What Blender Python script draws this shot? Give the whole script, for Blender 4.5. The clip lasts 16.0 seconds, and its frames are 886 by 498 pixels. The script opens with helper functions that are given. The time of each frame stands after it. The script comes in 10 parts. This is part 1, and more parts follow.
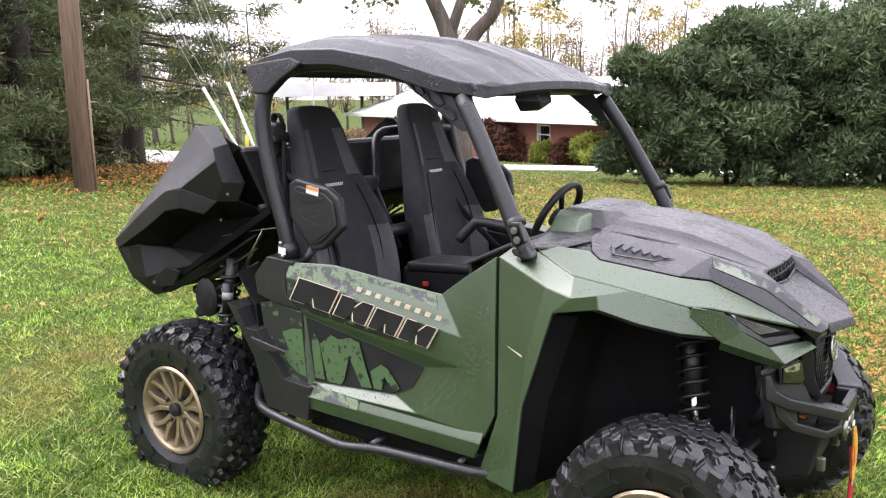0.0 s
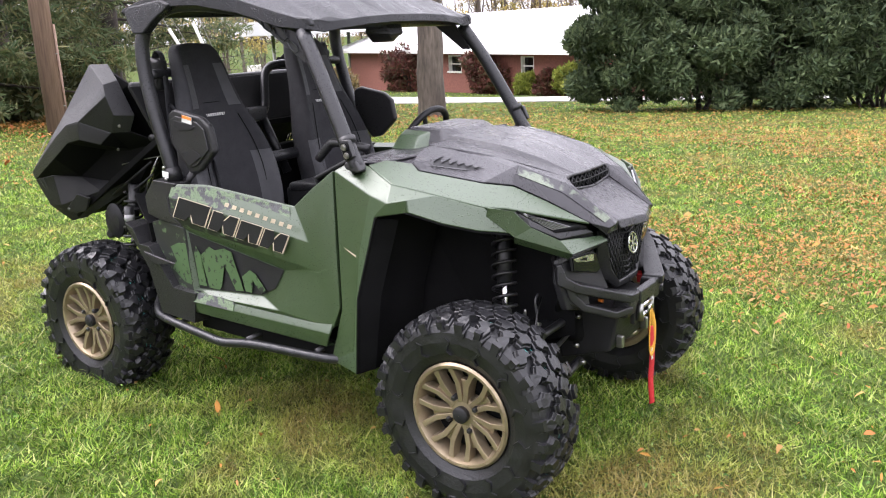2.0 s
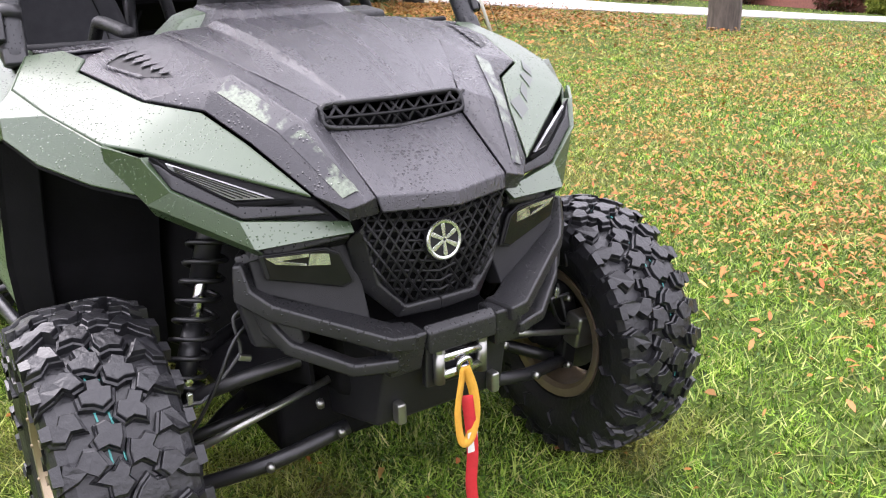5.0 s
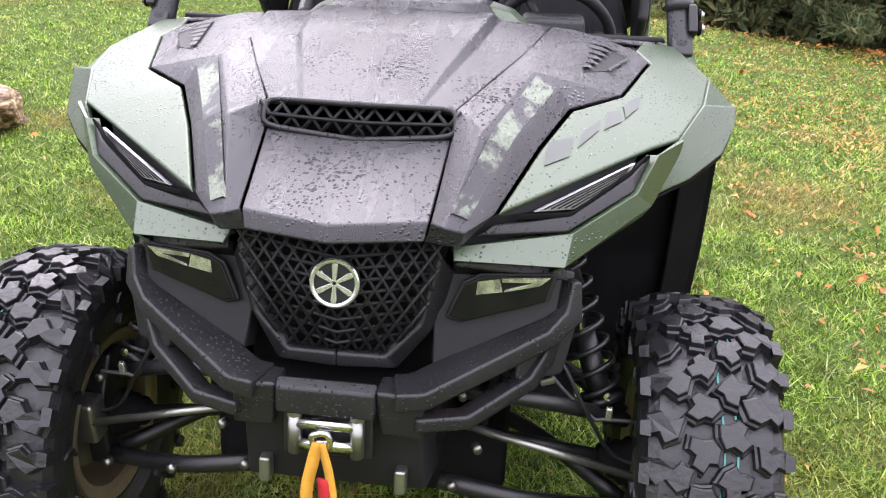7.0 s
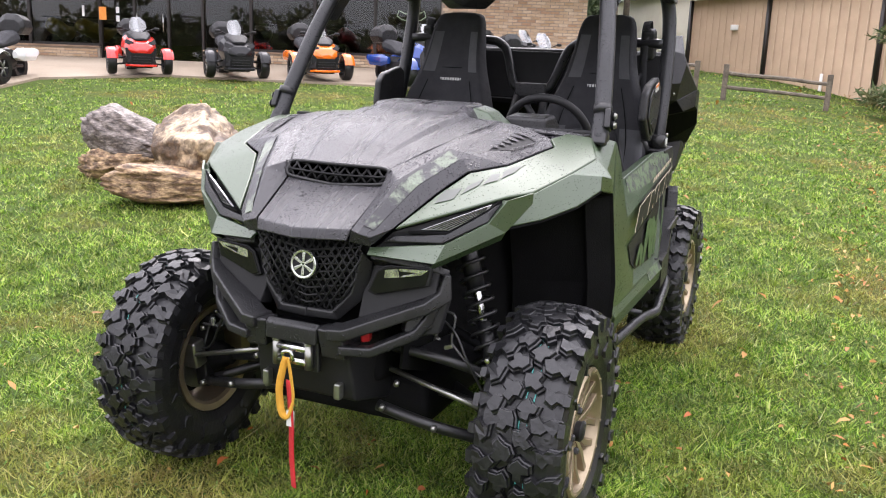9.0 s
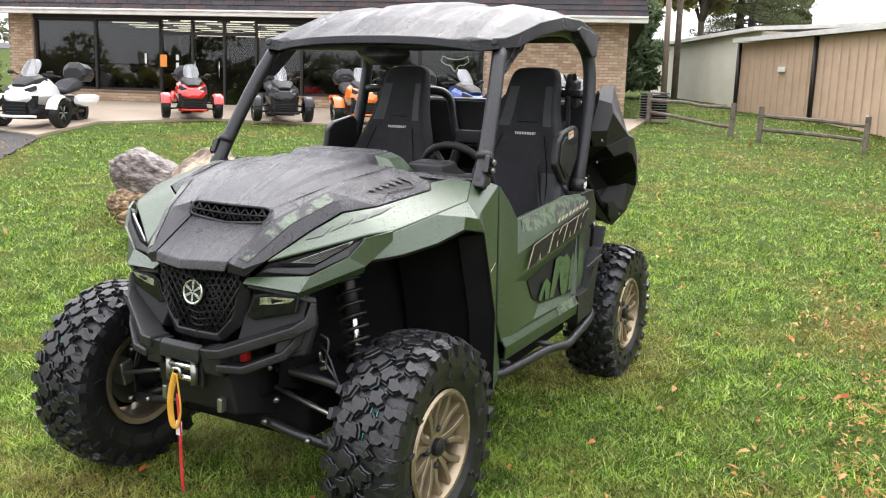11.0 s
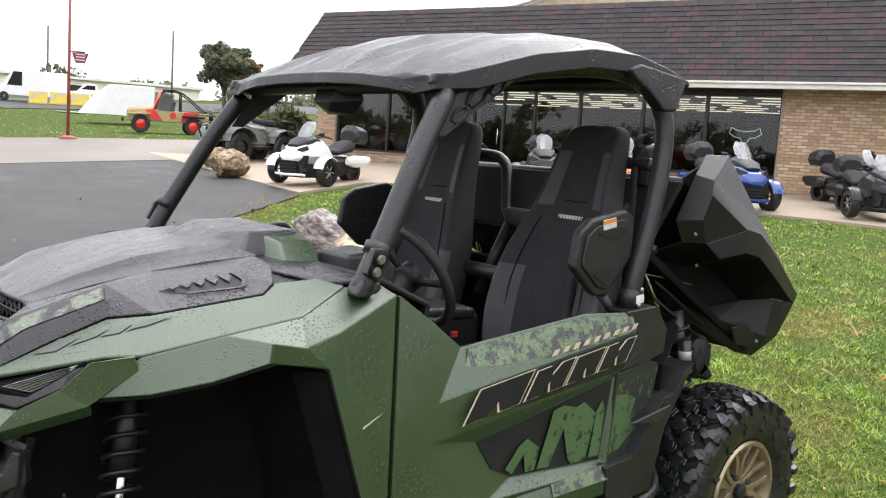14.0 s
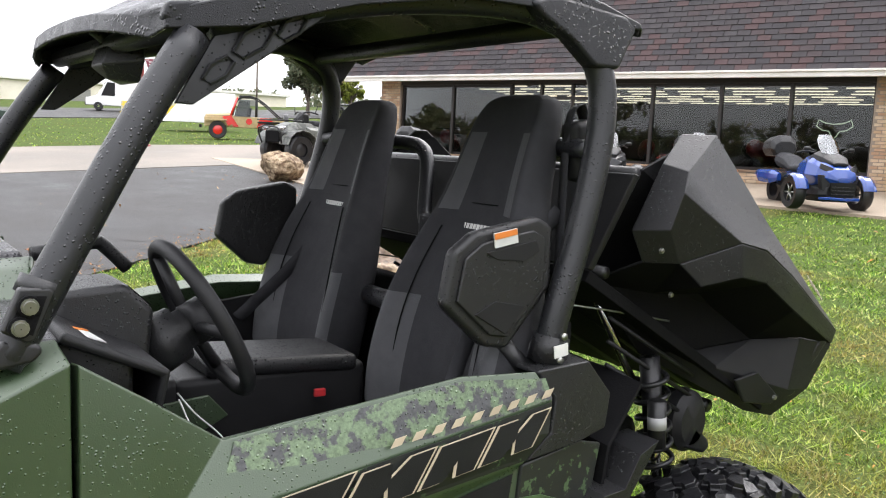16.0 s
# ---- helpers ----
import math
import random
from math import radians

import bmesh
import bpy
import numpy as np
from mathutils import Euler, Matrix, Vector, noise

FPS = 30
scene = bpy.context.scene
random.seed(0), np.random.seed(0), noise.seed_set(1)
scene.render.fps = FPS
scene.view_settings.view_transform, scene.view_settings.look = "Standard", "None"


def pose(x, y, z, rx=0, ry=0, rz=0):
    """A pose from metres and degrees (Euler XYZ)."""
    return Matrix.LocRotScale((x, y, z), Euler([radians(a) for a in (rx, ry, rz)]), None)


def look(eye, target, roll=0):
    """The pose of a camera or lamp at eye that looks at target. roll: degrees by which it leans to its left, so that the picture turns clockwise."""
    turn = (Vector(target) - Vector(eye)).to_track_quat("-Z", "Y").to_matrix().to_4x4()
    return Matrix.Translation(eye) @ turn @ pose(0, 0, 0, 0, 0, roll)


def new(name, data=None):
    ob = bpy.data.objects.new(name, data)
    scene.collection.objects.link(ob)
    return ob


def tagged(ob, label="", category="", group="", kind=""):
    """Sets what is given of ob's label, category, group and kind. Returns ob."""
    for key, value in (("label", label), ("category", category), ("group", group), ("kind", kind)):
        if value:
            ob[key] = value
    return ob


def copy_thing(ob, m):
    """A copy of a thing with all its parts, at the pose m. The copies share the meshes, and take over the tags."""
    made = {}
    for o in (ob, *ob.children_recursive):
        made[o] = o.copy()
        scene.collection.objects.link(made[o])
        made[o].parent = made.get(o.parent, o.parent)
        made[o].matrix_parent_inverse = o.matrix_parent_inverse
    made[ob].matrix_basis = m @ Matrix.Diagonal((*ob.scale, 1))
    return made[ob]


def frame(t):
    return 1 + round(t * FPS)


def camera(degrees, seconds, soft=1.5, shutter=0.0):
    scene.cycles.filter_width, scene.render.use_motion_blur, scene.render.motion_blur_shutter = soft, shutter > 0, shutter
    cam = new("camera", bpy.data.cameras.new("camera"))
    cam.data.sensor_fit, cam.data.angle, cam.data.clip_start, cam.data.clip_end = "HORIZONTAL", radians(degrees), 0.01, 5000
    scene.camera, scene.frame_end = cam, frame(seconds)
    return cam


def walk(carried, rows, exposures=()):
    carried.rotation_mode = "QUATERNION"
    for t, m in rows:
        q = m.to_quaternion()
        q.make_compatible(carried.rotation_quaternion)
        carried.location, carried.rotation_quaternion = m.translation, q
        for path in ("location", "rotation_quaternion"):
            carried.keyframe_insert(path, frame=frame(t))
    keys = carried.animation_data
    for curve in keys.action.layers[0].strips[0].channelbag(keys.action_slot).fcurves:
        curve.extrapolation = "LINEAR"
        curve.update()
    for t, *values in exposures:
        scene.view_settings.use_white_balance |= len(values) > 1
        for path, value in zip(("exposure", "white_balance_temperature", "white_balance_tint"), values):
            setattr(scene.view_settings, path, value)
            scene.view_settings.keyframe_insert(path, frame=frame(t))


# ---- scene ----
EXPOSURES = ((0.0, 1.5, 6350, 21), (4.0, 1.65, 6300, 22), (7.0, 1.72, 6300, 24), (9.0, 1.42, 6400, 20), (11.5, 1.32, 6450, 13), (12.5, 1.3, 6450, 13), (14.0, 1.2, 6450, 13), (16.0, 1.38, 6450, 13))
# camera-begin
cam = camera(54.04, 16.0, 1.1)
ROWS = [  # seconds, eye, turn
    (0.0, 1.931, -3.083, 1.724, 79.94, 0.74, 34.21),
    (0.5, 2.141, -3.154, 1.732, 78.96, 0.69, 35.16),
    (1.0, 2.302, -3.315, 1.736, 77.80, 1.35, 34.16),
    (1.5, 2.466, -3.303, 1.745, 76.69, 2.06, 34.04),
    (2.0, 2.675, -3.128, 1.704, 75.75, 2.44, 33.93),
    (2.5, 2.715, -2.811, 1.668, 74.63, 2.67, 33.68),
    (3.0, 2.772, -2.466, 1.628, 73.25, 2.20, 35.89),
    (3.5, 2.839, -2.105, 1.574, 71.82, 1.83, 40.20),
    (4.0, 2.794, -1.726, 1.512, 70.92, 2.70, 42.66),
    (4.2, 2.801, -1.567, 1.487, 70.64, 2.52, 44.53),
    (6.3, 2.951, -0.096, 1.396, 71.72, -2.47, 82.28),
    (6.5, 2.882, 0.012, 1.375, 71.75, -2.95, 86.26),
    (7.0, 2.775, 0.320, 1.388, 71.74, -2.53, 96.65),
    (7.5, 2.836, 0.647, 1.403, 72.16, -1.90, 105.04),
    (8.0, 3.095, 0.908, 1.421, 73.20, -1.80, 108.66),
    (8.5, 3.324, 1.128, 1.464, 75.36, -1.88, 111.19),
    (9.0, 3.521, 1.355, 1.470, 77.51, -2.09, 113.95),
    (9.2, 3.603, 1.433, 1.479, 78.16, -1.93, 114.71),
    (11.3, 3.471, 2.113, 1.534, 80.16, -1.62, 119.63),
    (11.5, 3.347, 2.134, 1.528, 80.24, -1.38, 120.76),
    (12.0, 3.060, 2.220, 1.542, 80.98, -1.57, 124.30),
    (12.5, 2.719, 2.344, 1.544, 81.68, -1.91, 129.05),
    (13.0, 2.408, 2.328, 1.543, 82.11, -1.36, 131.72),
    (13.5, 2.129, 2.314, 1.548, 83.06, -2.19, 134.87),
    (14.0, 1.810, 2.353, 1.563, 83.55, -3.77, 139.70),
    (14.5, 1.532, 2.260, 1.559, 83.83, -3.08, 141.08),
    (15.0, 1.267, 2.141, 1.568, 84.27, -2.12, 142.16),
    (15.5, 1.001, 2.120, 1.569, 83.90, -2.59, 144.80),
    (16.0, 0.787, 2.026, 1.548, 83.40, -2.81, 145.48),
]
walk(cam, [(r[0], pose(*r[1:])) for r in ROWS], EXPOSURES)
# camera-end




# ---- light ----
SUN_EL, SUN_AZ = 50.0, 200.0
world = bpy.data.worlds.new("overcast")
scene.world = world
world.use_nodes = True
_wn, _wl = world.node_tree.nodes, world.node_tree.links
_sky = _wn.new("ShaderNodeTexSky")
_sky.sky_type, _sky.sun_disc = "NISHITA", False
_sky.sun_elevation, _sky.sun_rotation = radians(SUN_EL), radians(90 - SUN_AZ)
_sky.air_density, _sky.dust_density, _sky.ozone_density = 1.0, 3.0, 1.0
_hsv = _wn.new("ShaderNodeHueSaturation")
_hsv.inputs["Saturation"].default_value = 0.15
# the cloud sheet evens the sky out
_cloud = _wn.new("ShaderNodeTexNoise")
_cloud.inputs["Scale"].default_value, _cloud.inputs["Detail"].default_value = 2.2, 5
_cr = _wn.new("ShaderNodeValToRGB")
_cr.color_ramp.elements[0].position, _cr.color_ramp.elements[1].position = 0.3, 0.7
_cr.color_ramp.elements[0].color, _cr.color_ramp.elements[1].color = (7.2, 7.4, 7.7, 1), (9.0, 9.1, 9.3, 1)
_mul = _wn.new("ShaderNodeMix")
_mul.data_type = "RGBA"
_mul.inputs[0].default_value = 0.82
_wl.new(_sky.outputs[0], _hsv.inputs["Color"])
_wl.new(_cloud.outputs["Fac"], _cr.inputs[0])
_wl.new(_hsv.outputs[0], _mul.inputs[6])
_wl.new(_cr.outputs[0], _mul.inputs[7])
# an overcast sky is brighter overhead than at the horizon
_tc, _sep, _rise, _grad = _wn.new("ShaderNodeTexCoord"), _wn.new("ShaderNodeSeparateXYZ"), _wn.new("ShaderNodeMapRange"), _wn.new("ShaderNodeVectorMath")
_rise.inputs["To Min"].default_value, _rise.inputs["To Max"].default_value = 0.58, 1.5
_grad.operation = "SCALE"
_wl.new(_tc.outputs["Generated"], _sep.inputs[0])
_wl.new(_sep.outputs["Z"], _rise.inputs["Value"])
_wl.new(_rise.outputs[0], _grad.inputs["Scale"])
_wl.new(_mul.outputs[2], _grad.inputs[0])
_wl.new(_grad.outputs[0], _wn["Background"].inputs["Color"])
_wn["Background"].inputs["Strength"].default_value = 0.15

_sun = bpy.data.lights.new("sun", "SUN")
_sun.energy, _sun.angle, _sun.color = 1.0, radians(40), (1.0, 0.97, 0.92)
_so = new("sun", _sun)
_dir = Vector((math.cos(radians(SUN_AZ)) * math.cos(radians(SUN_EL)), math.sin(radians(SUN_AZ)) * math.cos(radians(SUN_EL)), math.sin(radians(SUN_EL))))
_so.matrix_world = look(_dir * 60, (0, 0, 0))
scene.view_settings.exposure = 1.15


# ---- materials ----
def mat(name, color, rough=0.5, metal=0.0, color2=None, scale=6.0, lo=0.35, hi=0.65, bump=0.0, bscale=60.0, drops=0.0, coat=0.0, spec=0.5,
        fine=0.0, rand=0.0, stretch=(1, 1, 1), rvar=0.08, film=0.0):
    """Principled surface with colour variation at two scales, fine relief and, where wet, beads of water."""
    m = bpy.data.materials.new(name)
    m.use_nodes = True
    n, l = m.node_tree.nodes, m.node_tree.links
    b = n["Principled BSDF"]
    b.inputs["Metallic"].default_value, b.inputs["Roughness"].default_value = metal, rough
    b.inputs["Specular IOR Level"].default_value = spec
    b.inputs["Coat Weight"].default_value, b.inputs["Coat Roughness"].default_value = coat, 0.15
    tc = n.new("ShaderNodeTexCoord")
    mp = n.new("ShaderNodeMapping")
    mp.inputs["Scale"].default_value = stretch
    l.new(tc.outputs["Object"], mp.inputs[0])
    c2 = color2 or tuple(c * 0.75 for c in color)
    big = n.new("ShaderNodeTexNoise")
    big.inputs["Scale"].default_value, big.inputs["Detail"].default_value, big.inputs["Roughness"].default_value = scale, 6, 0.6
    l.new(mp.outputs[0], big.inputs["Vector"])
    ramp = n.new("ShaderNodeValToRGB")
    ramp.color_ramp.elements[0].position, ramp.color_ramp.elements[1].position = lo, hi
    ramp.color_ramp.elements[0].color, ramp.color_ramp.elements[1].color = (*color, 1), (*c2, 1)
    l.new(big.outputs["Fac"], ramp.inputs[0])
    out = ramp.outputs[0]
    if fine or rand:
        hs = n.new("ShaderNodeHueSaturation")
        l.new(out, hs.inputs["Color"])
        add = n.new("ShaderNodeMath")
        add.operation = "ADD"
        add.inputs[0].default_value = 1.0
        if fine:
            fn = n.new("ShaderNodeTexNoise")
            fn.inputs["Scale"].default_value, fn.inputs["Detail"].default_value = bscale, 3
            l.new(mp.outputs[0], fn.inputs["Vector"])
            mr = n.new("ShaderNodeMapRange")
            mr.inputs["From Min"].default_value, mr.inputs["From Max"].default_value = 0.3, 0.7
            mr.inputs["To Min"].default_value, mr.inputs["To Max"].default_value = -fine, fine
            l.new(fn.outputs["Fac"], mr.inputs["Value"])
            l.new(mr.outputs[0], add.inputs[0])
        add.inputs[1].default_value = 1.0
        if rand:
            oi = n.new("ShaderNodeObjectInfo")
            mr2 = n.new("ShaderNodeMapRange")
            mr2.inputs["To Min"].default_value, mr2.inputs["To Max"].default_value = 1 - rand, 1 + rand
            l.new(oi.outputs["Random"], mr2.inputs["Value"])
            l.new(mr2.outputs[0], add.inputs[1])
            if not fine:
                add.inputs[0].default_value = 0.0
        l.new(add.outputs[0], hs.inputs["Value"])
        out = hs.outputs[0]
    l.new(out, b.inputs["Base Color"])
    rr = n.new("ShaderNodeMapRange")
    rr.inputs["To Min"].default_value, rr.inputs["To Max"].default_value = max(0.02, rough - rvar), min(1, rough + rvar)
    l.new(big.outputs["Fac"], rr.inputs["Value"])
    rough_out = rr.outputs[0]
    if film:
        # a film of water that has run down in uneven streaks
        fm, fz, fr, fx = n.new("ShaderNodeMapping"), n.new("ShaderNodeTexNoise"), n.new("ShaderNodeMapRange"), n.new("ShaderNodeMix")
        fm.inputs["Scale"].default_value = (2.2, 13.0, 2.2)
        fz.inputs["Scale"].default_value, fz.inputs["Detail"].default_value, fz.inputs["Distortion"].default_value = 1.0, 5, 0.8
        l.new(tc.outputs["Object"], fm.inputs[0])
        l.new(fm.outputs[0], fz.inputs["Vector"])
        fr.inputs["From Min"].default_value, fr.inputs["From Max"].default_value = 0.5, 0.58
        fr.inputs["To Max"].default_value = film
        l.new(fz.outputs["Fac"], fr.inputs["Value"])
        l.new(fr.outputs[0], fx.inputs[0])
        l.new(rough_out, fx.inputs[2])
        fx.inputs[3].default_value = 0.13
        rough_out = fx.outputs[0]
    height = None
    if bump:
        bn = n.new("ShaderNodeTexNoise")
        bn.inputs["Scale"].default_value, bn.inputs["Detail"].default_value = bscale, 4
        l.new(mp.outputs[0], bn.inputs["Vector"])
        bp = n.new("ShaderNodeBump")
        bp.inputs["Strength"].default_value, bp.inputs["Distance"].default_value = bump, 0.01
        l.new(bn.outputs["Fac"], bp.inputs["Height"])
        height = bp
    if drops:
        v = n.new("ShaderNodeTexVoronoi")
        v.inputs["Scale"].default_value = 115
        l.new(tc.outputs["Object"], v.inputs["Vector"])
        w = n.new("ShaderNodeTexNoise")
        w.inputs["Scale"].default_value, w.inputs["Detail"].default_value = 9, 2
        l.new(tc.outputs["Object"], w.inputs["Vector"])
        size = n.new("ShaderNodeMapRange")
        size.inputs["From Min"].default_value, size.inputs["From Max"].default_value = 0.35, 0.7
        size.inputs["To Min"].default_value, size.inputs["To Max"].default_value = 0.17, 0.2 + 0.26 * drops
        l.new(w.outputs["Fac"], size.inputs["Value"])
        dif = n.new("ShaderNodeMath")
        dif.operation, dif.use_clamp = "SUBTRACT", True
        l.new(size.outputs[0], dif.inputs[0])
        l.new(v.outputs["Distance"], dif.inputs[1])
        bp = n.new("ShaderNodeBump")
        bp.inputs["Strength"].default_value, bp.inputs["Distance"].default_value = 0.8, 0.008
        l.new(dif.outputs[0], bp.inputs["Height"])
        if height:
            l.new(height.outputs[0], bp.inputs["Normal"])
        height = bp
        st = n.new("ShaderNodeMath")
        st.operation = "GREATER_THAN"
        st.inputs[1].default_value = 0.03
        l.new(dif.outputs[0], st.inputs[0])
        mx = n.new("ShaderNodeMix")
        l.new(st.outputs[0], mx.inputs[0])
        l.new(rough_out, mx.inputs[2])
        mx.inputs[3].default_value = 0.06
        rough_out = mx.outputs[0]
    if height:
        l.new(height.outputs[0], b.inputs["Normal"])
    l.new(rough_out, b.inputs["Roughness"])
    return m


def glass(name, color=(1, 1, 1), rough=0.0, mix=0.85):
    """A pane: mostly clear, with a mirror's gloss by its angle."""
    m = bpy.data.materials.new(name)
    m.use_nodes = True
    n, l = m.node_tree.nodes, m.node_tree.links
    n.remove(n["Principled BSDF"])
    tr, gl, mx, fr = n.new("ShaderNodeBsdfTransparent"), n.new("ShaderNodeBsdfGlossy"), n.new("ShaderNodeMixShader"), n.new("ShaderNodeFresnel")
    tr.inputs[0].default_value = (*color, 1)
    gl.inputs["Roughness"].default_value = rough
    fr.inputs["IOR"].default_value = 1.52
    mp = n.new("ShaderNodeMapRange")
    mp.inputs["To Min"].default_value, mp.inputs["To Max"].default_value = 1 - mix, 1.0
    l.new(fr.outputs[0], mp.inputs["Value"])
    l.new(mp.outputs[0], mx.inputs[0])
    l.new(tr.outputs[0], mx.inputs[1])
    l.new(gl.outputs[0], mx.inputs[2])
    l.new(mx.outputs[0], n["Material Output"].inputs["Surface"])
    return m


def glow(name, color, strength):
    m = bpy.data.materials.new(name)
    m.use_nodes = True
    b = m.node_tree.nodes["Principled BSDF"]
    b.inputs["Base Color"].default_value = (*color, 1)
    b.inputs["Emission Color"].default_value = (*color, 1)
    b.inputs["Emission Strength"].default_value = strength
    return m


GREEN = mat("matte_green_paint", (0.027, 0.05, 0.0205), 0.37, 0.1, (0.035, 0.06, 0.026), 3, bump=0.06, bscale=400, drops=0.42, spec=0.95)
# camouflage print, its green lightened for the sky light on up-facing bands
CAMO = mat("camo_decal", (0.11, 0.155, 0.088), 0.42, 0.1, (0.05, 0.051, 0.054), 30, 0.49, 0.55, drops=0.6, fine=0.35, bscale=160)
CAMO_DARK = mat("camo_decal_dark", (0.02, 0.022, 0.02), 0.42, 0.1, (0.07, 0.11, 0.055), 30, 0.58, 0.61, spec=0.35)
CAMO_GREEN = mat("camo_decal_green", (0.06, 0.108, 0.047), 0.42, 0.1, (0.015, 0.016, 0.015), 36, 0.57, 0.61)
GREY_TOP = mat("dark_grey_hood_plastic", (0.019, 0.0182, 0.0215), 0.3, 0.0, (0.027, 0.0255, 0.03), 4, bump=0.25, bscale=600, drops=1.1, rvar=0.16, film=0.75)
ROOF = mat("dark_roof_plastic", (0.014, 0.0145, 0.017), 0.42, 0.0, (0.02, 0.02, 0.023), 5, bump=0.25, bscale=600, drops=0.95, rvar=0.12, spec=0.26, film=0.45)
BLACK = mat("black_plastic", (0.0095, 0.0095, 0.0105), 0.4, 0.0, (0.014, 0.014, 0.015), 7, bump=0.2, bscale=500, drops=0.5, spec=0.4)
BLACK_MATT = mat("black_bed_plastic", (0.0085, 0.0085, 0.0095), 0.42, 0.0, (0.0125, 0.0125, 0.014), 7, bump=0.15, bscale=500, drops=0.3, spec=0.36)
BLACK_DRY = mat("black_plastic_dry", (0.01, 0.01, 0.011), 0.5, 0.0, (0.015, 0.015, 0.016), 9, bump=0.15, bscale=500, spec=0.25)
LINER = mat("liner", (0.0052, 0.0052, 0.0057), 0.75, 0.0, (0.0082, 0.0082, 0.0088), 9, bump=0.2, bscale=200, spec=0.07)
TUBE = mat("powder_coat_tube", (0.012, 0.0125, 0.014), 0.36, 0.1, (0.017, 0.0175, 0.02), 9, bump=0.1, bscale=700, drops=0.5, spec=0.45)
STEEL_BLK = mat("black_steel", (0.008, 0.008, 0.009), 0.4, 0.05, (0.013, 0.013, 0.014), 9, bump=0.1, bscale=300)
RUBBER = mat("tyre_rubber", (0.0065, 0.0067, 0.0078), 0.36, 0.0, (0.013, 0.013, 0.0148), 20, bump=0.22, bscale=90, rvar=0.2, spec=0.46)
BRONZE = mat("bronze_alloy", (0.32, 0.255, 0.172), 0.32, 0.65, (0.24, 0.19, 0.125), 12, bump=0.08, bscale=300)
CHROME = mat("bright_metal", (0.6, 0.6, 0.6), 0.2, 1.0, (0.5, 0.5, 0.5), 20)
ZINC = mat("zinc_metal", (0.3, 0.3, 0.28), 0.35, 0.9, (0.22, 0.22, 0.2), 20)
SEAT = mat("seat_fabric", (0.03, 0.0305, 0.034), 0.8, 0.0, (0.04, 0.04, 0.044), 20, bump=0.5, bscale=900, spec=0.2)
SEAT_GREY = mat("seat_fabric_grey", (0.062, 0.063, 0.069), 0.72, 0.0, (0.078, 0.079, 0.085), 20, bump=0.5, bscale=900)
BEIGE = mat("beige_print", (0.55, 0.46, 0.34), 0.5)
WHITE_PRINT = mat("pale_print", (0.62, 0.62, 0.6), 0.5)
ORANGE = mat("orange_label", (0.75, 0.22, 0.03), 0.5)
YELLOW = mat("yellow_webbing", (0.62, 0.32, 0.03), 0.75, 0, (0.52, 0.26, 0.02), 30, bump=0.4, bscale=700)
RED = mat("red_webbing", (0.5, 0.015, 0.02), 0.7, 0, (0.4, 0.012, 0.016), 30, bump=0.4, bscale=700)
LENS = mat("lamp_lens", (0.006, 0.006, 0.0065), 0.1, 0.0, (0.009, 0.009, 0.009), 20, spec=0.22)
REFLECTOR = mat("lamp_reflector", (0.62, 0.62, 0.64), 0.22, 0.85, (0.3, 0.3, 0.3), 40, 0.45, 0.6)
SILVER = mat("badge_silver", (0.55, 0.58, 0.52), 0.25, 0.8, (0.45, 0.48, 0.42), 20)
LETTER_GREY = mat("grey_print", (0.05, 0.058, 0.05), 0.42, 0.0, (0.06, 0.068, 0.06), 20)
TEAL = mat("teal_line", (0.05, 0.3, 0.27), 0.6)
CAMO_PALE = mat("pale_camo_decal", (0.125, 0.15, 0.11), 0.36, 0.0, (0.023, 0.022, 0.026), 17, 0.44, 0.52, drops=0.9, fine=0.3, bscale=160)
RIB_LENS = mat("ribbed_lamp_lens", (0.2, 0.2, 0.21), 0.2, 0.2, (0.28, 0.28, 0.29), 30, coat=0.6)


def piece_mat(name, cols, rough, island, bscale=80.0, bump=0.4):
    """Bricks or shingles that differ one from another."""
    m = mat(name, cols[0], rough, 0, cols[1], 3.0, bump=bump, bscale=bscale)
    n, l = m.node_tree.nodes, m.node_tree.links
    src = n.new("ShaderNodeNewGeometry").outputs["Random Per Island"] if island else n.new("ShaderNodeObjectInfo").outputs["Random"]
    rp = n.new("ShaderNodeValToRGB")
    rp.color_ramp.interpolation = "CONSTANT"
    for i, c in enumerate(cols):
        e = rp.color_ramp.elements[i] if i < 2 else rp.color_ramp.elements.new(1.0)
        e.position, e.color = i / len(cols), (*c, 1)
    l.new(src, rp.inputs[0])
    fn, mr, hs = n.new("ShaderNodeTexNoise"), n.new("ShaderNodeMapRange"), n.new("ShaderNodeHueSaturation")
    fn.inputs["Scale"].default_value, fn.inputs["Detail"].default_value = 25, 4
    mr.inputs["To Min"].default_value, mr.inputs["To Max"].default_value = 0.6, 1.4
    l.new(fn.outputs["Fac"], mr.inputs["Value"])
    l.new(mr.outputs[0], hs.inputs["Value"])
    l.new(rp.outputs[0], hs.inputs["Color"])
    l.new(hs.outputs[0], n["Principled BSDF"].inputs["Base Color"])
    return m


from mathutils import bvhtree


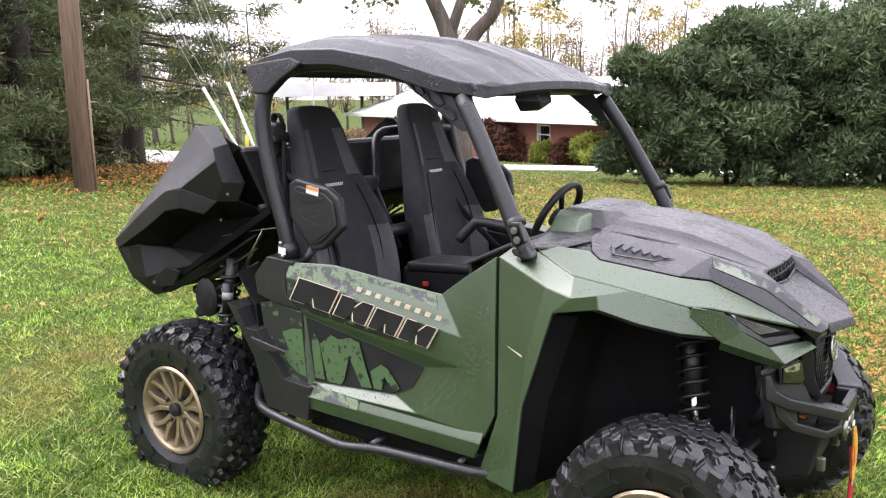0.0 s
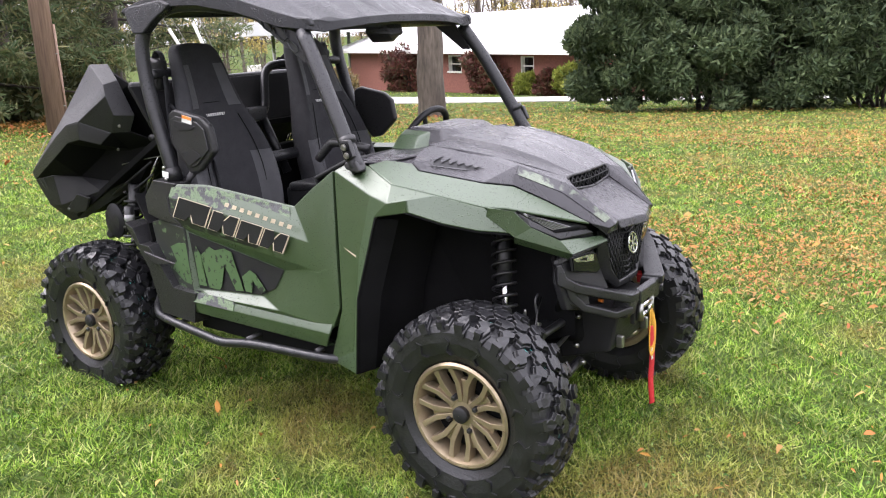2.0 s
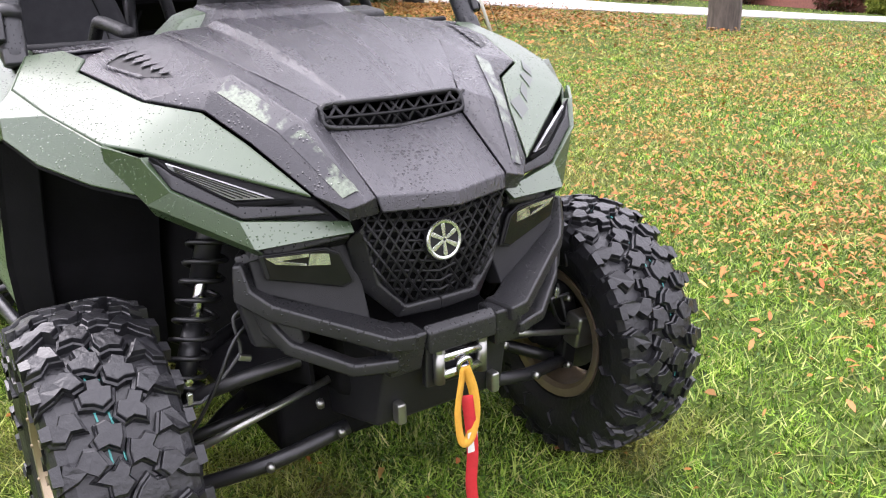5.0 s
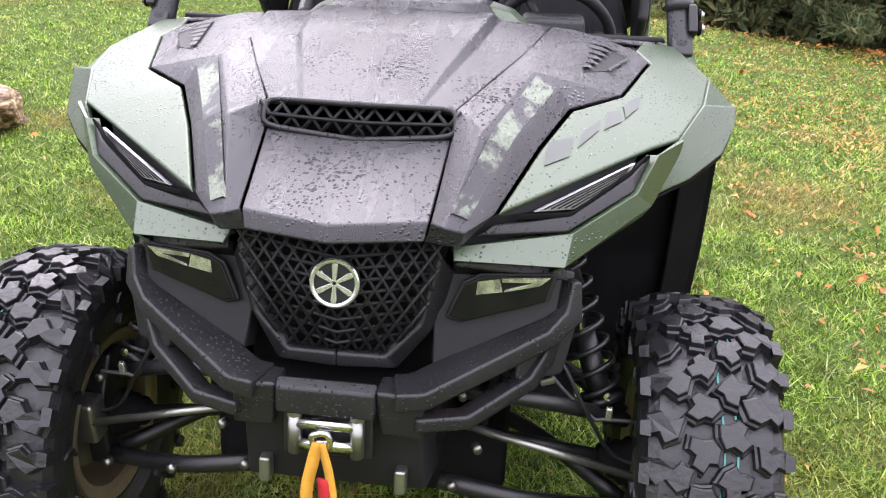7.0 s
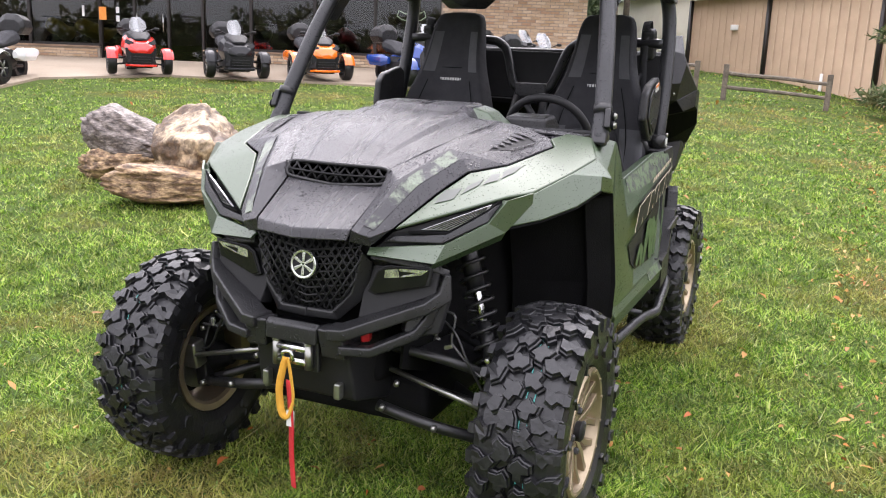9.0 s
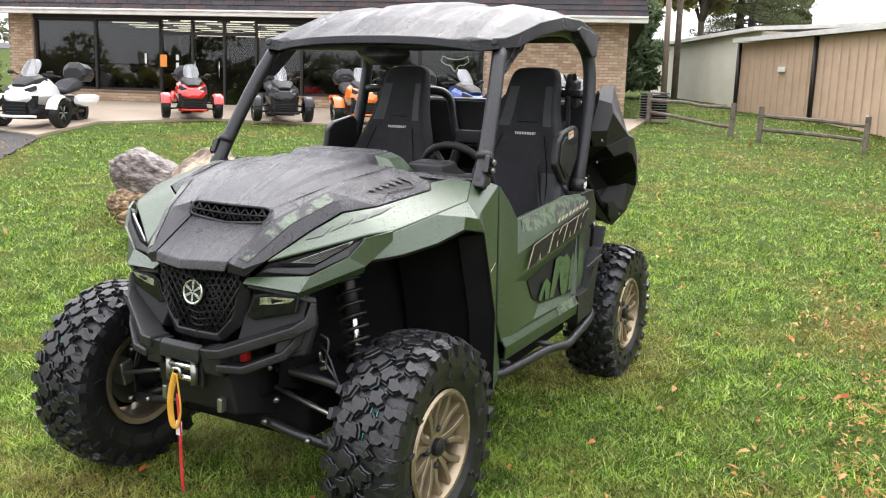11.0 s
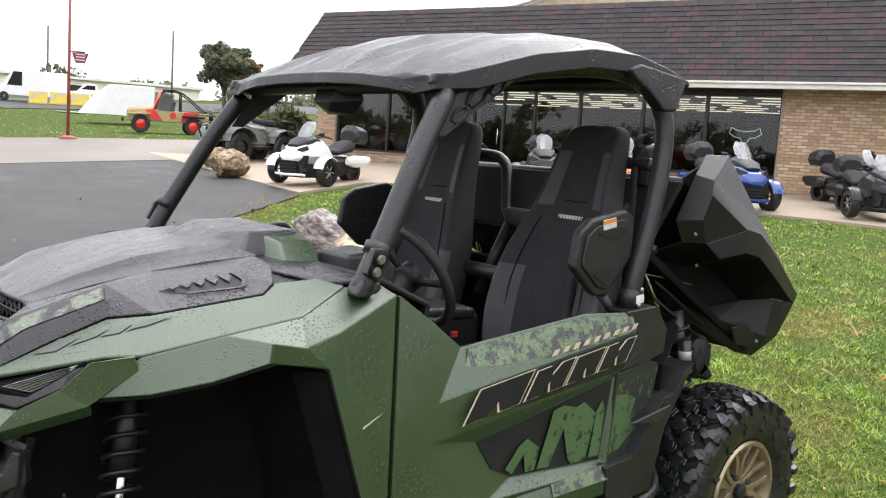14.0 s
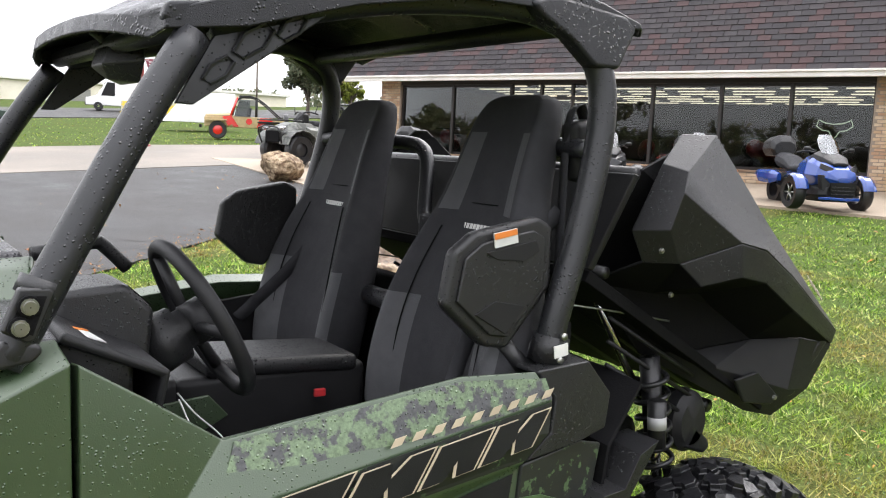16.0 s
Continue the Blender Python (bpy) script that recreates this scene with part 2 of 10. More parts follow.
# ---- building helpers ----
def finish(name, bm, material, parent=None, label="", smooth=False, bevel=0.0, thick=0.0, segs=2):
    me = bpy.data.meshes.new(name)
    if smooth:
        for f in bm.faces:
            f.smooth = True
    bm.to_mesh(me)
    bm.free()
    me.materials.append(material)
    ob = new(name, me)
    if parent is not None:
        ob.parent = parent
    if label:
        ob["label"] = label
    if thick:
        md = ob.modifiers.new("thick", "SOLIDIFY")
        md.thickness, md.offset = thick, -1
    if bevel:
        md = ob.modifiers.new("bevel", "BEVEL")
        md.width, md.segments, md.limit_method, md.angle_limit = bevel, segs, "ANGLE", radians(18)
        md.harden_normals = False
        for p in me.polygons:
            p.use_smooth = True
        md2 = ob.modifiers.new("wn", "WEIGHTED_NORMAL")
        md2.keep_sharp = True
    return ob


def shell(name, v, f, material, parent=None, s=1, thick=0.006, bevel=0.006, label="", middle=(0, 0, 0.8), segs=2):
    """A skin of facets, mirrored to the side s, given a thickness inwards."""
    bm = bmesh.new()
    vs = [bm.verts.new((x, y * s, z)) for x, y, z in v]
    for q in f:
        bm.faces.new([vs[i] for i in q])
    for q in vs:
        if not q.link_faces:
            bm.verts.remove(q)
    bmesh.ops.recalc_face_normals(bm, faces=bm.faces)
    bm.normal_update()
    side = sum((fc.calc_center_median() - Vector(middle)).dot(fc.normal) * fc.calc_area() for fc in bm.faces)
    if side < 0:
        bmesh.ops.reverse_faces(bm, faces=bm.faces)
    return finish(name, bm, material, parent, label, thick=thick, bevel=bevel, segs=segs)


def solid(name, v, f, material, parent=None, s=1, bevel=0.006, label="", smooth=False, segs=2):
    bm = bmesh.new()
    vs = [bm.verts.new((x, y * s, z)) for x, y, z in v]
    for q in f:
        bm.faces.new([vs[i] for i in q])
    bmesh.ops.recalc_face_normals(bm, faces=bm.faces)
    return finish(name, bm, material, parent, label, bevel=bevel, smooth=smooth, segs=segs)


def prism(name, pts, off, material, parent=None, s=1, bevel=0.004, label=""):
    """A flat outline pushed along the vector off."""
    n = len(pts)
    v = [tuple(p) for p in pts] + [tuple(p[i] + off[i] for i in range(3)) for p in pts]
    f = [tuple(range(n)), tuple(range(2 * n - 1, n - 1, -1))] + [(i, (i + 1) % n, n + (i + 1) % n, n + i) for i in range(n)]
    return solid(name, v, f, material, parent, s, bevel, label)


def plate(name, pts, lift, thick, material, parent=None, s=1, bevel=0.002, label="", middle=(0, 0, 0.8)):
    """A flat outline raised along its own outward normal."""
    p = [Vector(q) for q in pts]
    nrm = Vector((0, 0, 0))
    for a, b in zip(p, p[1:] + p[:1]):
        nrm += a.cross(b)
    nrm.normalize()
    if nrm.dot(sum(p, Vector()) / len(p) - Vector(middle)) < 0:
        nrm = -nrm
    return prism(name, [tuple(q + nrm * lift) for q in p], tuple(nrm * thick), material, parent, s, bevel, label)


def bar(name, pts, w, h, material, parent=None, s=1, bevel=0.005, label=""):
    """A square-section bar along pts, w wide and h high."""
    p = [Vector(q) for q in pts]
    rings = []
    for i in range(len(p)):
        t = (p[min(i + 1, len(p) - 1)] - p[max(i - 1, 0)]).normalized()
        a = t.cross(Vector((0, 0, 1))).normalized()
        u = a.cross(t)
        ww, hh = (w[i] if isinstance(w, tuple) else w) / 2, (h[i] if isinstance(h, tuple) else h) / 2
        rings.append([(q.x, q.y * s, q.z) for q in (p[i] + a * ww + u * hh, p[i] - a * ww + u * hh, p[i] - a * ww - u * hh, p[i] + a * ww - u * hh)])
    return loft(name, rings, material, parent, label, False, True, bevel)


def drape(name, quad, v, f, material, parent, s=1, label="", n=14, m=8, lift=0.0022):
    """A thin film over the facets v, f, between four corners given in plan."""
    tree = bvhtree.BVHTree.FromPolygons([Vector(p) for p in v], f)
    a, b, c, d = [Vector((*q, 0)) for q in quad]
    bm, rows = bmesh.new(), []
    for i in range(n + 1):
        row = []
        for j in range(m + 1):
            p = a.lerp(b, i / n).lerp(d.lerp(c, i / n), j / m)
            hit, nrm = tree.ray_cast(Vector((p.x, p.y, 3)), Vector((0, 0, -1)))[:2]
            row.append(None if hit is None else bm.verts.new(((hit + nrm * lift * (1 if nrm.z > 0 else -1)).x, (hit.y + nrm.y * lift * (1 if nrm.z > 0 else -1)) * s, hit.z + abs(nrm.z) * lift)))
        rows.append(row)
    for i in range(n):
        for j in range(m):
            q = (rows[i][j], rows[i + 1][j], rows[i + 1][j + 1], rows[i][j + 1])
            if None not in q:
                bm.faces.new(q)
    bmesh.ops.recalc_face_normals(bm, faces=bm.faces)
    return finish(name, bm, material, parent, label, thick=0.0008)


def box(name, c, size, material, parent=None, rot=(0, 0, 0), bevel=0.005, label="", segs=2, s=1):
    bm = bmesh.new()
    bmesh.ops.create_cube(bm, size=1)
    bmesh.ops.transform(bm, verts=bm.verts, matrix=pose(c[0], c[1] * s, c[2], rot[0] * s, rot[1], rot[2] * s) @ Matrix.Diagonal((*size, 1)))
    return finish(name, bm, material, parent, label, bevel=bevel, segs=segs)


def curve_pts(p, k=6, closed=False):
    """A smooth line through the points p."""
    p = [Vector(q) for q in p]
    if k <= 1:
        return p
    out, n = [], len(p)
    for i in range(n if closed else n - 1):
        a, b = p[i], p[(i + 1) % n]
        p0 = p[i - 1] if (i > 0 or closed) else a * 2 - b
        p3 = p[(i + 2) % n] if (i + 2 < n or closed) else b * 2 - a
        for j in range(k):
            t = j / k
            out.append(0.5 * ((2 * a) + (b - p0) * t + (2 * p0 - 5 * a + 4 * b - p3) * t * t + (3 * a - p0 - 3 * b + p3) * t ** 3))
    if not closed:
        out.append(p[-1])
    return out


def sweep_bm(bm, pts, r, n=10, closed=False, flat=1.0, up=None):
    """Sweep a round or flattened section along pts."""
    pts = [Vector(p) for p in pts]
    m = len(pts)
    rings, prev = [], None
    for i, p in enumerate(pts):
        t = (pts[(i + 1) % m] - pts[i - 1]) if (closed or 0 < i < m - 1) else (pts[1] - pts[0] if i == 0 else pts[-1] - pts[-2])
        t.normalize()
        if prev is None:
            a = Vector(up) if up else (Vector((0, 0, 1)) if abs(t.z) < 0.9 else Vector((1, 0, 0)))
        else:
            a = prev
        u = (a - t * a.dot(t)).normalized()
        prev = u
        w = t.cross(u)
        rad = r[i] if isinstance(r, (list, tuple)) else r
        rings.append([bm.verts.new(p + u * math.cos(2 * math.pi * k / n) * rad + w * math.sin(2 * math.pi * k / n) * rad * flat) for k in range(n)])
    for i in range(m if closed else m - 1):
        a, b = rings[i], rings[(i + 1) % m]
        for k in range(n):
            bm.faces.new((a[k], a[(k + 1) % n], b[(k + 1) % n], b[k]))
    if not closed:
        bm.faces.new(rings[0][::-1])
        bm.faces.new(rings[-1])


def tube(name, pts, r, material, parent=None, n=12, k=5, closed=False, s=1, label="", flat=1.0, up=None):
    bm = bmesh.new()
    pts = [(p[0], p[1] * s, p[2]) for p in pts]
    sweep_bm(bm, curve_pts(pts, k, closed), r, n, closed, flat, up)
    bmesh.ops.recalc_face_normals(bm, faces=bm.faces)
    return finish(name, bm, material, parent, label, smooth=True)


def lathe_bm(bm, prof, n=32, m=None):
    """Turn the profile (radius, along) round the y axis."""
    rings = []
    for r, h in prof:
        rings.append([bm.verts.new((r * math.cos(2 * math.pi * k / n), h, r * math.sin(2 * math.pi * k / n))) for k in range(n)])
    for a, b in zip(rings, rings[1:]):
        for k in range(n):
            bm.faces.new((a[k], a[(k + 1) % n], b[(k + 1) % n], b[k]))
    if m is not None:
        bmesh.ops.transform(bm, verts=bm.verts, matrix=m)


def lathe(name, prof, material, parent=None, n=32, m=None, label="", smooth=True, close=True):
    bm = bmesh.new()
    lathe_bm(bm, prof, n)
    if close:
        bm.verts.ensure_lookup_table()
        bm.faces.new(bm.verts[:n])
        bm.faces.new(bm.verts[-n:])
    bmesh.ops.recalc_face_normals(bm, faces=bm.faces)
    if m is not None:
        bmesh.ops.transform(bm, verts=bm.verts, matrix=m)
    ob = finish(name, bm, material, parent, label, smooth=smooth)
    if smooth:
        ob.modifiers.new("split", "EDGE_SPLIT").split_angle = radians(40)
    return ob


def rod(name, a, b, r, material, parent=None, n=12, label="", s=1, r2=None):
    return tube(name, [a, b], [r, r2 or r], material, parent, n, 1, s=s, label=label)


def loft(name, rings, material, parent=None, label="", smooth=True, caps=True, bevel=0.0):
    """A skin over closed rings of equal count."""
    bm = bmesh.new()
    vs = [[bm.verts.new(p) for p in r] for r in rings]
    n = len(vs[0])
    for a, b in zip(vs, vs[1:]):
        for k in range(n):
            bm.faces.new((a[k], a[(k + 1) % n], b[(k + 1) % n], b[k]))
    if caps:
        bm.faces.new(vs[0][::-1])
        bm.faces.new(vs[-1])
    bmesh.ops.recalc_face_normals(bm, faces=bm.faces)
    return finish(name, bm, material, parent, label, smooth=smooth, bevel=bevel)


def raw(name, v, f, material, parent=None, label="", kind="", smooth=False):
    """A mesh straight from number arrays."""
    me = bpy.data.meshes.new(name)
    me.from_pydata(v if isinstance(v, list) else v.tolist(), [], f if isinstance(f, list) else f.tolist())
    if smooth:
        me.polygons.foreach_set("use_smooth", [True] * len(me.polygons))
    me.materials.append(material)
    ob = new(name, me)
    if parent is not None:
        ob.parent = parent
    return tagged(ob, label=label, kind=kind)


def thing(name, label, category, group="", m=None):
    ob = new(name)
    ob.empty_display_size = 0.2
    if m is not None:
        ob.matrix_basis = m
    return tagged(ob, label, category, group)


def smoothstep(a, b, x):
    t = np.clip((x - a) / (b - a), 0, 1)
    return t * t * (3 - 2 * t)


def gz(x, y):
    """Height of the ground: level by the vehicle, up to the shop, down to the far house."""
    u = -(0.952 * x + 0.307 * y)
    rise = np.where(u < 17, 0.0655 * np.maximum(u, 0), 0.0655 * 17 + 0.045 * (np.minimum(u, 90) - 17))
    fall = 0.06 * np.maximum(np.minimum(y, 60) - 9, 0)
    far = 0.036 * np.maximum(np.minimum(-y, 110) - 48, 0)
    return rise * (1 - smoothstep(-1, 9, y)) - fall + far


def G(x, y):
    return float(gz(np.float64(x), np.float64(y)))


# ---- ground ----
GRASS = mat("lawn", (0.05, 0.074, 0.017), 0.95, 0, (0.075, 0.072, 0.024), 0.9, 0.5, 0.75, bump=0.8, bscale=45, fine=0.6, spec=0.04)
ASPHALT = mat("asphalt", (0.011, 0.0108, 0.0108), 0.6, 0, (0.038, 0.0355, 0.034), 0.9, 0.36, 0.66, bump=1.0, bscale=70, fine=0.8, rvar=0.32, spec=0.22, stretch=(1, 0.55, 1))
CONCRETE = mat("concrete", (0.25, 0.2, 0.148), 0.7, 0, (0.32, 0.262, 0.2), 0.6, bump=0.3, bscale=60, fine=0.2, spec=0.25)
CONCRETE_WET = mat("wet_concrete", (0.12, 0.103, 0.085), 0.6, 0, (0.185, 0.16, 0.135), 0.3, 0.4, 0.6, bump=0.3, bscale=60, fine=0.25, spec=0.2, rvar=0.2)
_a = np.sinh(np.linspace(-5.2, 5.2, 181)) / math.sinh(5.2) * 900
_gx, _gy = np.meshgrid(_a - 1.0, _a - 1.0, indexing="ij")
_gv = np.stack([_gx, _gy, gz(_gx, _gy)], -1).reshape(-1, 3)
_n = len(_a)
_gi = np.arange(_n * _n).reshape(_n, _n)
_gf = np.stack([_gi[:-1, :-1], _gi[1:, :-1], _gi[1:, 1:], _gi[:-1, 1:]], -1).reshape(-1, 4)
tagged(raw("ground", _gv, _gf, GRASS, smooth=True), "green lawn with fallen leaves, rising towards a shop", "lawn", kind="structure")


def patch(name, a, b, lift, material, label, category, n=24, m=24, ragged=0.0):
    """A sheet laid on the ground between two edges given as lists of points, the first one broken where ragged."""
    def along(e, t):
        e = [Vector(p) for p in e]
        k = min(int(t * (len(e) - 1)), len(e) - 2)
        return e[k].lerp(e[k + 1], t * (len(e) - 1) - k)
    v, f = [], []
    for i in range(n + 1):
        p, q = along(a, i / n), along(b, i / n)
        p = p + Vector((0.6, 0.8)) * ragged * (math.sin(i * 0.9) + 0.8 * math.sin(i * 2.3 + 1) + 0.6 * math.sin(i * 5.1))
        for j in range(m + 1):
            w = p.lerp(q, j / m)
            v.append((w.x, w.y, G(w.x, w.y) + lift))
    for i in range(n):
        for j in range(m):
            k = i * (m + 1) + j
            f.append((k, k + 1, k + m + 2, k + m + 1))
    # skirt, so that the sheet has a real edge
    rim = [i * (m + 1) for i in range(n + 1)] + [n * (m + 1) + j for j in range(1, m + 1)] + [i * (m + 1) + m for i in range(n - 1, -1, -1)] + [j for j in range(m - 1, 0, -1)]
    base = len(v)
    for i in rim:
        v.append((v[i][0], v[i][1], v[i][2] - 0.12))
    for i in range(len(rim)):
        j = (i + 1) % len(rim)
        f.append((rim[i], rim[j], base + j, base + i))
    return tagged(raw(name, v, f, material, smooth=False), label, category, kind="structure")


patch("road_lot", [(1.5, -4.6), (-1.26, -6.55), (-3.4, -8.4), (-6.2, -10.9)], [(40, -17), (12, -19.1), (2, -19.1), (-9.7, -19.1)], 0.024, ASPHALT, "wet dark asphalt lot with puddled cracks", "asphalt lot", 120, 70, 0.055)
patch("pavement_apron", [(-6.3, -11.1), (-8.5, -12.2), (-10.4, -10.9), (-11.3, -7.4), (-11.9, -3.9), (-12.0, -2.75)], [(-7.8, -22.0), (-12.0, -17.0), (-12.75, -15.0), (-14.4, -9.9), (-15.9, -5.3), (-16.6, -3.45)], 0.045, CONCRETE,
      "wet tan concrete apron before the shop", "pavement", 40, 16)
patch("pavement_drive", [(40, -19.0), (2, -19.0), (-9.0, -19.2)], [(40, -28), (-2, -30.5), (-13.5, -30.0)], 0.035, CONCRETE_WET, "pale wet concrete drive", "pavement", 30, 12)
patch("road_far", [(60, -46), (-17, -66), (-60, -79)], [(70, -64), (-22, -86), (-70, -103)], 0.05, ASPHALT, "grey far road", "road", 20, 12)
patch("road_lane", [(-3, 30.5), (-11.2, 24.0), (-17, 18.2), (-26, 12.5)], [(-6, 36.5), (-15.7, 27.2), (-24, 26), (-48, 30)], 0.03, mat("lane", (0.4, 0.38, 0.37), 0.6, 0, (0.48, 0.45, 0.44), 0.5, bump=0.2), "pale asphalt lane by the house", "road", 30, 12)


# ---- the shop ----
BRICK = mat("tan_brick", (0.3, 0.2, 0.13), 0.75, 0, (0.23, 0.145, 0.09), 3.0, bump=0.4, bscale=60, fine=0.15, rand=0.28)
MORTAR = mat("mortar", (0.26, 0.21, 0.165), 0.85, 0, (0.2, 0.165, 0.13), 5, bump=0.4, bscale=80)
SHINGLE = mat("roof_shingle", (0.02, 0.016, 0.017), 0.85, 0, (0.03, 0.022, 0.022), 2.0, bump=0.5, bscale=120, fine=0.25)
WHITE = mat("white_paint", (0.72, 0.7, 0.66), 0.45, 0, (0.6, 0.58, 0.53), 3, bump=0.05)
DARK_FRAME = mat("dark_frame", (0.022, 0.018, 0.016), 0.4, 0.3)
PANE = glass("window_pane", (0.55, 0.58, 0.58), 0.0, 0.992)
# the dimness of the room is put into its wall, ceiling and floor colours
INSIDE = mat("dimmed_showroom_wall", (0.06, 0.055, 0.05), 0.8, 0, (0.09, 0.08, 0.075), 1.2)
INSIDE_FLOOR = mat("showroom_floor", (0.12, 0.11, 0.1), 0.3, 0, (0.16, 0.15, 0.14), 2)
STRIP = glow("ceiling_strip", (1.0, 0.86, 0.62), 1.25)
SHOP_M = pose(-16.5, -3.7, 1.06, 0, 0, math.degrees(math.atan2(-0.9516, 0.3073)))
SHOP = thing("shop_building", "single-storey tan brick shop with dark shingle mansard and wide showroom windows", "shop", m=SHOP_M)


def block(name, x0, x1, y0, y1, z0, z1, material, parent, label="", bevel=0.0):
    return box(name, ((x0 + x1) / 2, (y0 + y1) / 2, (z0 + z1) / 2), (abs(x1 - x0), abs(y1 - y0), abs(z1 - z0)), material, parent, bevel=bevel, label=label)


_wall_r = block("wall_right", 0.28, 3.6, -0.25, -0.012, -0.6, 2.3, MORTAR, SHOP, "tan brick wall")
_wall_l = block("wall_left", 15.42, 16.12, -0.25, -0.012, -0.6, 2.3, MORTAR, SHOP, "tan brick wall")
_wall_s = block("window_apron_wall", 3.6, 9.3, -0.25, -0.012, -0.6, 0.36, MORTAR, SHOP, "tan brick wall below the windows")
_wall_s2 = block("window_apron_wall", 11.9, 15.42, -0.25, -0.012, -0.6, 0.36, MORTAR, SHOP, "tan brick wall below the windows")
block("lintel", 3.6, 15.42, -0.25, -0.02, 2.14, 2.3, DARK_FRAME, SHOP)
block("end_wall", 0.28, 0.5, -9, -0.25, -0.6, 2.3, MORTAR, SHOP)
block("end_wall", 15.9, 16.12, -9, -0.25, -0.6, 2.3, MORTAR, SHOP)
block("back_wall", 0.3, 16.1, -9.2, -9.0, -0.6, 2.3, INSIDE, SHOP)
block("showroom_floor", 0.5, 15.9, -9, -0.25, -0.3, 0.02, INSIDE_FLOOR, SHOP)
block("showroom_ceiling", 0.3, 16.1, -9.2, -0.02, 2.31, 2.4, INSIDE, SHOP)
block("gutter_fascia", -0.12, 17.05, 0.42, 0.52, 2.2, 2.34, WHITE, SHOP, "white gutter board", 0.01)
block("gutter_lip", -0.12, 17.05, 0.5, 0.56, 2.3, 2.345, WHITE, SHOP, bevel=0.005)
block("soffit", -0.1, 17.0, -0.2, 0.44, 2.285, 2.305, WHITE, SHOP)
_roof = solid("mansard_roof", [(-0.12, 0.5, 2.34), (17.05, 0.5, 2.34), (16.45, -0.55, 4.2), (0.25, -0.55, 4.2), (-0.12, -9.6, 2.34), (17.05, -9.6, 2.34), (16.45, -8.6, 4.2), (0.25, -8.6, 4.2)],
              [(0, 1, 2, 3), (5, 4, 7, 6), (1, 5, 6, 2), (4, 0, 3, 7), (3, 2, 6, 7), (0, 4, 5, 1)], SHINGLE, SHOP, 1, 0, "dark shingle mansard roof")
# low gable behind the mansard
solid("rear_gable", [(4.6, -1.5, 4.15), (11.6, -1.5, 4.15), (8.1, -1.5, 5.0), (4.6, -8, 4.15), (11.6, -8, 4.15), (8.1, -8, 5.0)], [(0, 1, 2), (3, 5, 4), (0, 2, 5, 3), (1, 4, 5, 2)], mat("tan_siding", (0.5, 0.4, 0.28), 0.7), SHOP, 1, 0, "tan gable")
for _a, _b in (((4.5, -1.45, 4.18), (8.1, -1.45, 5.05)), ((11.7, -1.45, 4.18), (8.1, -1.45, 5.05))):
    rod("gable_trim", _a, _b, 0.06, WHITE, SHOP, 4)
# windows
_cols = [3.6, 5.16, 6.6, 8.15, 9.3, 11.9, 13.7, 15.42]
for _i, (_a, _b) in enumerate(zip(_cols, _cols[1:])):
    if _a == 9.3:
        continue
    _w = block("window", _a, _b, -0.16, -0.13, 0.36, 0.42, DARK_FRAME, SHOP, "dark framed showroom window")
    block("window_head", _a, _b, -0.16, -0.1, 2.08, 2.14, DARK_FRAME, _w)
    block("mullion", _a - 0.035, _a + 0.035, -0.18, -0.08, 0.36, 2.14, DARK_FRAME, _w)
    block("pane", _a + 0.035, _b - 0.035, -0.135, -0.129, 0.42, 2.08, PANE, _w, "dark reflecting pane")
    block("sill", _a, _b, -0.14, 0.03, 0.32, 0.36, BRICK, _w)
block("mullion", 15.36, 15.42, -0.18, -0.08, 0.36, 2.14, DARK_FRAME, SHOP)
# entrance
_e = block("entrance_frame", 9.3, 11.9, -0.18, -0.08, 1.78, 1.86, DARK_FRAME, SHOP, "dark framed glass entrance")
for _x in (9.3, 10.15, 11.0, 11.86):
    block("door_post", _x, _x + 0.06, -0.18, -0.08, -0.05, 2.14, DARK_FRAME, _e)
for _x in (9.36, 10.21, 11.06):
    block("pane", _x, _x + 0.78, -0.135, -0.129, 0.0, 1.78, PANE, _e)
block("transom_pane", 9.36, 11.86, -0.135, -0.129, 1.88, 2.12, PANE, _e)
for _x in (10.3, 10.95):
    rod("door_pull", (_x, -0.06, 0.75), (_x, -0.06, 1.15), 0.015, CHROME, _e, 8)
block("poster", 11.72, 11.9, -0.07, -0.062, 0.98, 1.28, mat("orange_poster", (0.8, 0.28, 0.04), 0.6), SHOP, "orange notice on the door post")
for _z in (0.95, 1.15):
    block("notice", 11.42, 11.5, -0.125, -0.12, _z, _z + 0.14, WHITE_PRINT, SHOP, "white notice")
block("notice", 12.3, 12.36, -0.125, -0.12, 1.05, 1.3, WHITE_PRINT, SHOP, "white notice")
# neon outline behind a pane
_ne = [(3.98, 1.3), (4.02, 1.42), (4.15, 1.36), (4.32, 1.34), (4.49, 1.36), (4.62, 1.42), (4.66, 1.3), (4.55, 1.22), (4.42, 1.2), (4.36, 1.1), (4.32, 1.06), (4.28, 1.1), (4.22, 1.2), (4.09, 1.22)]
tube("neon_outline", [(x, -0.2, z) for x, z in _ne], 0.012, glow("neon", (0.75, 0.85, 0.6), 0.35), SHOP, 6, 1, True, label="pale neon outline sign")
# ceiling strips inside
for _r, _y in enumerate((-1.3, -2.2, -3.1, -4.0, -4.9, -5.8, -6.7, -7.6, -8.5)):
    for _i in range(10):
        _x = 0.9 + 1.45 * _i + (0.3 if _r % 3 == 1 else 0.0)
        _o = block("ceiling_light", _x, _x + 1.05, _y - 0.03, _y + 0.03, 2.275, 2.3, STRIP, None)
        _o.parent = SHOP
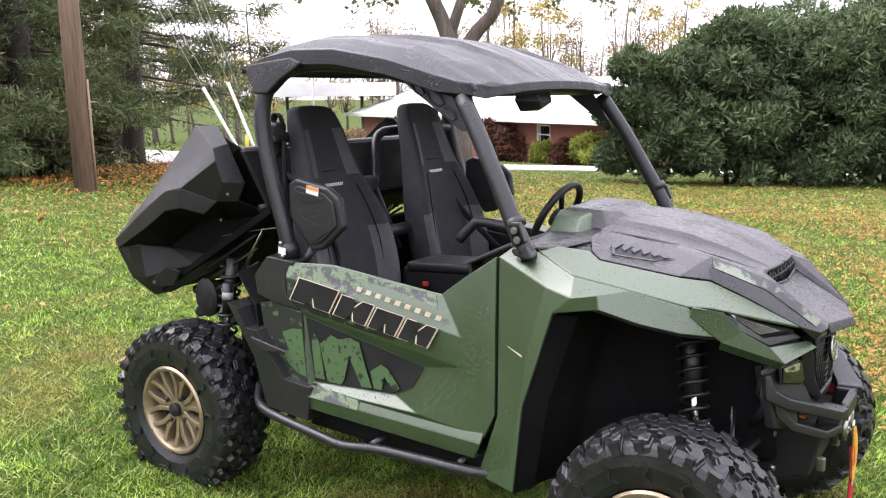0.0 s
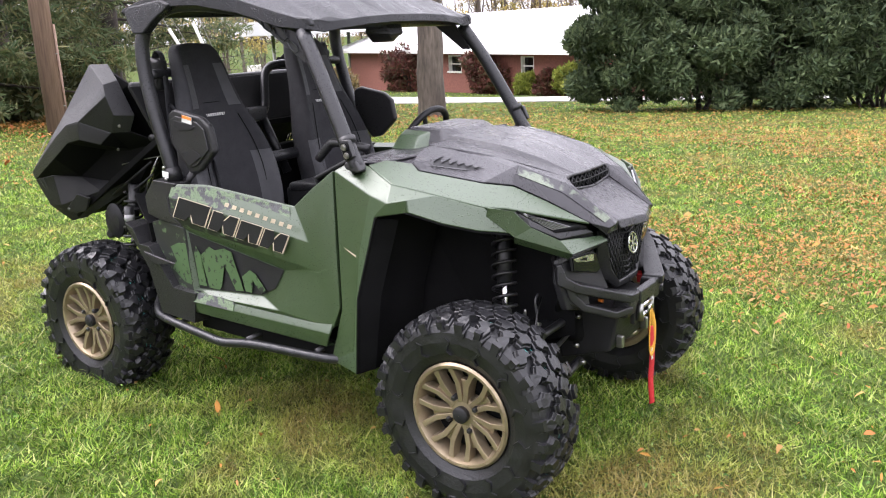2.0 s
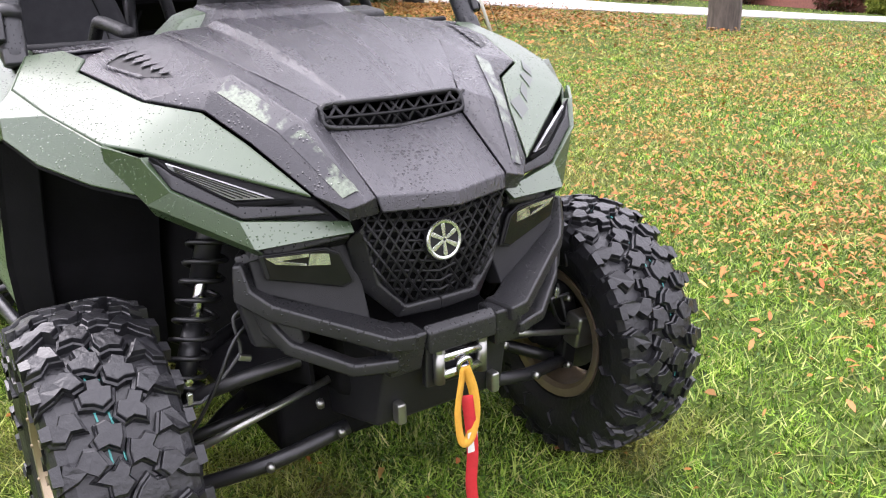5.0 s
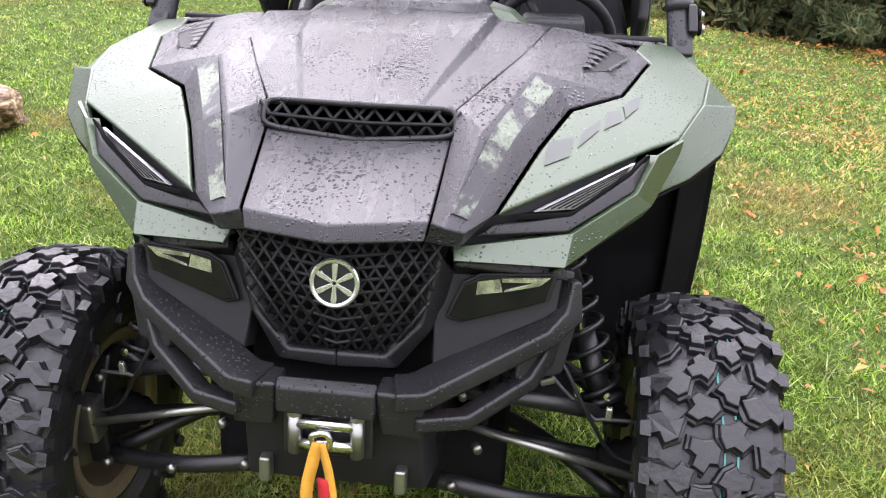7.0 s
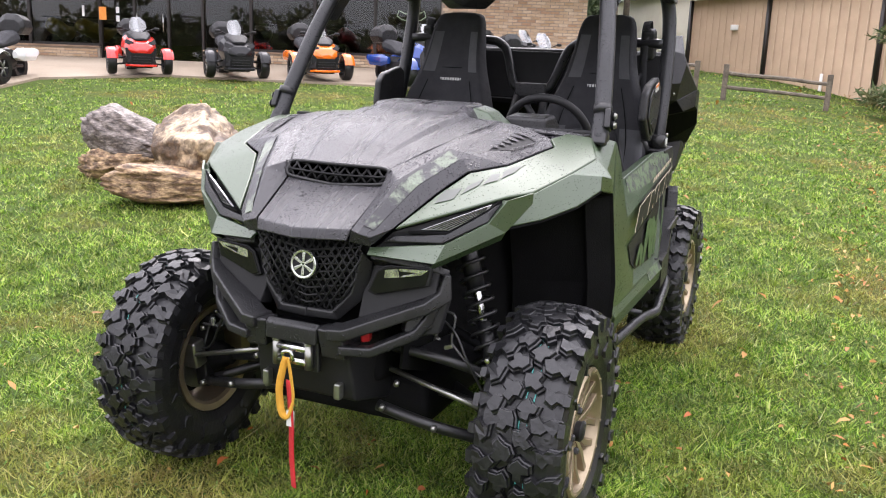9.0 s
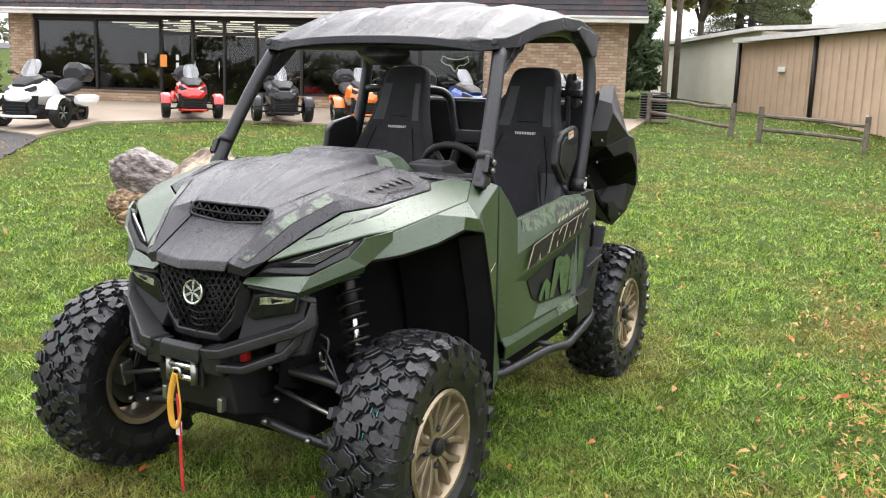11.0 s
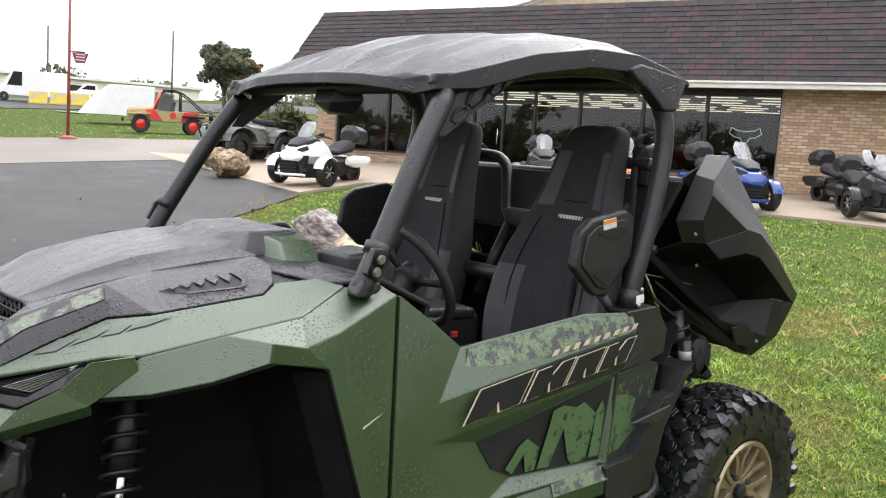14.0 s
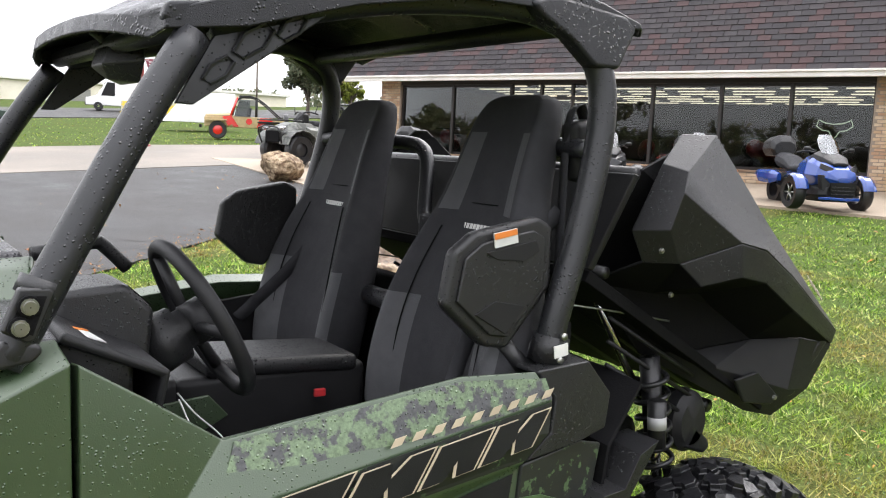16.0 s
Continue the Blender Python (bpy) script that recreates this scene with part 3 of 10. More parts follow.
# stock seen through the glass: machines on the floor, the room's dimness in their paint
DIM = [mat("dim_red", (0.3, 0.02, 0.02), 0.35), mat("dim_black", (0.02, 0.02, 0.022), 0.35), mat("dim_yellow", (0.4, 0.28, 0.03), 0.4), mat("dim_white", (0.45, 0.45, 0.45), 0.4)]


def stock_machine(x, y, material, turn):
    t = thing("parked_machine", "dim powersport machine standing in the showroom", "motorcycle", "showroom stock", SHOP_M @ pose(x, y, 0.02, 0, 0, turn))
    for dx in (-0.55, 0.55):
        lathe("wheel", [(0.14, -0.08), (0.27, -0.08), (0.3, 0), (0.27, 0.08), (0.14, 0.08), (0.14, -0.08)], RUBBER, t, 20, pose(dx, 0, 0.3), close=False)
    loft("body", [[(px, w * math.cos(a), z + h * math.sin(a)) for a in [2 * math.pi * k / 10 for k in range(10)]] for px, w, z, h in ((-0.75, 0.08, 0.75, 0.06), (-0.3, 0.18, 0.62, 0.2), (0.2, 0.22, 0.72, 0.22), (0.55, 0.2, 0.8, 0.2), (0.75, 0.08, 0.8, 0.08))], material, t)
    rod("handlebar", (0.35, -0.35, 1.02), (0.35, 0.35, 1.02), 0.018, STEEL_BLK, t)
    box("seat", (-0.3, 0, 0.86), (0.6, 0.26, 0.1), SEAT, t, bevel=0.03)


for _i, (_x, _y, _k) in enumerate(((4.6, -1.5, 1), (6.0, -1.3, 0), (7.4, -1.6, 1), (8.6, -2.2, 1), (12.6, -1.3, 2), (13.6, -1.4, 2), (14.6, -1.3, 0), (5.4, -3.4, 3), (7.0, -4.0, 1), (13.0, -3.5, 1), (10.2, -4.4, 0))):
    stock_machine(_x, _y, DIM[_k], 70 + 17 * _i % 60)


# ---- the side-by-side vehicle ----
UTV = thing("side_by_side", "wet matte green two-seat side-by-side with raised cargo bed on lawn", "vehicle")


# wheels
def lug_block(bm, ang, y0, shape, r0, r1, turn=0.0, size=1.0, mirror=1, jit=None):
    """One tread block: an uneven pad on a wider step, standing out of the carcass."""
    rings = []
    wob = [1 + (jit.uniform(-0.14, 0.14) if jit else 0) for _ in shape]
    for grow, r in ((1.2, r0), (1.12, r1 - 0.014), (0.96, r1 - 0.0115), (0.9, r1 - 0.0012), (0.84, r1)):
        ring = []
        for (u, v), k in zip(shape, wob):
            u, v = u * size * grow * mirror * k, v * size * grow * k
            a, y = v * math.cos(turn) - u * math.sin(turn), u * math.cos(turn) + v * math.sin(turn)
            y = max(-0.134, min(0.134, y0 + y))
            rr = r - 0.034 * (abs(y) / 0.13) ** 4
            aa = ang + a / 0.37
            ring.append(bm.verts.new((rr * math.cos(aa), y, rr * math.sin(aa))))
        rings.append(ring)
    n = len(shape)
    for p, q in zip(rings, rings[1:]):
        for k in range(n):
            bm.faces.new((p[k], p[(k + 1) % n], q[(k + 1) % n], q[k]))
    bm.faces.new(rings[-1])


PAD = [(-0.029, -0.012), (-0.016, -0.033), (0.002, -0.024), (0.026, -0.03), (0.03, -0.006), (0.016, 0.004), (0.022, 0.026), (-0.002, 0.034), (-0.012, 0.016), (-0.028, 0.014)]
LONG = [(-0.044, -0.018), (-0.02, -0.027), (-0.008, -0.012), (0.014, -0.022), (0.042, -0.02), (0.038, 0.01), (0.02, 0.024), (0.004, 0.01), (-0.018, 0.026), (-0.038, 0.016)]
SHORT = [(-0.03, -0.024), (-0.006, -0.014), (0.01, -0.028), (0.034, -0.018), (0.028, 0.018), (0.008, 0.012), (-0.006, 0.029), (-0.026, 0.014)]


def make_wheel(name, label):
    w = thing(name, label, "wheel")
    # carcass
    prof = [(0.195, 0.085), (0.205, 0.105), (0.235, 0.122), (0.28, 0.13), (0.315, 0.127), (0.336, 0.117), (0.347, 0.098), (0.35, 0.05), (0.35, 0)]
    prof = prof + [(r, -h) for r, h in prof[-2::-1]]
    bm = bmesh.new()
    lathe_bm(bm, prof, 60)
    n = 28
    rng = random.Random(4)
    for i in range(n):
        a = 2 * math.pi * i / n
        st = math.pi / n
        for sd in (1, -1):
            b0 = a + (0 if sd > 0 else st)
            lug_block(bm, b0 + rng.uniform(-0.01, 0.01), sd * 0.027, PAD, 0.348, 0.378 + rng.uniform(-0.001, 0.001), rng.uniform(-0.5, 0.5) + 0.5 * (i % 2), 0.97, sd, rng)
            lug_block(bm, b0 + st * 0.9, sd * (0.086 if i % 2 else 0.094), LONG if i % 2 else SHORT, 0.348, 0.379, sd * rng.uniform(0.0, 0.45), 1.0, sd, rng)
            # shoulder cleats run down on to the side wall
            hw = 0.052 if i % 2 else 0.04
            c0 = b0 + st * 0.9
            u, v = [], []
            for aa, rr in ((-hw, 0.315 if i % 2 else 0.328), (hw * 0.7, 0.312 if i % 2 else 0.326), (hw, 0.352), (-hw * 0.8, 0.354)):
                v.append(bm.verts.new((rr * math.cos(c0 + aa), sd * 0.1345, rr * math.sin(c0 + aa))))
                u.append(bm.verts.new(((rr + (0.004 if rr > 0.34 else -0.005)) * math.cos(c0 + aa * 1.15), sd * 0.116, (rr + (0.004 if rr > 0.34 else -0.005)) * math.sin(c0 + aa * 1.15))))
            bm.faces.new(v)
            for k in range(4):
                bm.faces.new((u[k], u[(k + 1) % 4], v[(k + 1) % 4], v[k]))
            # raised scroll ribs on the side wall
            if i % 2 == 0:
                v = []
                for q in range(5):
                    aa = b0 + 0.05 * math.sin(q * 1.5) + 0.02 * q
                    rr = 0.235 + q * 0.016
                    v.append((bm.verts.new((rr * math.cos(aa - 0.014), sd * 0.1335, rr * math.sin(aa - 0.014))), bm.verts.new((rr * math.cos(aa + 0.014), sd * 0.1335, rr * math.sin(aa + 0.014))),
                              bm.verts.new((rr * math.cos(aa - 0.024), sd * 0.116, rr * math.sin(aa - 0.024))), bm.verts.new((rr * math.cos(aa + 0.024), sd * 0.116, rr * math.sin(aa + 0.024)))))
                for p, q in zip(v, v[1:]):
                    bm.faces.new((p[0], p[1], q[1], q[0]))
                    bm.faces.new((p[0], q[0], q[2], p[2]))
                    bm.faces.new((p[1], p[3], q[3], q[1]))
    bmesh.ops.recalc_face_normals(bm, faces=bm.faces)
    tyre = finish("tyre", bm, RUBBER, w, "black knobby rubber tyre, wet and scuffed")
    # painted factory lines round the tread
    for y0 in (-0.035, -0.012):
        bm = bmesh.new()
        rows = [[bm.verts.new((0.3535 * math.cos(a), y0 + 0.004 * math.sin(9 * a) + d, 0.3535 * math.sin(a))) for d in (0, 0.0035)] for a in [2 * math.pi * i / 72 for i in range(72)]]
        for i in range(72):
            if i % 9 < 7:
                p, q = rows[i], rows[(i + 1) % 72]
                bm.faces.new((p[0], p[1], q[1], q[0]))
        finish("tread_line", bm, TEAL, w, "thin teal factory line", thick=0.0006)
    # rim, outer face towards -y
    rim = lathe("rim", [(0.176, 0.10), (0.198, 0.105), (0.2, 0.095), (0.18, 0.07), (0.168, 0.0), (0.168, -0.06), (0.178, -0.09), (0.196, -0.098), (0.2, -0.108), (0.192, -0.116), (0.181, -0.114),
                        (0.174, -0.1), (0.164, -0.06), (0.164, 0.09), (0.176, 0.10)], BRONZE, w, 56, label="bronze alloy rim", close=False)
    for i in range(7):
        a = 2 * math.pi * i / 7

        def web(path, half, yo, yi, name, edge):
            """A spoke limb along path, given as radius and angle."""
            bm, rows = bmesh.new(), []
            for (r, t), hw, o, q in zip(path, half, yo, yi):
                c, d = Vector((r * math.cos(t), 0, r * math.sin(t))), Vector((-math.sin(t), 0, math.cos(t)))
                rows.append([bm.verts.new(c + d * hw + Vector((0, q, 0))), bm.verts.new(c + d * hw * 0.7 + Vector((0, o, 0))), bm.verts.new(c - d * hw * 0.7 + Vector((0, o, 0))), bm.verts.new(c - d * hw + Vector((0, q, 0)))])
            for u, v in zip(rows, rows[1:]):
                for k in range(4):
                    bm.faces.new((u[k], u[(k + 1) % 4], v[(k + 1) % 4], v[k]))
            bm.faces.new(rows[0][::-1])
            bm.faces.new(rows[-1])
            bmesh.ops.recalc_face_normals(bm, faces=bm.faces)
            finish(name, bm, BRONZE, w, bevel=edge)

        # a broad arm that forks towards the rim, its edges raised above a sunk middle
        for sd in (-1, 1):
            web([(0.045, a + sd * 0.2), (0.085, a + sd * 0.165), (0.118, a + sd * 0.16), (0.15, a + sd * 0.225), (0.177, a + sd * 0.265)], (0.0135, 0.0135, 0.0145, 0.0135, 0.017), (-0.084, -0.09, -0.094, -0.099, -0.104), (-0.04, -0.045, -0.05, -0.06, -0.065), "spoke", 0.002)
        web([(0.045, a), (0.09, a), (0.132, a)], (0.014, 0.016, 0.019), (-0.076, -0.08, -0.08), (-0.04, -0.045, -0.05), "spoke_web", 0.003)
    lathe("hub", [(0.001, -0.02), (0.066, -0.02), (0.07, -0.06), (0.06, -0.078), (0.035, -0.084), (0.001, -0.084)], BRONZE, w, 28, close=False)
    lathe("hub_cap", [(0.001, -0.075), (0.03, -0.075), (0.031, -0.102), (0.024, -0.108), (0.001, -0.109)], BLACK_DRY, w, 20, label="black plastic hub cap", close=False)
    for i in range(4):
        a = math.pi / 4 + math.pi / 2 * i
        lathe("lug_nut", [(0.001, -0.07), (0.0115, -0.07), (0.0115, -0.093), (0.007, -0.099), (0.001, -0.099)], STEEL_BLK, w, 6, pose(0.064 * math.cos(a), 0, 0.064 * math.sin(a)), close=False)
    for i in range(14):
        a = 2 * math.pi * (i + 0.5) / 14
        lathe("rim_bolt", [(0.001, -0.112), (0.0052, -0.112), (0.0045, -0.1185), (0.001, -0.1185)], BRONZE, w, 8, pose(0.1865 * math.cos(a), 0, 0.1865 * math.sin(a)), close=False)
    lathe("brake_disc", [(0.05, 0.03), (0.125, 0.03), (0.125, 0.038), (0.05, 0.038), (0.05, 0.03)], ZINC, w, 32, label="steel brake disc", close=False)
    # black disc, added to give the spoke gaps the shade of the wheel's inside
    lathe("spoke_gap_shade", [(0.001, -0.03), (0.152, -0.034), (0.152, -0.01), (0.001, -0.01)], LINER, w, 28, close=False)
    return w


WHEEL_AT = [("front", 1.1, -0.68), ("front", 1.1, 0.68), ("rear", -1.1, -0.655), ("rear", -1.1, 0.655)]
_w0 = make_wheel("wheel", "")
for _i, (_k, _x, _y) in enumerate(WHEEL_AT):
    _m = pose(_x, _y, 0.378, 0, 17 + 31 * _i, 0 if _y < 0 else 180)
    _w = _w0 if _i == 0 else copy_thing(_w0, _m)
    _w.matrix_basis = _m
    _w.parent = UTV
    for _t in ("category", "label", "group"):
        if _t in _w:
            del _w[_t]


def both(f):
    for s in (-1, 1):
        f(s)


# doors
def door(s):
    v = [(-0.385, 0.700, 1.10), (-0.20, 0.690, 1.107), (0.272, 0.668, 1.046), (0.385, 0.682, 1.125), (0.505, 0.688, 1.203),  # 0-4
         (-0.413, 0.728, 1.045), (-0.40, 0.735, 0.976), (-0.352, 0.718, 0.915), (-0.308, 0.735, 0.626),  # 5-8
         (0.384, 0.724, 0.922), (0.384, 0.716, 0.812), (0.503, 0.695, 0.93), (0.503, 0.700, 0.66), (0.463, 0.705, 0.574),  # 9-13
         (-0.338, 0.706, 0.9), (0.228, 0.695, 0.785), (0.17, 0.70, 0.695), (0.088, 0.703, 0.657), (-0.30, 0.708, 0.638),  # 14-18
         (0.362, 0.712, 0.773), (0.202, 0.728, 0.615), (-0.19, 0.738, 0.622)]  # 19-21
    f = [(5, 0, 1, 2, 9), (2, 3, 4, 11, 9), (5, 9, 10, 7, 6), (7, 10, 15, 14), (14, 15, 16, 17, 18), (10, 19, 15), (15, 19, 20, 16), (16, 20, 17), (17, 20, 21, 18), (9, 11, 12, 19, 10),
         (19, 12, 13, 20), (20, 13, 8, 21), (7, 14, 18, 8), (18, 21, 8)]
    d = shell("door", v, f, GREEN, UTV, s, 0.05, 0.008, "matte green moulded half door")
    # printed film on the upper band: camo, paled as if sky-lit, above black
    e = 0.0035
    shell("upper_decal", [(-0.398, 0.714 + e, 1.088), (-0.20, 0.695 + e, 1.099), (0.255, 0.674 + e, 1.043), (0.30, 0.712 + e, 0.938), (-0.408, 0.7275 + e, 1.047)],
          [(0, 1, 2, 3, 4)], CAMO, d, s, 0.002, 0, "pale camouflage print")
    shell("band_decal", [(-0.405, 0.729 + e, 1.04), (0.2, 0.7255 + e, 0.949), (0.1, 0.722 + e, 0.868), (-0.353, 0.7195 + e, 0.922), (-0.398, 0.7345 + e, 0.978)],
          [(0, 1, 2, 3, 4)], CAMO_DARK, d, s, 0.002, 0, "black print")
    shell("black_decal", [(-0.33, 0.7075 + e, 0.892), (0.218, 0.697 + e, 0.783), (0.164, 0.7015 + e, 0.7), (0.086, 0.7045 + e, 0.663), (-0.294, 0.709 + e, 0.645)],
          [(0, 1, 2, 3, 4)], BLACK_DRY, d, s, 0.002, 0, "black print panel")
    for pk in ([(-0.259, 0.798), (-0.201, 0.841), (-0.167, 0.829), (-0.11, 0.843), (-0.066, 0.832), (-0.054, 0.79), (-0.012, 0.668), (-0.06, 0.664), (-0.116, 0.771), (-0.144, 0.675), (-0.161, 0.655), (-0.225, 0.655)],
               [(-0.016, 0.731), (0.034, 0.765), (0.065, 0.752), (0.118, 0.69), (0.09, 0.672), (0.047, 0.723), (0.036, 0.668), (-0.001, 0.668)], [(-0.286, 0.836), (-0.262, 0.803), (-0.24, 0.66), (-0.288, 0.66), (-0.30, 0.80)]):
        prism("mountain_print", [(x, 0.7075 + e + 0.0025 + (0.3 - x) * 0.003, z) for x, z in pk], (0, 0.0015, 0), CAMO_GREEN, d, s, 0, "green mountain print")
    # plain slanted blocks in place of the lettering; they run from the left to the right of the door's outer face
    a, b = Vector((-0.385, 0, 0.962)), Vector((0.268, 0, 0.866))
    if s > 0:
        a, b = Vector((0.315, 0, 0.853)), Vector((-0.36, 0, 0.957))
    up = Vector((0.055 * (1 if s < 0 else -1), 0, 0.092))
    along = b - a

    def strip(u0, u1, v0, v1, y, dx=0.0):
        return [tuple(a + along * u + up * v + Vector((0, y, 0))) for u, v in ((u0, v0), (u1, v0), (u1, v1), (u0, v1))]

    def notched(u0, u1, top, cut, y, g):
        """A slanted block with triangular bites out of its foot or head."""
        w = u1 - u0
        v0, v1 = g * 2.2, top - g * 2.2
        u0, u1 = u0 + g, u1 - g
        p = [(u0, v0)]
        if "f" in cut:
            p += [(u0 + w * 0.36, v0), (u0 + w * 0.48, v0 + 0.36), (u0 + w * 0.6, v0)]
        p += [(u1, v0), (u1, v1)]
        if "h" in cut:
            p += [(u0 + w * 0.62, v1), (u0 + w * 0.46, v1 - 0.34), (u0 + w * 0.36, v1)]
        p += [(u0, v1)]
        return [tuple(a + along * u + up * v + Vector((0, y, 0))) for u, v in p]

    for u0, u1, top, cut in ((0.0, 0.31, 1.0, "f"), (0.33, 0.57, 0.9, "fh"), (0.58, 0.775, 0.86, "f"), (0.785, 0.99, 0.84, "fh")):
        prism("letter_outline", notched(u0, u1, top, cut, 0.7395, 0.0), (0, 0.0012, 0), BEIGE, d, s, 0, "beige outline of a slanted block")
        prism("letter_block", notched(u0, u1, top, cut, 0.741, 0.009), (0, 0.0012, 0), BLACK_DRY, d, s, 0, "black slanted block")
    for i in range(9):
        u = 0.40 + i * 0.067
        prism("small_letter_bar", strip(u, u + 0.034, 1.18 - 0.012 * i, 1.36 - 0.012 * i, 0.732), (0, 0.001, 0), BEIGE, d, s, 0, "small beige bar")
    # inner panel
    prism("inner_panel", [(-0.36, 0.645, 1.05), (0.25, 0.62, 0.98), (0.38, 0.63, 1.06), (0.49, 0.635, 1.12), (0.46, 0.65, 0.6), (-0.29, 0.655, 0.63)], (0, -0.02, 0), BLACK_DRY, d, s, 0.004, "black inner door panel")


both(door)


def sill(s):
    v = [(-0.30, 0.735, 0.634), (0.463, 0.704, 0.594), (0.458, 0.722, 0.556), (-0.30, 0.753, 0.592), (0.425, 0.706, 0.492), (-0.302, 0.745, 0.54), (-0.30, 0.66, 0.54), (0.425, 0.64, 0.48)]
    o = shell("sill_trim", v, [(0, 1, 2, 3), (3, 2, 4, 5), (5, 4, 7, 6)], GREEN, UTV, s, 0.012, 0.006, "green sill trim")
    shell("sill_decal", [(-0.295, 0.7385, 0.635), (-0.06, 0.7295, 0.6232), (-0.06, 0.7465, 0.582), (-0.295, 0.7562, 0.594)], [(0, 1, 2, 3)], CAMO, o, s, 0.002, 0)
    box("floor_side", (0.08, 0.60, 0.47), (0.9, 0.12, 0.1), LINER, UTV, (0, 2, 0), s=s)
    nb = tube("nerf_bar", [(-0.72, 0.60, 0.52), (-0.62, 0.70, 0.492), (-0.50, 0.745, 0.478), (-0.22, 0.768, 0.452), (-0.10, 0.775, 0.445), (0.06, 0.745, 0.452), (0.42, 0.70, 0.44), (0.52, 0.62, 0.43)], 0.019, TUBE, UTV, 12, 4, s=s,
              label="black tubular side step bar")
    for x in (-0.45, 0.0, 0.36):
        rod("nerf_bracket", (x, 0.735 if x < 0.2 else 0.70, 0.458), (x, 0.58, 0.47), 0.013, STEEL_BLK, nb, s=s)


both(sill)


def rear_side(s):
    v = [(-0.39, 0.702, 1.10), (-0.52, 0.718, 1.112), (-0.60, 0.71, 1.03), (-0.585, 0.715, 0.955), (-0.50, 0.72, 0.935), (-0.357, 0.72, 0.917), (-0.405, 0.737, 0.978), (-0.418, 0.73, 1.045), (-0.39, 0.56, 1.10), (-0.52, 0.56, 1.12),
         (-0.60, 0.56, 1.05)]
    shell("rear_corner_panel", v, [(0, 1, 2, 3, 4, 5, 6, 7), (0, 8, 9, 1), (1, 9, 10, 2)], BLACK, UTV, s, 0.012, 0.008, "black corner panel behind the door")
    v = [(-0.345, 0.722, 0.912), (-0.52, 0.705, 0.932), (-0.60, 0.69, 0.91), (-0.575, 0.695, 0.80), (-0.43, 0.715, 0.638), (-0.312, 0.73, 0.626)]
    q = shell("rear_quarter_panel", v, [(0, 1, 2, 3, 4, 5)], CAMO_DARK, UTV, s, 0.012, 0.004, "black panel with camouflage print")
    prism("quarter_print", [(-0.458, 0.712, 0.816), (-0.403, 0.717, 0.838), (-0.34, 0.7245, 0.845), (-0.332, 0.726, 0.75), (-0.322, 0.7275, 0.66), (-0.375, 0.7215, 0.665), (-0.46, 0.7115, 0.713), (-0.428, 0.715, 0.76)], (0, 0.0015, 0), CAMO_GREEN, q, s, 0, "green camouflage print")
    v = [(-0.76, 0.72, 0.9), (-0.685, 0.735, 0.882), (-0.632, 0.745, 0.815), (-0.565, 0.748, 0.812), (-0.425, 0.752, 0.64), (-0.278, 0.756, 0.63), (-0.305, 0.752, 0.492), (-0.535, 0.742, 0.505), (-0.6, 0.735, 0.70),
         (-0.76, 0.62, 0.9), (-0.685, 0.62, 0.89), (-0.632, 0.62, 0.82), (-0.565, 0.68, 0.816), (-0.425, 0.69, 0.645), (-0.278, 0.70, 0.634), (-0.305, 0.6, 0.48), (-0.535, 0.6, 0.49), (-0.6, 0.6, 0.69)]
    f = [(0, 1, 2, 8), (2, 3, 4, 8), (4, 5, 6, 7, 8)] + [(i, (i + 1) % 9, 9 + (i + 1) % 9, 9 + i) for i in range(9)]
    shell("rear_side_guard", v, f, BLACK, UTV, s, 0.008, 0.008, "black angular guard ahead of the rear wheel")
    prism("guard_fin", [(-0.59, 0.75, 0.79), (-0.39, 0.742, 0.752), (-0.53, 0.75, 0.735)], (0, 0.012, 0), BLACK, UTV, s, 0.004)
    # inner rear fender liner
    shell("rear_liner", [(-0.62, 0.34, 0.92), (-0.62, 0.70, 0.90), (-0.56, 0.70, 0.45), (-0.56, 0.34, 0.42), (-0.80, 0.34, 1.02), (-0.80, 0.62, 1.0)], [(0, 1, 2, 3), (0, 4, 5, 1)], LINER, UTV, s, 0.01, 0)


both(rear_side)


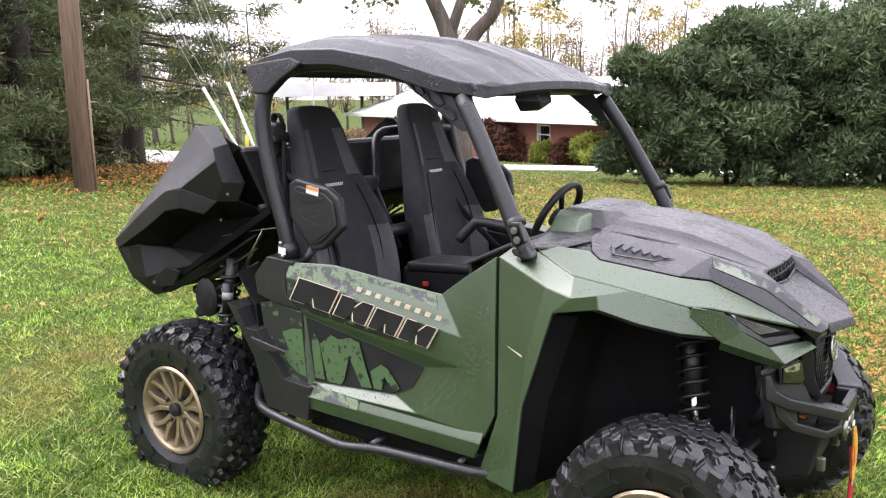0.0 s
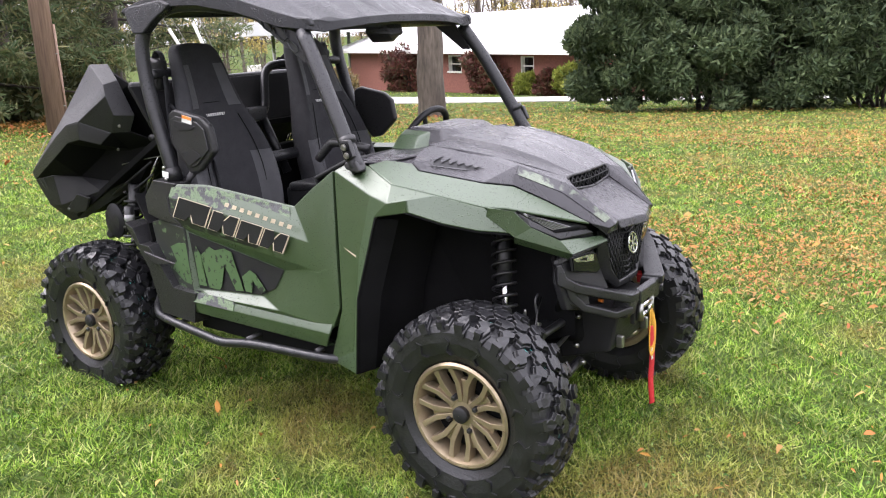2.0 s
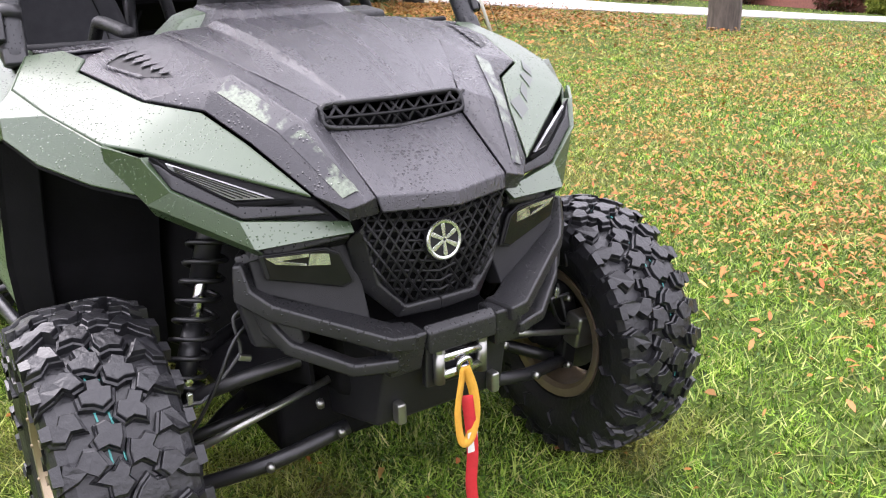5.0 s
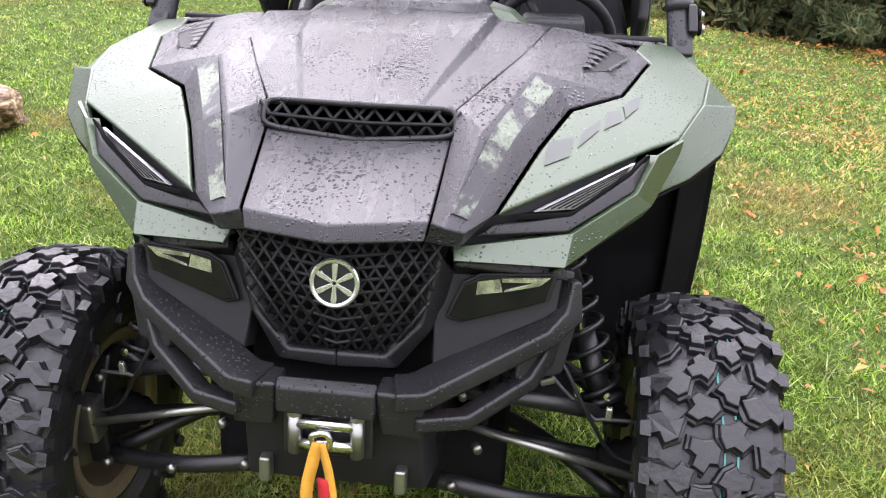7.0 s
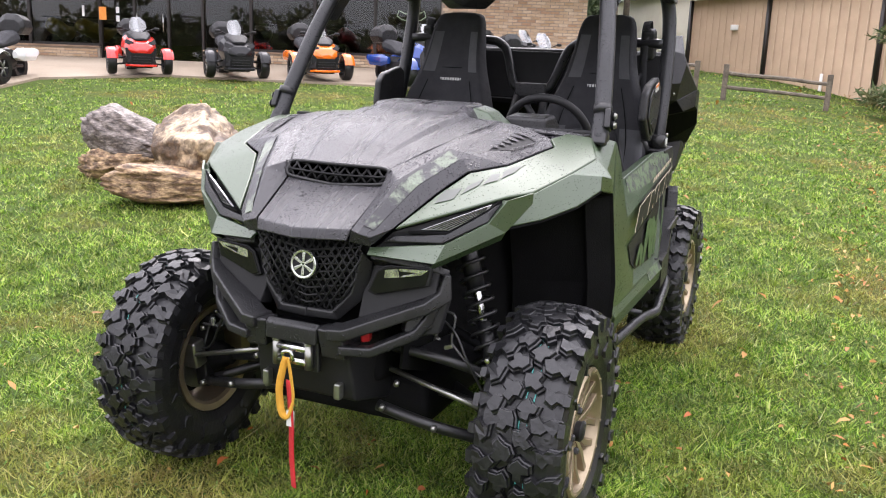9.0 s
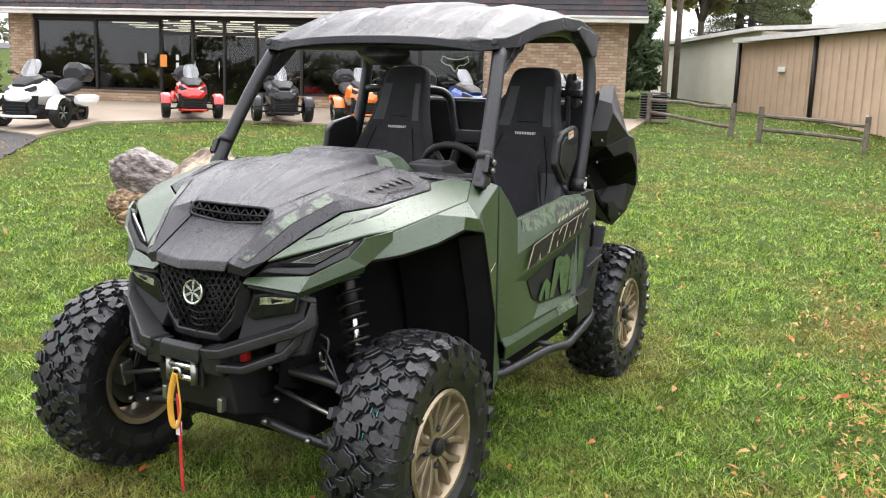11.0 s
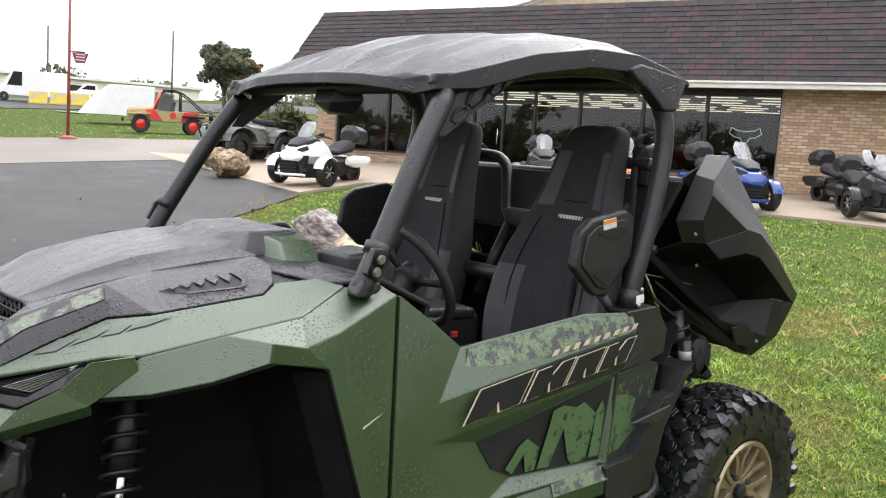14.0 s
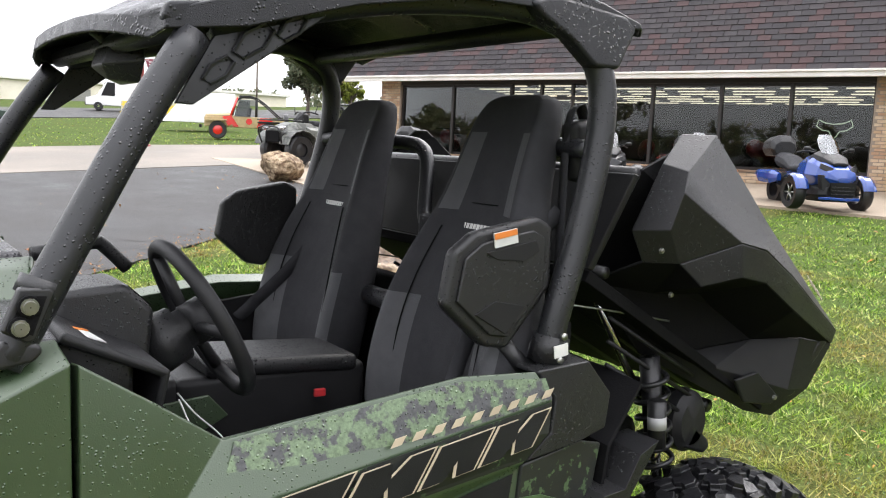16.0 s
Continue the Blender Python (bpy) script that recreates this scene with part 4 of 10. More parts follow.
# front wings, headlamps
def wing(s):
    v = [(0.515, 0.688, 1.205), (0.693, 0.706, 1.126), (0.628, 0.714, 0.893), (0.565, 0.705, 0.50), (0.43, 0.69, 0.43), (0.512, 0.698, 0.66), (0.512, 0.69, 1.0),  # 0-6
         (0.735, 0.742, 1.055), (0.635, 0.752, 0.735), (0.592, 0.735, 0.42), (0.80, 0.748, 1.112), (0.63, 0.63, 1.222), (0.78, 0.69, 1.17),  # 7-12
         (0.885, 0.735, 1.082), (1.0, 0.695, 1.045), (1.10, 0.62, 1.012), (1.205, 0.527, 0.992), (1.112, 0.588, 1.088), (0.95, 0.655, 1.135), (0.88, 0.735, 1.128), (0.52, 0.60, 1.225)]  # 13-20
    f = [(0, 1, 2, 6), (6, 2, 5), (5, 2, 3, 4), (1, 10, 7, 2), (2, 7, 8, 3), (3, 8, 9, 4), (0, 20, 11, 12, 1), (1, 12, 10), (10, 12, 18, 19), (10, 19, 13, 7), (19, 18, 14, 13), (18, 17, 15, 14), (17, 16, 15)]
    shell("front_wing", v, f, GREEN, UTV, s, 0.012, 0.024, "matte green front wing", segs=4)
    # dark arch lip turned inwards, and the wheel housing
    lip = [(0.59, 0.733, 0.418), (0.635, 0.75, 0.735), (0.736, 0.74, 1.053), (0.80, 0.74, 1.095), (0.885, 0.733, 1.08), (1.0, 0.693, 1.043), (1.10, 0.618, 1.01), (1.205, 0.525, 0.99)]
    inn = [(x + 0.06, 0.40, z - 0.02) for x, y, z in lip]
    shell("wheel_housing", lip + inn, [(i, i + 1, 8 + i + 1, 8 + i) for i in range(7)], LINER, UTV, s, 0.006, 0, "black wheel housing", middle=(1.1, 0.6, 0.5))
    shell("housing_side", [(0.55, 0.42, 0.35), (0.62, 0.40, 1.16), (1.20, 0.33, 1.02), (1.32, 0.3, 0.9), (1.30, 0.27, 0.55), (0.95, 0.27, 0.42)], [(0, 1, 2, 3, 4, 5)], LINER, UTV, s, 0.01, 0, middle=(0, 0, 0.8))
    shell("arch_edge", [(0.592, 0.728, 0.42), (0.637, 0.747, 0.735), (0.738, 0.737, 1.05), (0.635, 0.66, 0.42), (0.69, 0.665, 0.735), (0.79, 0.66, 1.035)], [(0, 1, 4, 3), (1, 2, 5, 4)], LINER, UTV, s, 0.01, 0.004, "black arch lip")
    # prints: a thin pale mark
    prism("side_mark", [(0.555, 0.7075, 0.915), (0.615, 0.7145, 0.893), (0.615, 0.7145, 0.886)], (0, 0.0015, 0), BEIGE, UTV, s, 0, "pale scratch-like print")


both(wing)


def lamp(s):
    # lower green brow, wrapping under and outside the lamp
    v = [(1.378, 0.195, 0.93), (1.306, 0.397, 0.948), (1.250, 0.507, 1.014), (1.200, 0.543, 1.076), (1.128, 0.596, 1.092),  # 0-4 upper edge
         (1.405, 0.2, 0.915), (1.352, 0.386, 0.899), (1.200, 0.542, 0.982), (1.118, 0.592, 1.06), (1.33, 0.36, 0.87), (1.19, 0.525, 0.955),  # 5-10 lower edge
         (1.365, 0.19, 0.925), (1.284, 0.382, 0.945), (1.226, 0.488, 1.01), (1.183, 0.522, 1.072)]  # 11-14 turned in behind the lamp
    shell("lamp_brow", v, [(0, 1, 6, 5), (1, 2, 7, 6), (2, 3, 8, 7), (3, 4, 8), (6, 7, 10, 9), (0, 1, 12, 11), (1, 2, 13, 12), (2, 3, 14, 13)], GREEN, UTV, s, 0.008, 0.005, "green brow round the headlamp")
    # lamp housing, stepped black trim and ribbed lens
    h = shell("lamp_housing", [(1.15, 0.54, 1.08), (1.34, 0.25, 0.975), (1.355, 0.2, 0.92), (1.272, 0.376, 0.938), (1.215, 0.475, 0.995), (1.165, 0.51, 1.065)], [(0, 1, 4, 5), (1, 2, 3, 4)], BLACK_DRY, UTV, s, 0.02, 0.004,
              "black headlamp housing")
    shell("lamp_shelf", [(1.352, 0.262, 0.968), (1.284, 0.392, 0.974), (1.232, 0.499, 1.045), (1.208, 0.518, 1.066), (1.365, 0.232, 0.948), (1.306, 0.388, 0.95), (1.240, 0.503, 1.016), (1.195, 0.53, 1.07)],
          [(0, 1, 5, 4), (1, 2, 6, 5), (2, 3, 7, 6)], BLACK, h, s, 0.012, 0.004, "black stepped lamp trim")
    shell("lamp_surround", [(1.34, 0.295, 0.985), (1.282, 0.392, 0.978), (1.228, 0.494, 1.045), (1.205, 0.525, 1.078), (1.328, 0.308, 0.98), (1.276, 0.389, 0.982), (1.221, 0.485, 1.044), (1.207, 0.513, 1.07)],
          [(0, 1, 5, 4), (1, 2, 6, 5), (2, 3, 7, 6)], LINER, h, s, 0.01, 0.002)
    lens = plate("lamp_lens", [(1.318, 0.326, 0.985), (1.276, 0.396, 0.984), (1.219, 0.489, 1.038), (1.215, 0.501, 1.062)], -0.006, 0.008, RIB_LENS, h, s, 0.002, "grey ribbed lamp lens")
    for i in range(5):
        t = 0.14 + i * 0.18
        a, b = Vector((1.318, 0.326, 0.985)).lerp(Vector((1.276, 0.396, 0.984)), t), Vector((1.215, 0.501, 1.062)).lerp(Vector((1.219, 0.489, 1.038)), t)
        o = Vector((0.002, 0.0015, 0.0015))
        rod("lens_rib", tuple(a.lerp(b, 0.04) + o), tuple(a.lerp(b, 0.93) + o), 0.0014, BLACK_DRY, lens, 6, s=s)
    # lower fog lamp in its stepped recess
    fg = shell("fog_lamp_surround", [(1.345, 0.188, 0.872), (1.305, 0.39, 0.89), (1.32, 0.382, 0.80), (1.40, 0.17, 0.715), (1.36, 0.165, 0.78)], [(0, 1, 2, 3, 4)], BLACK_DRY, UTV, s, 0.05, 0.005, "black fog lamp surround")
    q = [(1.365, 0.193, 0.801), (1.36, 0.218, 0.862), (1.355, 0.247, 0.876), (1.335, 0.368, 0.879), (1.335, 0.357, 0.83), (1.362, 0.217, 0.792)]
    c = Vector((1.35, 0.27, 0.84))
    plate("fog_frame", [tuple(c + (Vector(p) - c) * 1.1) for p in q], -0.004, 0.008, BLACK_DRY, fg, s, 0.003)
    plate("fog_lens", q, 0.002, 0.006, LENS, fg, s, 0.002, "dark glossy fog lamp lens")
    plate("fog_reflector", [(1.356, 0.238, 0.866), (1.35, 0.276, 0.872), (1.35, 0.282, 0.848), (1.357, 0.236, 0.842)], 0.0075, 0.0015, REFLECTOR, fg, s, 0, "silver reflector")
    # silver strip cut to the shape of the glint along the lens top
    plate("fog_glint", [(1.35, 0.278, 0.873), (1.335, 0.364, 0.876), (1.338, 0.345, 0.86), (1.35, 0.284, 0.848), (1.349, 0.286, 0.853), (1.34, 0.335, 0.866), (1.35, 0.28, 0.866)], 0.0075, 0.0015, REFLECTOR, fg, s, 0, "silver reflector edge")
    shell("lamp_under_panel", [(1.385, 0.2, 0.898), (1.33, 0.362, 0.872), (1.29, 0.41, 0.85), (1.285, 0.385, 0.875), (1.33, 0.19, 0.86)], [(0, 1, 2, 3, 4)], BLACK, UTV, s, 0.02, 0.004)


both(lamp)

# bonnet
_bon = thing("bonnet", "", "")
_bon.parent = UTV
for _k in ("label", "category"):
    if _k in _bon:
        del _bon[_k]


def bonnet_half(s):
    # rows from the scoop outwards: inner foot, soft crown, hard crease, outer edge with its rear lobe
    v = [(1.423, 0.151, 0.947), (1.428, 0.160, 0.985), (1.228, 0.173, 1.10), (1.225, 0.174, 1.138), (0.98, 0.285, 1.222), (0.72, 0.336, 1.26),  # 0-5 inner foot
         (1.432, 0.186, 0.977), (1.28, 0.228, 1.116), (1.09, 0.305, 1.199), (0.88, 0.36, 1.238), (0.72, 0.385, 1.256),  # 6-10 crown
         (1.418, 0.216, 0.967), (1.258, 0.285, 1.098), (1.095, 0.358, 1.172),  # 11-13 crease
         (1.364, 0.263, 0.99), (1.213, 0.327, 1.078), (1.11, 0.38, 1.135), (1.042, 0.478, 1.158), (0.808, 0.55, 1.202), (0.765, 0.522, 1.222), (0.72, 0.43, 1.246),  # 14-20 outer edge
         (1.402, 0.207, 0.936)]  # 21 under lip
    f = [(0, 1, 6, 21), (21, 6, 11), (21, 11, 14), (1, 2, 3, 7, 6), (3, 4, 8, 7), (4, 5, 10, 9, 8), (6, 7, 12, 11), (7, 8, 13, 12), (11, 12, 15, 14), (12, 13, 16, 15), (13, 8, 17, 16), (8, 9, 17), (9, 18, 17), (9, 19, 18), (9, 10, 20, 19)]
    shell("ridge_panel", v, f, GREY_TOP, _bon, s, 0.012, 0.007, "wet dark grey bonnet ridge")
    drape("ridge_decal", [(1.41, 0.19), (1.095, 0.312), (1.105, 0.35), (1.40, 0.219)], v, f, CAMO_PALE, _bon, s, "pale camouflage print", 24, 8, 0.0032)
    # sunk louvre on the lobe, stepped along its inner edge
    lv = drape("louvre_recess", [(1.0, 0.402), (0.80, 0.43), (0.838, 0.502), (0.95, 0.452)], v, f, BLACK_DRY, _bon, s, "shallow black bonnet louvre", lift=0.0012)
    for i in range(6):
        a = Vector((0.985, 0.400, 0)).lerp(Vector((0.805, 0.426, 0)), i / 6)
        b = Vector((0.985, 0.400, 0)).lerp(Vector((0.805, 0.426, 0)), (i + 0.7) / 6)
        w = Vector((-0.012, 0.022 + 0.007 * i, 0))
        drape("slat", [a[:2], b[:2], (b + w * 0.55)[:2], (a + w)[:2]], v, f, GREY_TOP, lv, s, n=2, m=2, lift=0.006)
    for e in ([(0.838, 0.502), (0.95, 0.452), (0.955, 0.457), (0.836, 0.509)], [(0.80, 0.43), (0.838, 0.502), (0.829, 0.505), (0.791, 0.431)]):
        drape("louvre_edge", e, v, f, GREY_TOP, lv, s, n=6, m=2, lift=0.006)
    # green shoulder beside the ridge
    v = [(1.366, 0.267, 0.992), (1.215, 0.331, 1.077), (1.112, 0.385, 1.133), (1.044, 0.482, 1.156), (0.81, 0.555, 1.2), (0.762, 0.526, 1.222), (0.66, 0.55, 1.232), (0.63, 0.628, 1.224), (0.78, 0.688, 1.171), (0.95, 0.653, 1.136),
         (1.112, 0.588, 1.092), (1.168, 0.532, 1.082), (1.27, 0.392, 1.034)]
    f = [(0, 1, 12), (1, 2, 12), (2, 11, 12), (2, 3, 11), (3, 10, 11), (3, 9, 10), (3, 4, 9), (4, 5, 6, 7, 8, 9)]
    g = shell("shoulder_panel", v, f, GREEN, _bon, s, 0.012, 0.014, "matte green bonnet shoulder", segs=4)
    # plain blocks for the lettering on the left shoulder only
    if s > 0:
        for q in ([(1.253, 0.338), (1.2, 0.343), (1.175, 0.39), (1.221, 0.382)], [(1.197, 0.398), (1.162, 0.404), (1.125, 0.438), (1.152, 0.433)], [(1.147, 0.445), (1.1, 0.452), (1.087, 0.474), (1.117, 0.478)],
                  [(1.106, 0.486), (1.074, 0.482), (1.015, 0.52), (1.068, 0.51)]):
            drape("letter_block", q, v, f, LETTER_GREY, g, 1, "grey slanted block")


both(bonnet_half)
# nose panel under the scoop, centre panel behind it
shell("nose_panel", [(1.437, -0.152, 0.953), (1.485, 0.0, 0.953), (1.437, 0.152, 0.953), (1.425, 0.158, 0.985), (1.475, 0.0, 0.982), (1.425, -0.158, 0.985), (1.243, 0.17, 1.09), (1.25, 0.0, 1.084), (1.243, -0.17, 1.09)],
      [(0, 1, 4, 5), (1, 2, 3, 4), (5, 4, 7, 8), (4, 3, 6, 7)], GREY_TOP, _bon, 1, 0.012, 0.004, "wet dark grey bonnet plastic")
_v, _f = [], []
for _x, _hw, _z0, _z1 in ((1.238, 0.172, 1.142, 1.136), (1.11, 0.235, 1.192, 1.186), (0.98, 0.29, 1.233, 1.225), (0.85, 0.315, 1.256, 1.247), (0.72, 0.335, 1.273, 1.262)):
    for _t in (-1, -0.66, -0.6, -0.3, 0.0, 0.3, 0.6, 0.66, 1):
        _v.append((_x - 0.012 * abs(_t), _hw * _t, _z0 + (_z1 - _z0) * _t * _t + ((0.0 if _x > 1.2 else 0.009 if _x > 1.0 else 0.014) if abs(_t) < 0.62 else 0)))
for _i in range(4):
    for _j in range(8):
        _f.append((_i * 9 + _j, _i * 9 + _j + 1, _i * 9 + _j + 10, _i * 9 + _j + 9))
shell("centre_panel", _v, _f, GREY_TOP, _bon, 1, 0.012, 0.003, "wet dark grey bonnet plastic")
# scoop: dark throat, lip and mesh
shell("scoop_throat", [(1.16, -0.165, 1.10), (1.16, 0.165, 1.10), (1.16, 0.165, 1.06), (1.16, -0.165, 1.06), (1.25, 0.172, 1.085), (1.25, -0.172, 1.085)], [(0, 1, 2, 3), (3, 2, 4, 5)], LINER, _bon, 1, 0.006, 0)
for _s in (-1, 1):
    tube("scoop_lip", [(1.24, 0, 1.139), (1.238, 0.1, 1.14), (1.226, 0.165, 1.136), (1.238, 0.176, 1.115), (1.246, 0.166, 1.094), (1.252, 0.09, 1.085), (1.258, 0, 1.078)], 0.006, BLACK, _bon, 8, 3, s=_s)
    for _i in range(5):
        _y = -0.01 + _i * 0.038
        rod("mesh_bar", (1.243, _y, 1.084), (1.232, _y + 0.042, 1.136), 0.0038, BLACK_DRY, _bon, 6, s=_s)
        rod("mesh_bar", (1.243, _y + 0.04, 1.086), (1.232, _y - 0.004, 1.136), 0.0038, BLACK_DRY, _bon, 6, s=_s)
tube("mesh_bar", [(1.24, -0.17, 1.113), (1.243, 0, 1.108), (1.24, 0.17, 1.113)], 0.0035, BLACK_DRY, _bon, 6, 4)

# cowl behind the bonnet and the dash
for _s in (-1, 1):
    shell("cowl_side", [(0.815, 0.535, 1.19), (0.775, 0.52, 1.212), (0.73, 0.43, 1.238), (0.64, 0.44, 1.24), (0.60, 0.58, 1.219), (0.64, 0.62, 1.212), (0.72, 0.60, 1.197)], [(0, 1, 6), (1, 2, 3, 4), (1, 4, 5, 6)], GREY_TOP, UTV, _s, 0.01, 0.003,
          "wet dark grey cowl side")
shell("cowl", [(0.76, -0.40, 1.247), (0.80, 0.0, 1.256), (0.76, 0.40, 1.247), (0.66, 0.57, 1.228), (0.50, 0.60, 1.222), (0.49, 0.25, 1.236), (0.49, -0.25, 1.236), (0.50, -0.60, 1.222), (0.66, -0.57, 1.228), (0.68, 0.0, 1.25)],
      [(0, 1, 9), (1, 2, 9), (2, 3, 4, 5, 9), (9, 5, 6), (0, 9, 6, 7, 8)], GREY_TOP, UTV, 1, 0.01, 0.004, "wet dark grey cowl")
solid("cowl_hump", [(0.80, -0.15, 1.25), (0.80, 0.15, 1.25), (0.70, 0.225, 1.24), (0.49, 0.225, 1.23), (0.49, -0.225, 1.23), (0.70, -0.225, 1.24), (0.70, -0.12, 1.302), (0.70, 0.12, 1.302), (0.655, 0.175, 1.306), (0.50, 0.18, 1.31), (0.50, -0.18, 1.31), (0.655, -0.175, 1.306)],
      [(0, 1, 7, 6), (1, 2, 8, 7), (2, 3, 9, 8), (3, 4, 10, 9), (4, 5, 11, 10), (5, 0, 6, 11), (6, 7, 8, 9, 10, 11), (5, 4, 3, 2, 1, 0)], GREY_TOP, UTV, 1, 0.012, "wet dark grey raised cowl centre", segs=3)
shell("dash", [(0.52, -0.62, 1.22), (0.52, 0.62, 1.22), (0.36, 0.62, 1.15), (0.36, -0.62, 1.15), (0.40, 0.60, 0.95), (0.40, -0.60, 0.95), (0.52, 0.6, 0.55), (0.52, -0.6, 0.55)], [(0, 1, 2, 3), (3, 2, 4, 5), (5, 4, 6, 7)], BLACK_DRY, UTV, 1, 0.02, 0.01,
      "black moulded dashboard")
_pod = solid("instrument_pod", [(0.50, 0.25, 1.09), (0.50, 0.43, 1.09), (0.33, 0.43, 1.07), (0.33, 0.25, 1.07), (0.48, 0.26, 1.265), (0.48, 0.42, 1.265), (0.365, 0.42, 1.275), (0.315, 0.43, 1.225), (0.315, 0.25, 1.225), (0.365, 0.26, 1.275)],
             [(3, 2, 1, 0), (4, 5, 6, 9), (9, 6, 7, 8), (8, 7, 2, 3), (0, 1, 5, 4), (1, 2, 7, 6, 5), (0, 4, 9, 8, 3)], BLACK, UTV, 1, 0.014, "wet black instrument pod", segs=3)
plate("display", [(0.361, 0.275, 1.268), (0.361, 0.405, 1.268), (0.319, 0.41, 1.23), (0.319, 0.27, 1.23)], 0.001, 0.002, LENS, _pod, 1, 0, "dark display screen", middle=(0.45, 0.34, 1.1))
solid("dash_top", [(0.53, -0.58, 1.225), (0.53, 0.58, 1.225), (0.40, 0.60, 1.19), (0.37, 0.42, 1.15), (0.37, -0.1, 1.15), (0.33, -0.2, 1.165), (0.33, -0.5, 1.165), (0.40, -0.60, 1.19), (0.53, -0.58, 1.1), (0.53, 0.58, 1.1), (0.40, 0.6, 1.08), (0.40, -0.6, 1.08)],
      [(0, 1, 2, 3, 4, 5, 6, 7), (2, 1, 9, 10), (0, 7, 11, 8), (3, 2, 10), (7, 6, 11), (4, 3, 10, 11), (6, 5, 4, 11)], BLACK, UTV, 1, 0.012, "wet black dash top")
_dl = prism("dash_label", [(0.50, 0.50, 1.2245), (0.455, 0.50, 1.2125), (0.44, 0.585, 1.208), (0.49, 0.565, 1.222)], (0, 0, 0.002), WHITE_PRINT, UTV, 1, 0, "white printed label on the dash top")
prism("label_strip", [(0.50, 0.50, 1.2268), (0.497, 0.515, 1.226), (0.452, 0.515, 1.2142), (0.455, 0.50, 1.2148)], (0, 0, 0.001), ORANGE, _dl, 1, 0)
for _s in (-1, 1):
    solid("green_dash_trim", [(0.635, 0.20, 1.235), (0.605, 0.30, 1.228), (0.49, 0.31, 1.226), (0.48, 0.20, 1.228), (0.615, 0.18, 1.296), (0.59, 0.235, 1.282), (0.495, 0.24, 1.286), (0.48, 0.18, 1.302)],
          [(0, 1, 5, 4), (1, 2, 6, 5), (2, 3, 7, 6), (3, 0, 4, 7), (4, 5, 6, 7), (3, 2, 1, 0)], GREEN, UTV, _s, 0.008, "green dash end trim")
tube("grab_handle", [(0.40, -0.33, 1.235), (0.31, -0.35, 1.25), (0.24, -0.365, 1.258), (0.215, -0.37, 1.245), (0.155, -0.375, 1.185)], 0.019, BLACK, UTV, 12, 4, label="black bent passenger grab handle")
# steering wheel
_sw = thing("steering_wheel", "", "")
_sw.parent = UTV
for _k in ("label", "category"):
    if _k in _sw:
        del _sw[_k]
_q = pose(0.20, 0.345, 1.185, 0, -62, 0)
_bm = bmesh.new()
sweep_bm(_bm, [_q @ Vector((0.165 * math.cos(a), 0.165 * math.sin(a), 0)) for a in [2 * math.pi * i / 40 for i in range(40)]], 0.016, 12, True)
finish("wheel_ring", _bm, BLACK_DRY, _sw, "black steering wheel rim", smooth=True)
for _a in (90, 210, 330):
    rod("wheel_spoke", tuple(_q @ Vector((0.03 * math.cos(radians(_a)), 0.03 * math.sin(radians(_a)), -0.02))), tuple(_q @ Vector((0.16 * math.cos(radians(_a)), 0.16 * math.sin(radians(_a)), 0))), 0.012, BLACK_DRY, _sw, 8)
rod("steering_column", tuple(_q @ Vector((0, 0, 0.0))), tuple(_q @ Vector((0, 0, -0.26))), 0.04, BLACK_DRY, _sw, 14, r2=0.05)
rod("column_shroud", tuple(_q @ Vector((0, 0, -0.05))), tuple(_q @ Vector((0, 0, -0.12))), 0.056, BLACK, _sw, 18, r2=0.06)
rod("hub_pad", tuple(_q @ Vector((0, 0, 0.012))), tuple(_q @ Vector((0, 0, -0.03))), 0.045, BLACK_DRY, _sw, 18)

# grille and nose
_gr = shell("grille_back", [(1.36, -0.19, 0.94), (1.36, 0.19, 0.94), (1.375, 0.15, 0.79), (1.37, 0.09, 0.73), (1.37, -0.09, 0.73), (1.375, -0.15, 0.79)], [(0, 1, 2, 3, 4, 5)], LINER, UTV, 1, 0.006, 0, "black grille insert")
for _i in range(-11, 12):
    for _d in (-1, 1):
        _y0, _y1 = _i * 0.026, _i * 0.026 + _d * 0.14
        _p, _r = Vector((1.393, _y0, 0.945)), Vector((1.4, _y1, 0.735))
        _n0, _n1 = None, None
        for _t in np.linspace(0, 1, 22):
            _z = 0.945 - 0.21 * _t
            _w = 0.185 - 0.035 * max(0, min(1, (0.92 - _z) / 0.13)) - 0.06 * max(0, min(1, (0.79 - _z) / 0.05))
            if abs(_y0 + _d * 0.14 * _t) < _w:
                _n0 = _t if _n0 is None else _n0
                _n1 = _t
        if _n0 is not None and _n1 - _n0 > 0.1:
            rod("grille_bar", tuple(_p.lerp(_r, _n0)), tuple(_p.lerp(_r, _n1)), 0.0034, BLACK_DRY, _gr, 5)
for _z in (0.915, 0.892, 0.869, 0.846, 0.823, 0.80, 0.777, 0.756):
    tube("grille_bar", [(1.385, -0.165 + (0.9 - _z) * 0.3, _z + 0.012), (1.402, 0, _z - 0.012), (1.385, 0.165 - (0.9 - _z) * 0.3, _z + 0.012)], 0.0036, BLACK_DRY, _gr, 5, 1)
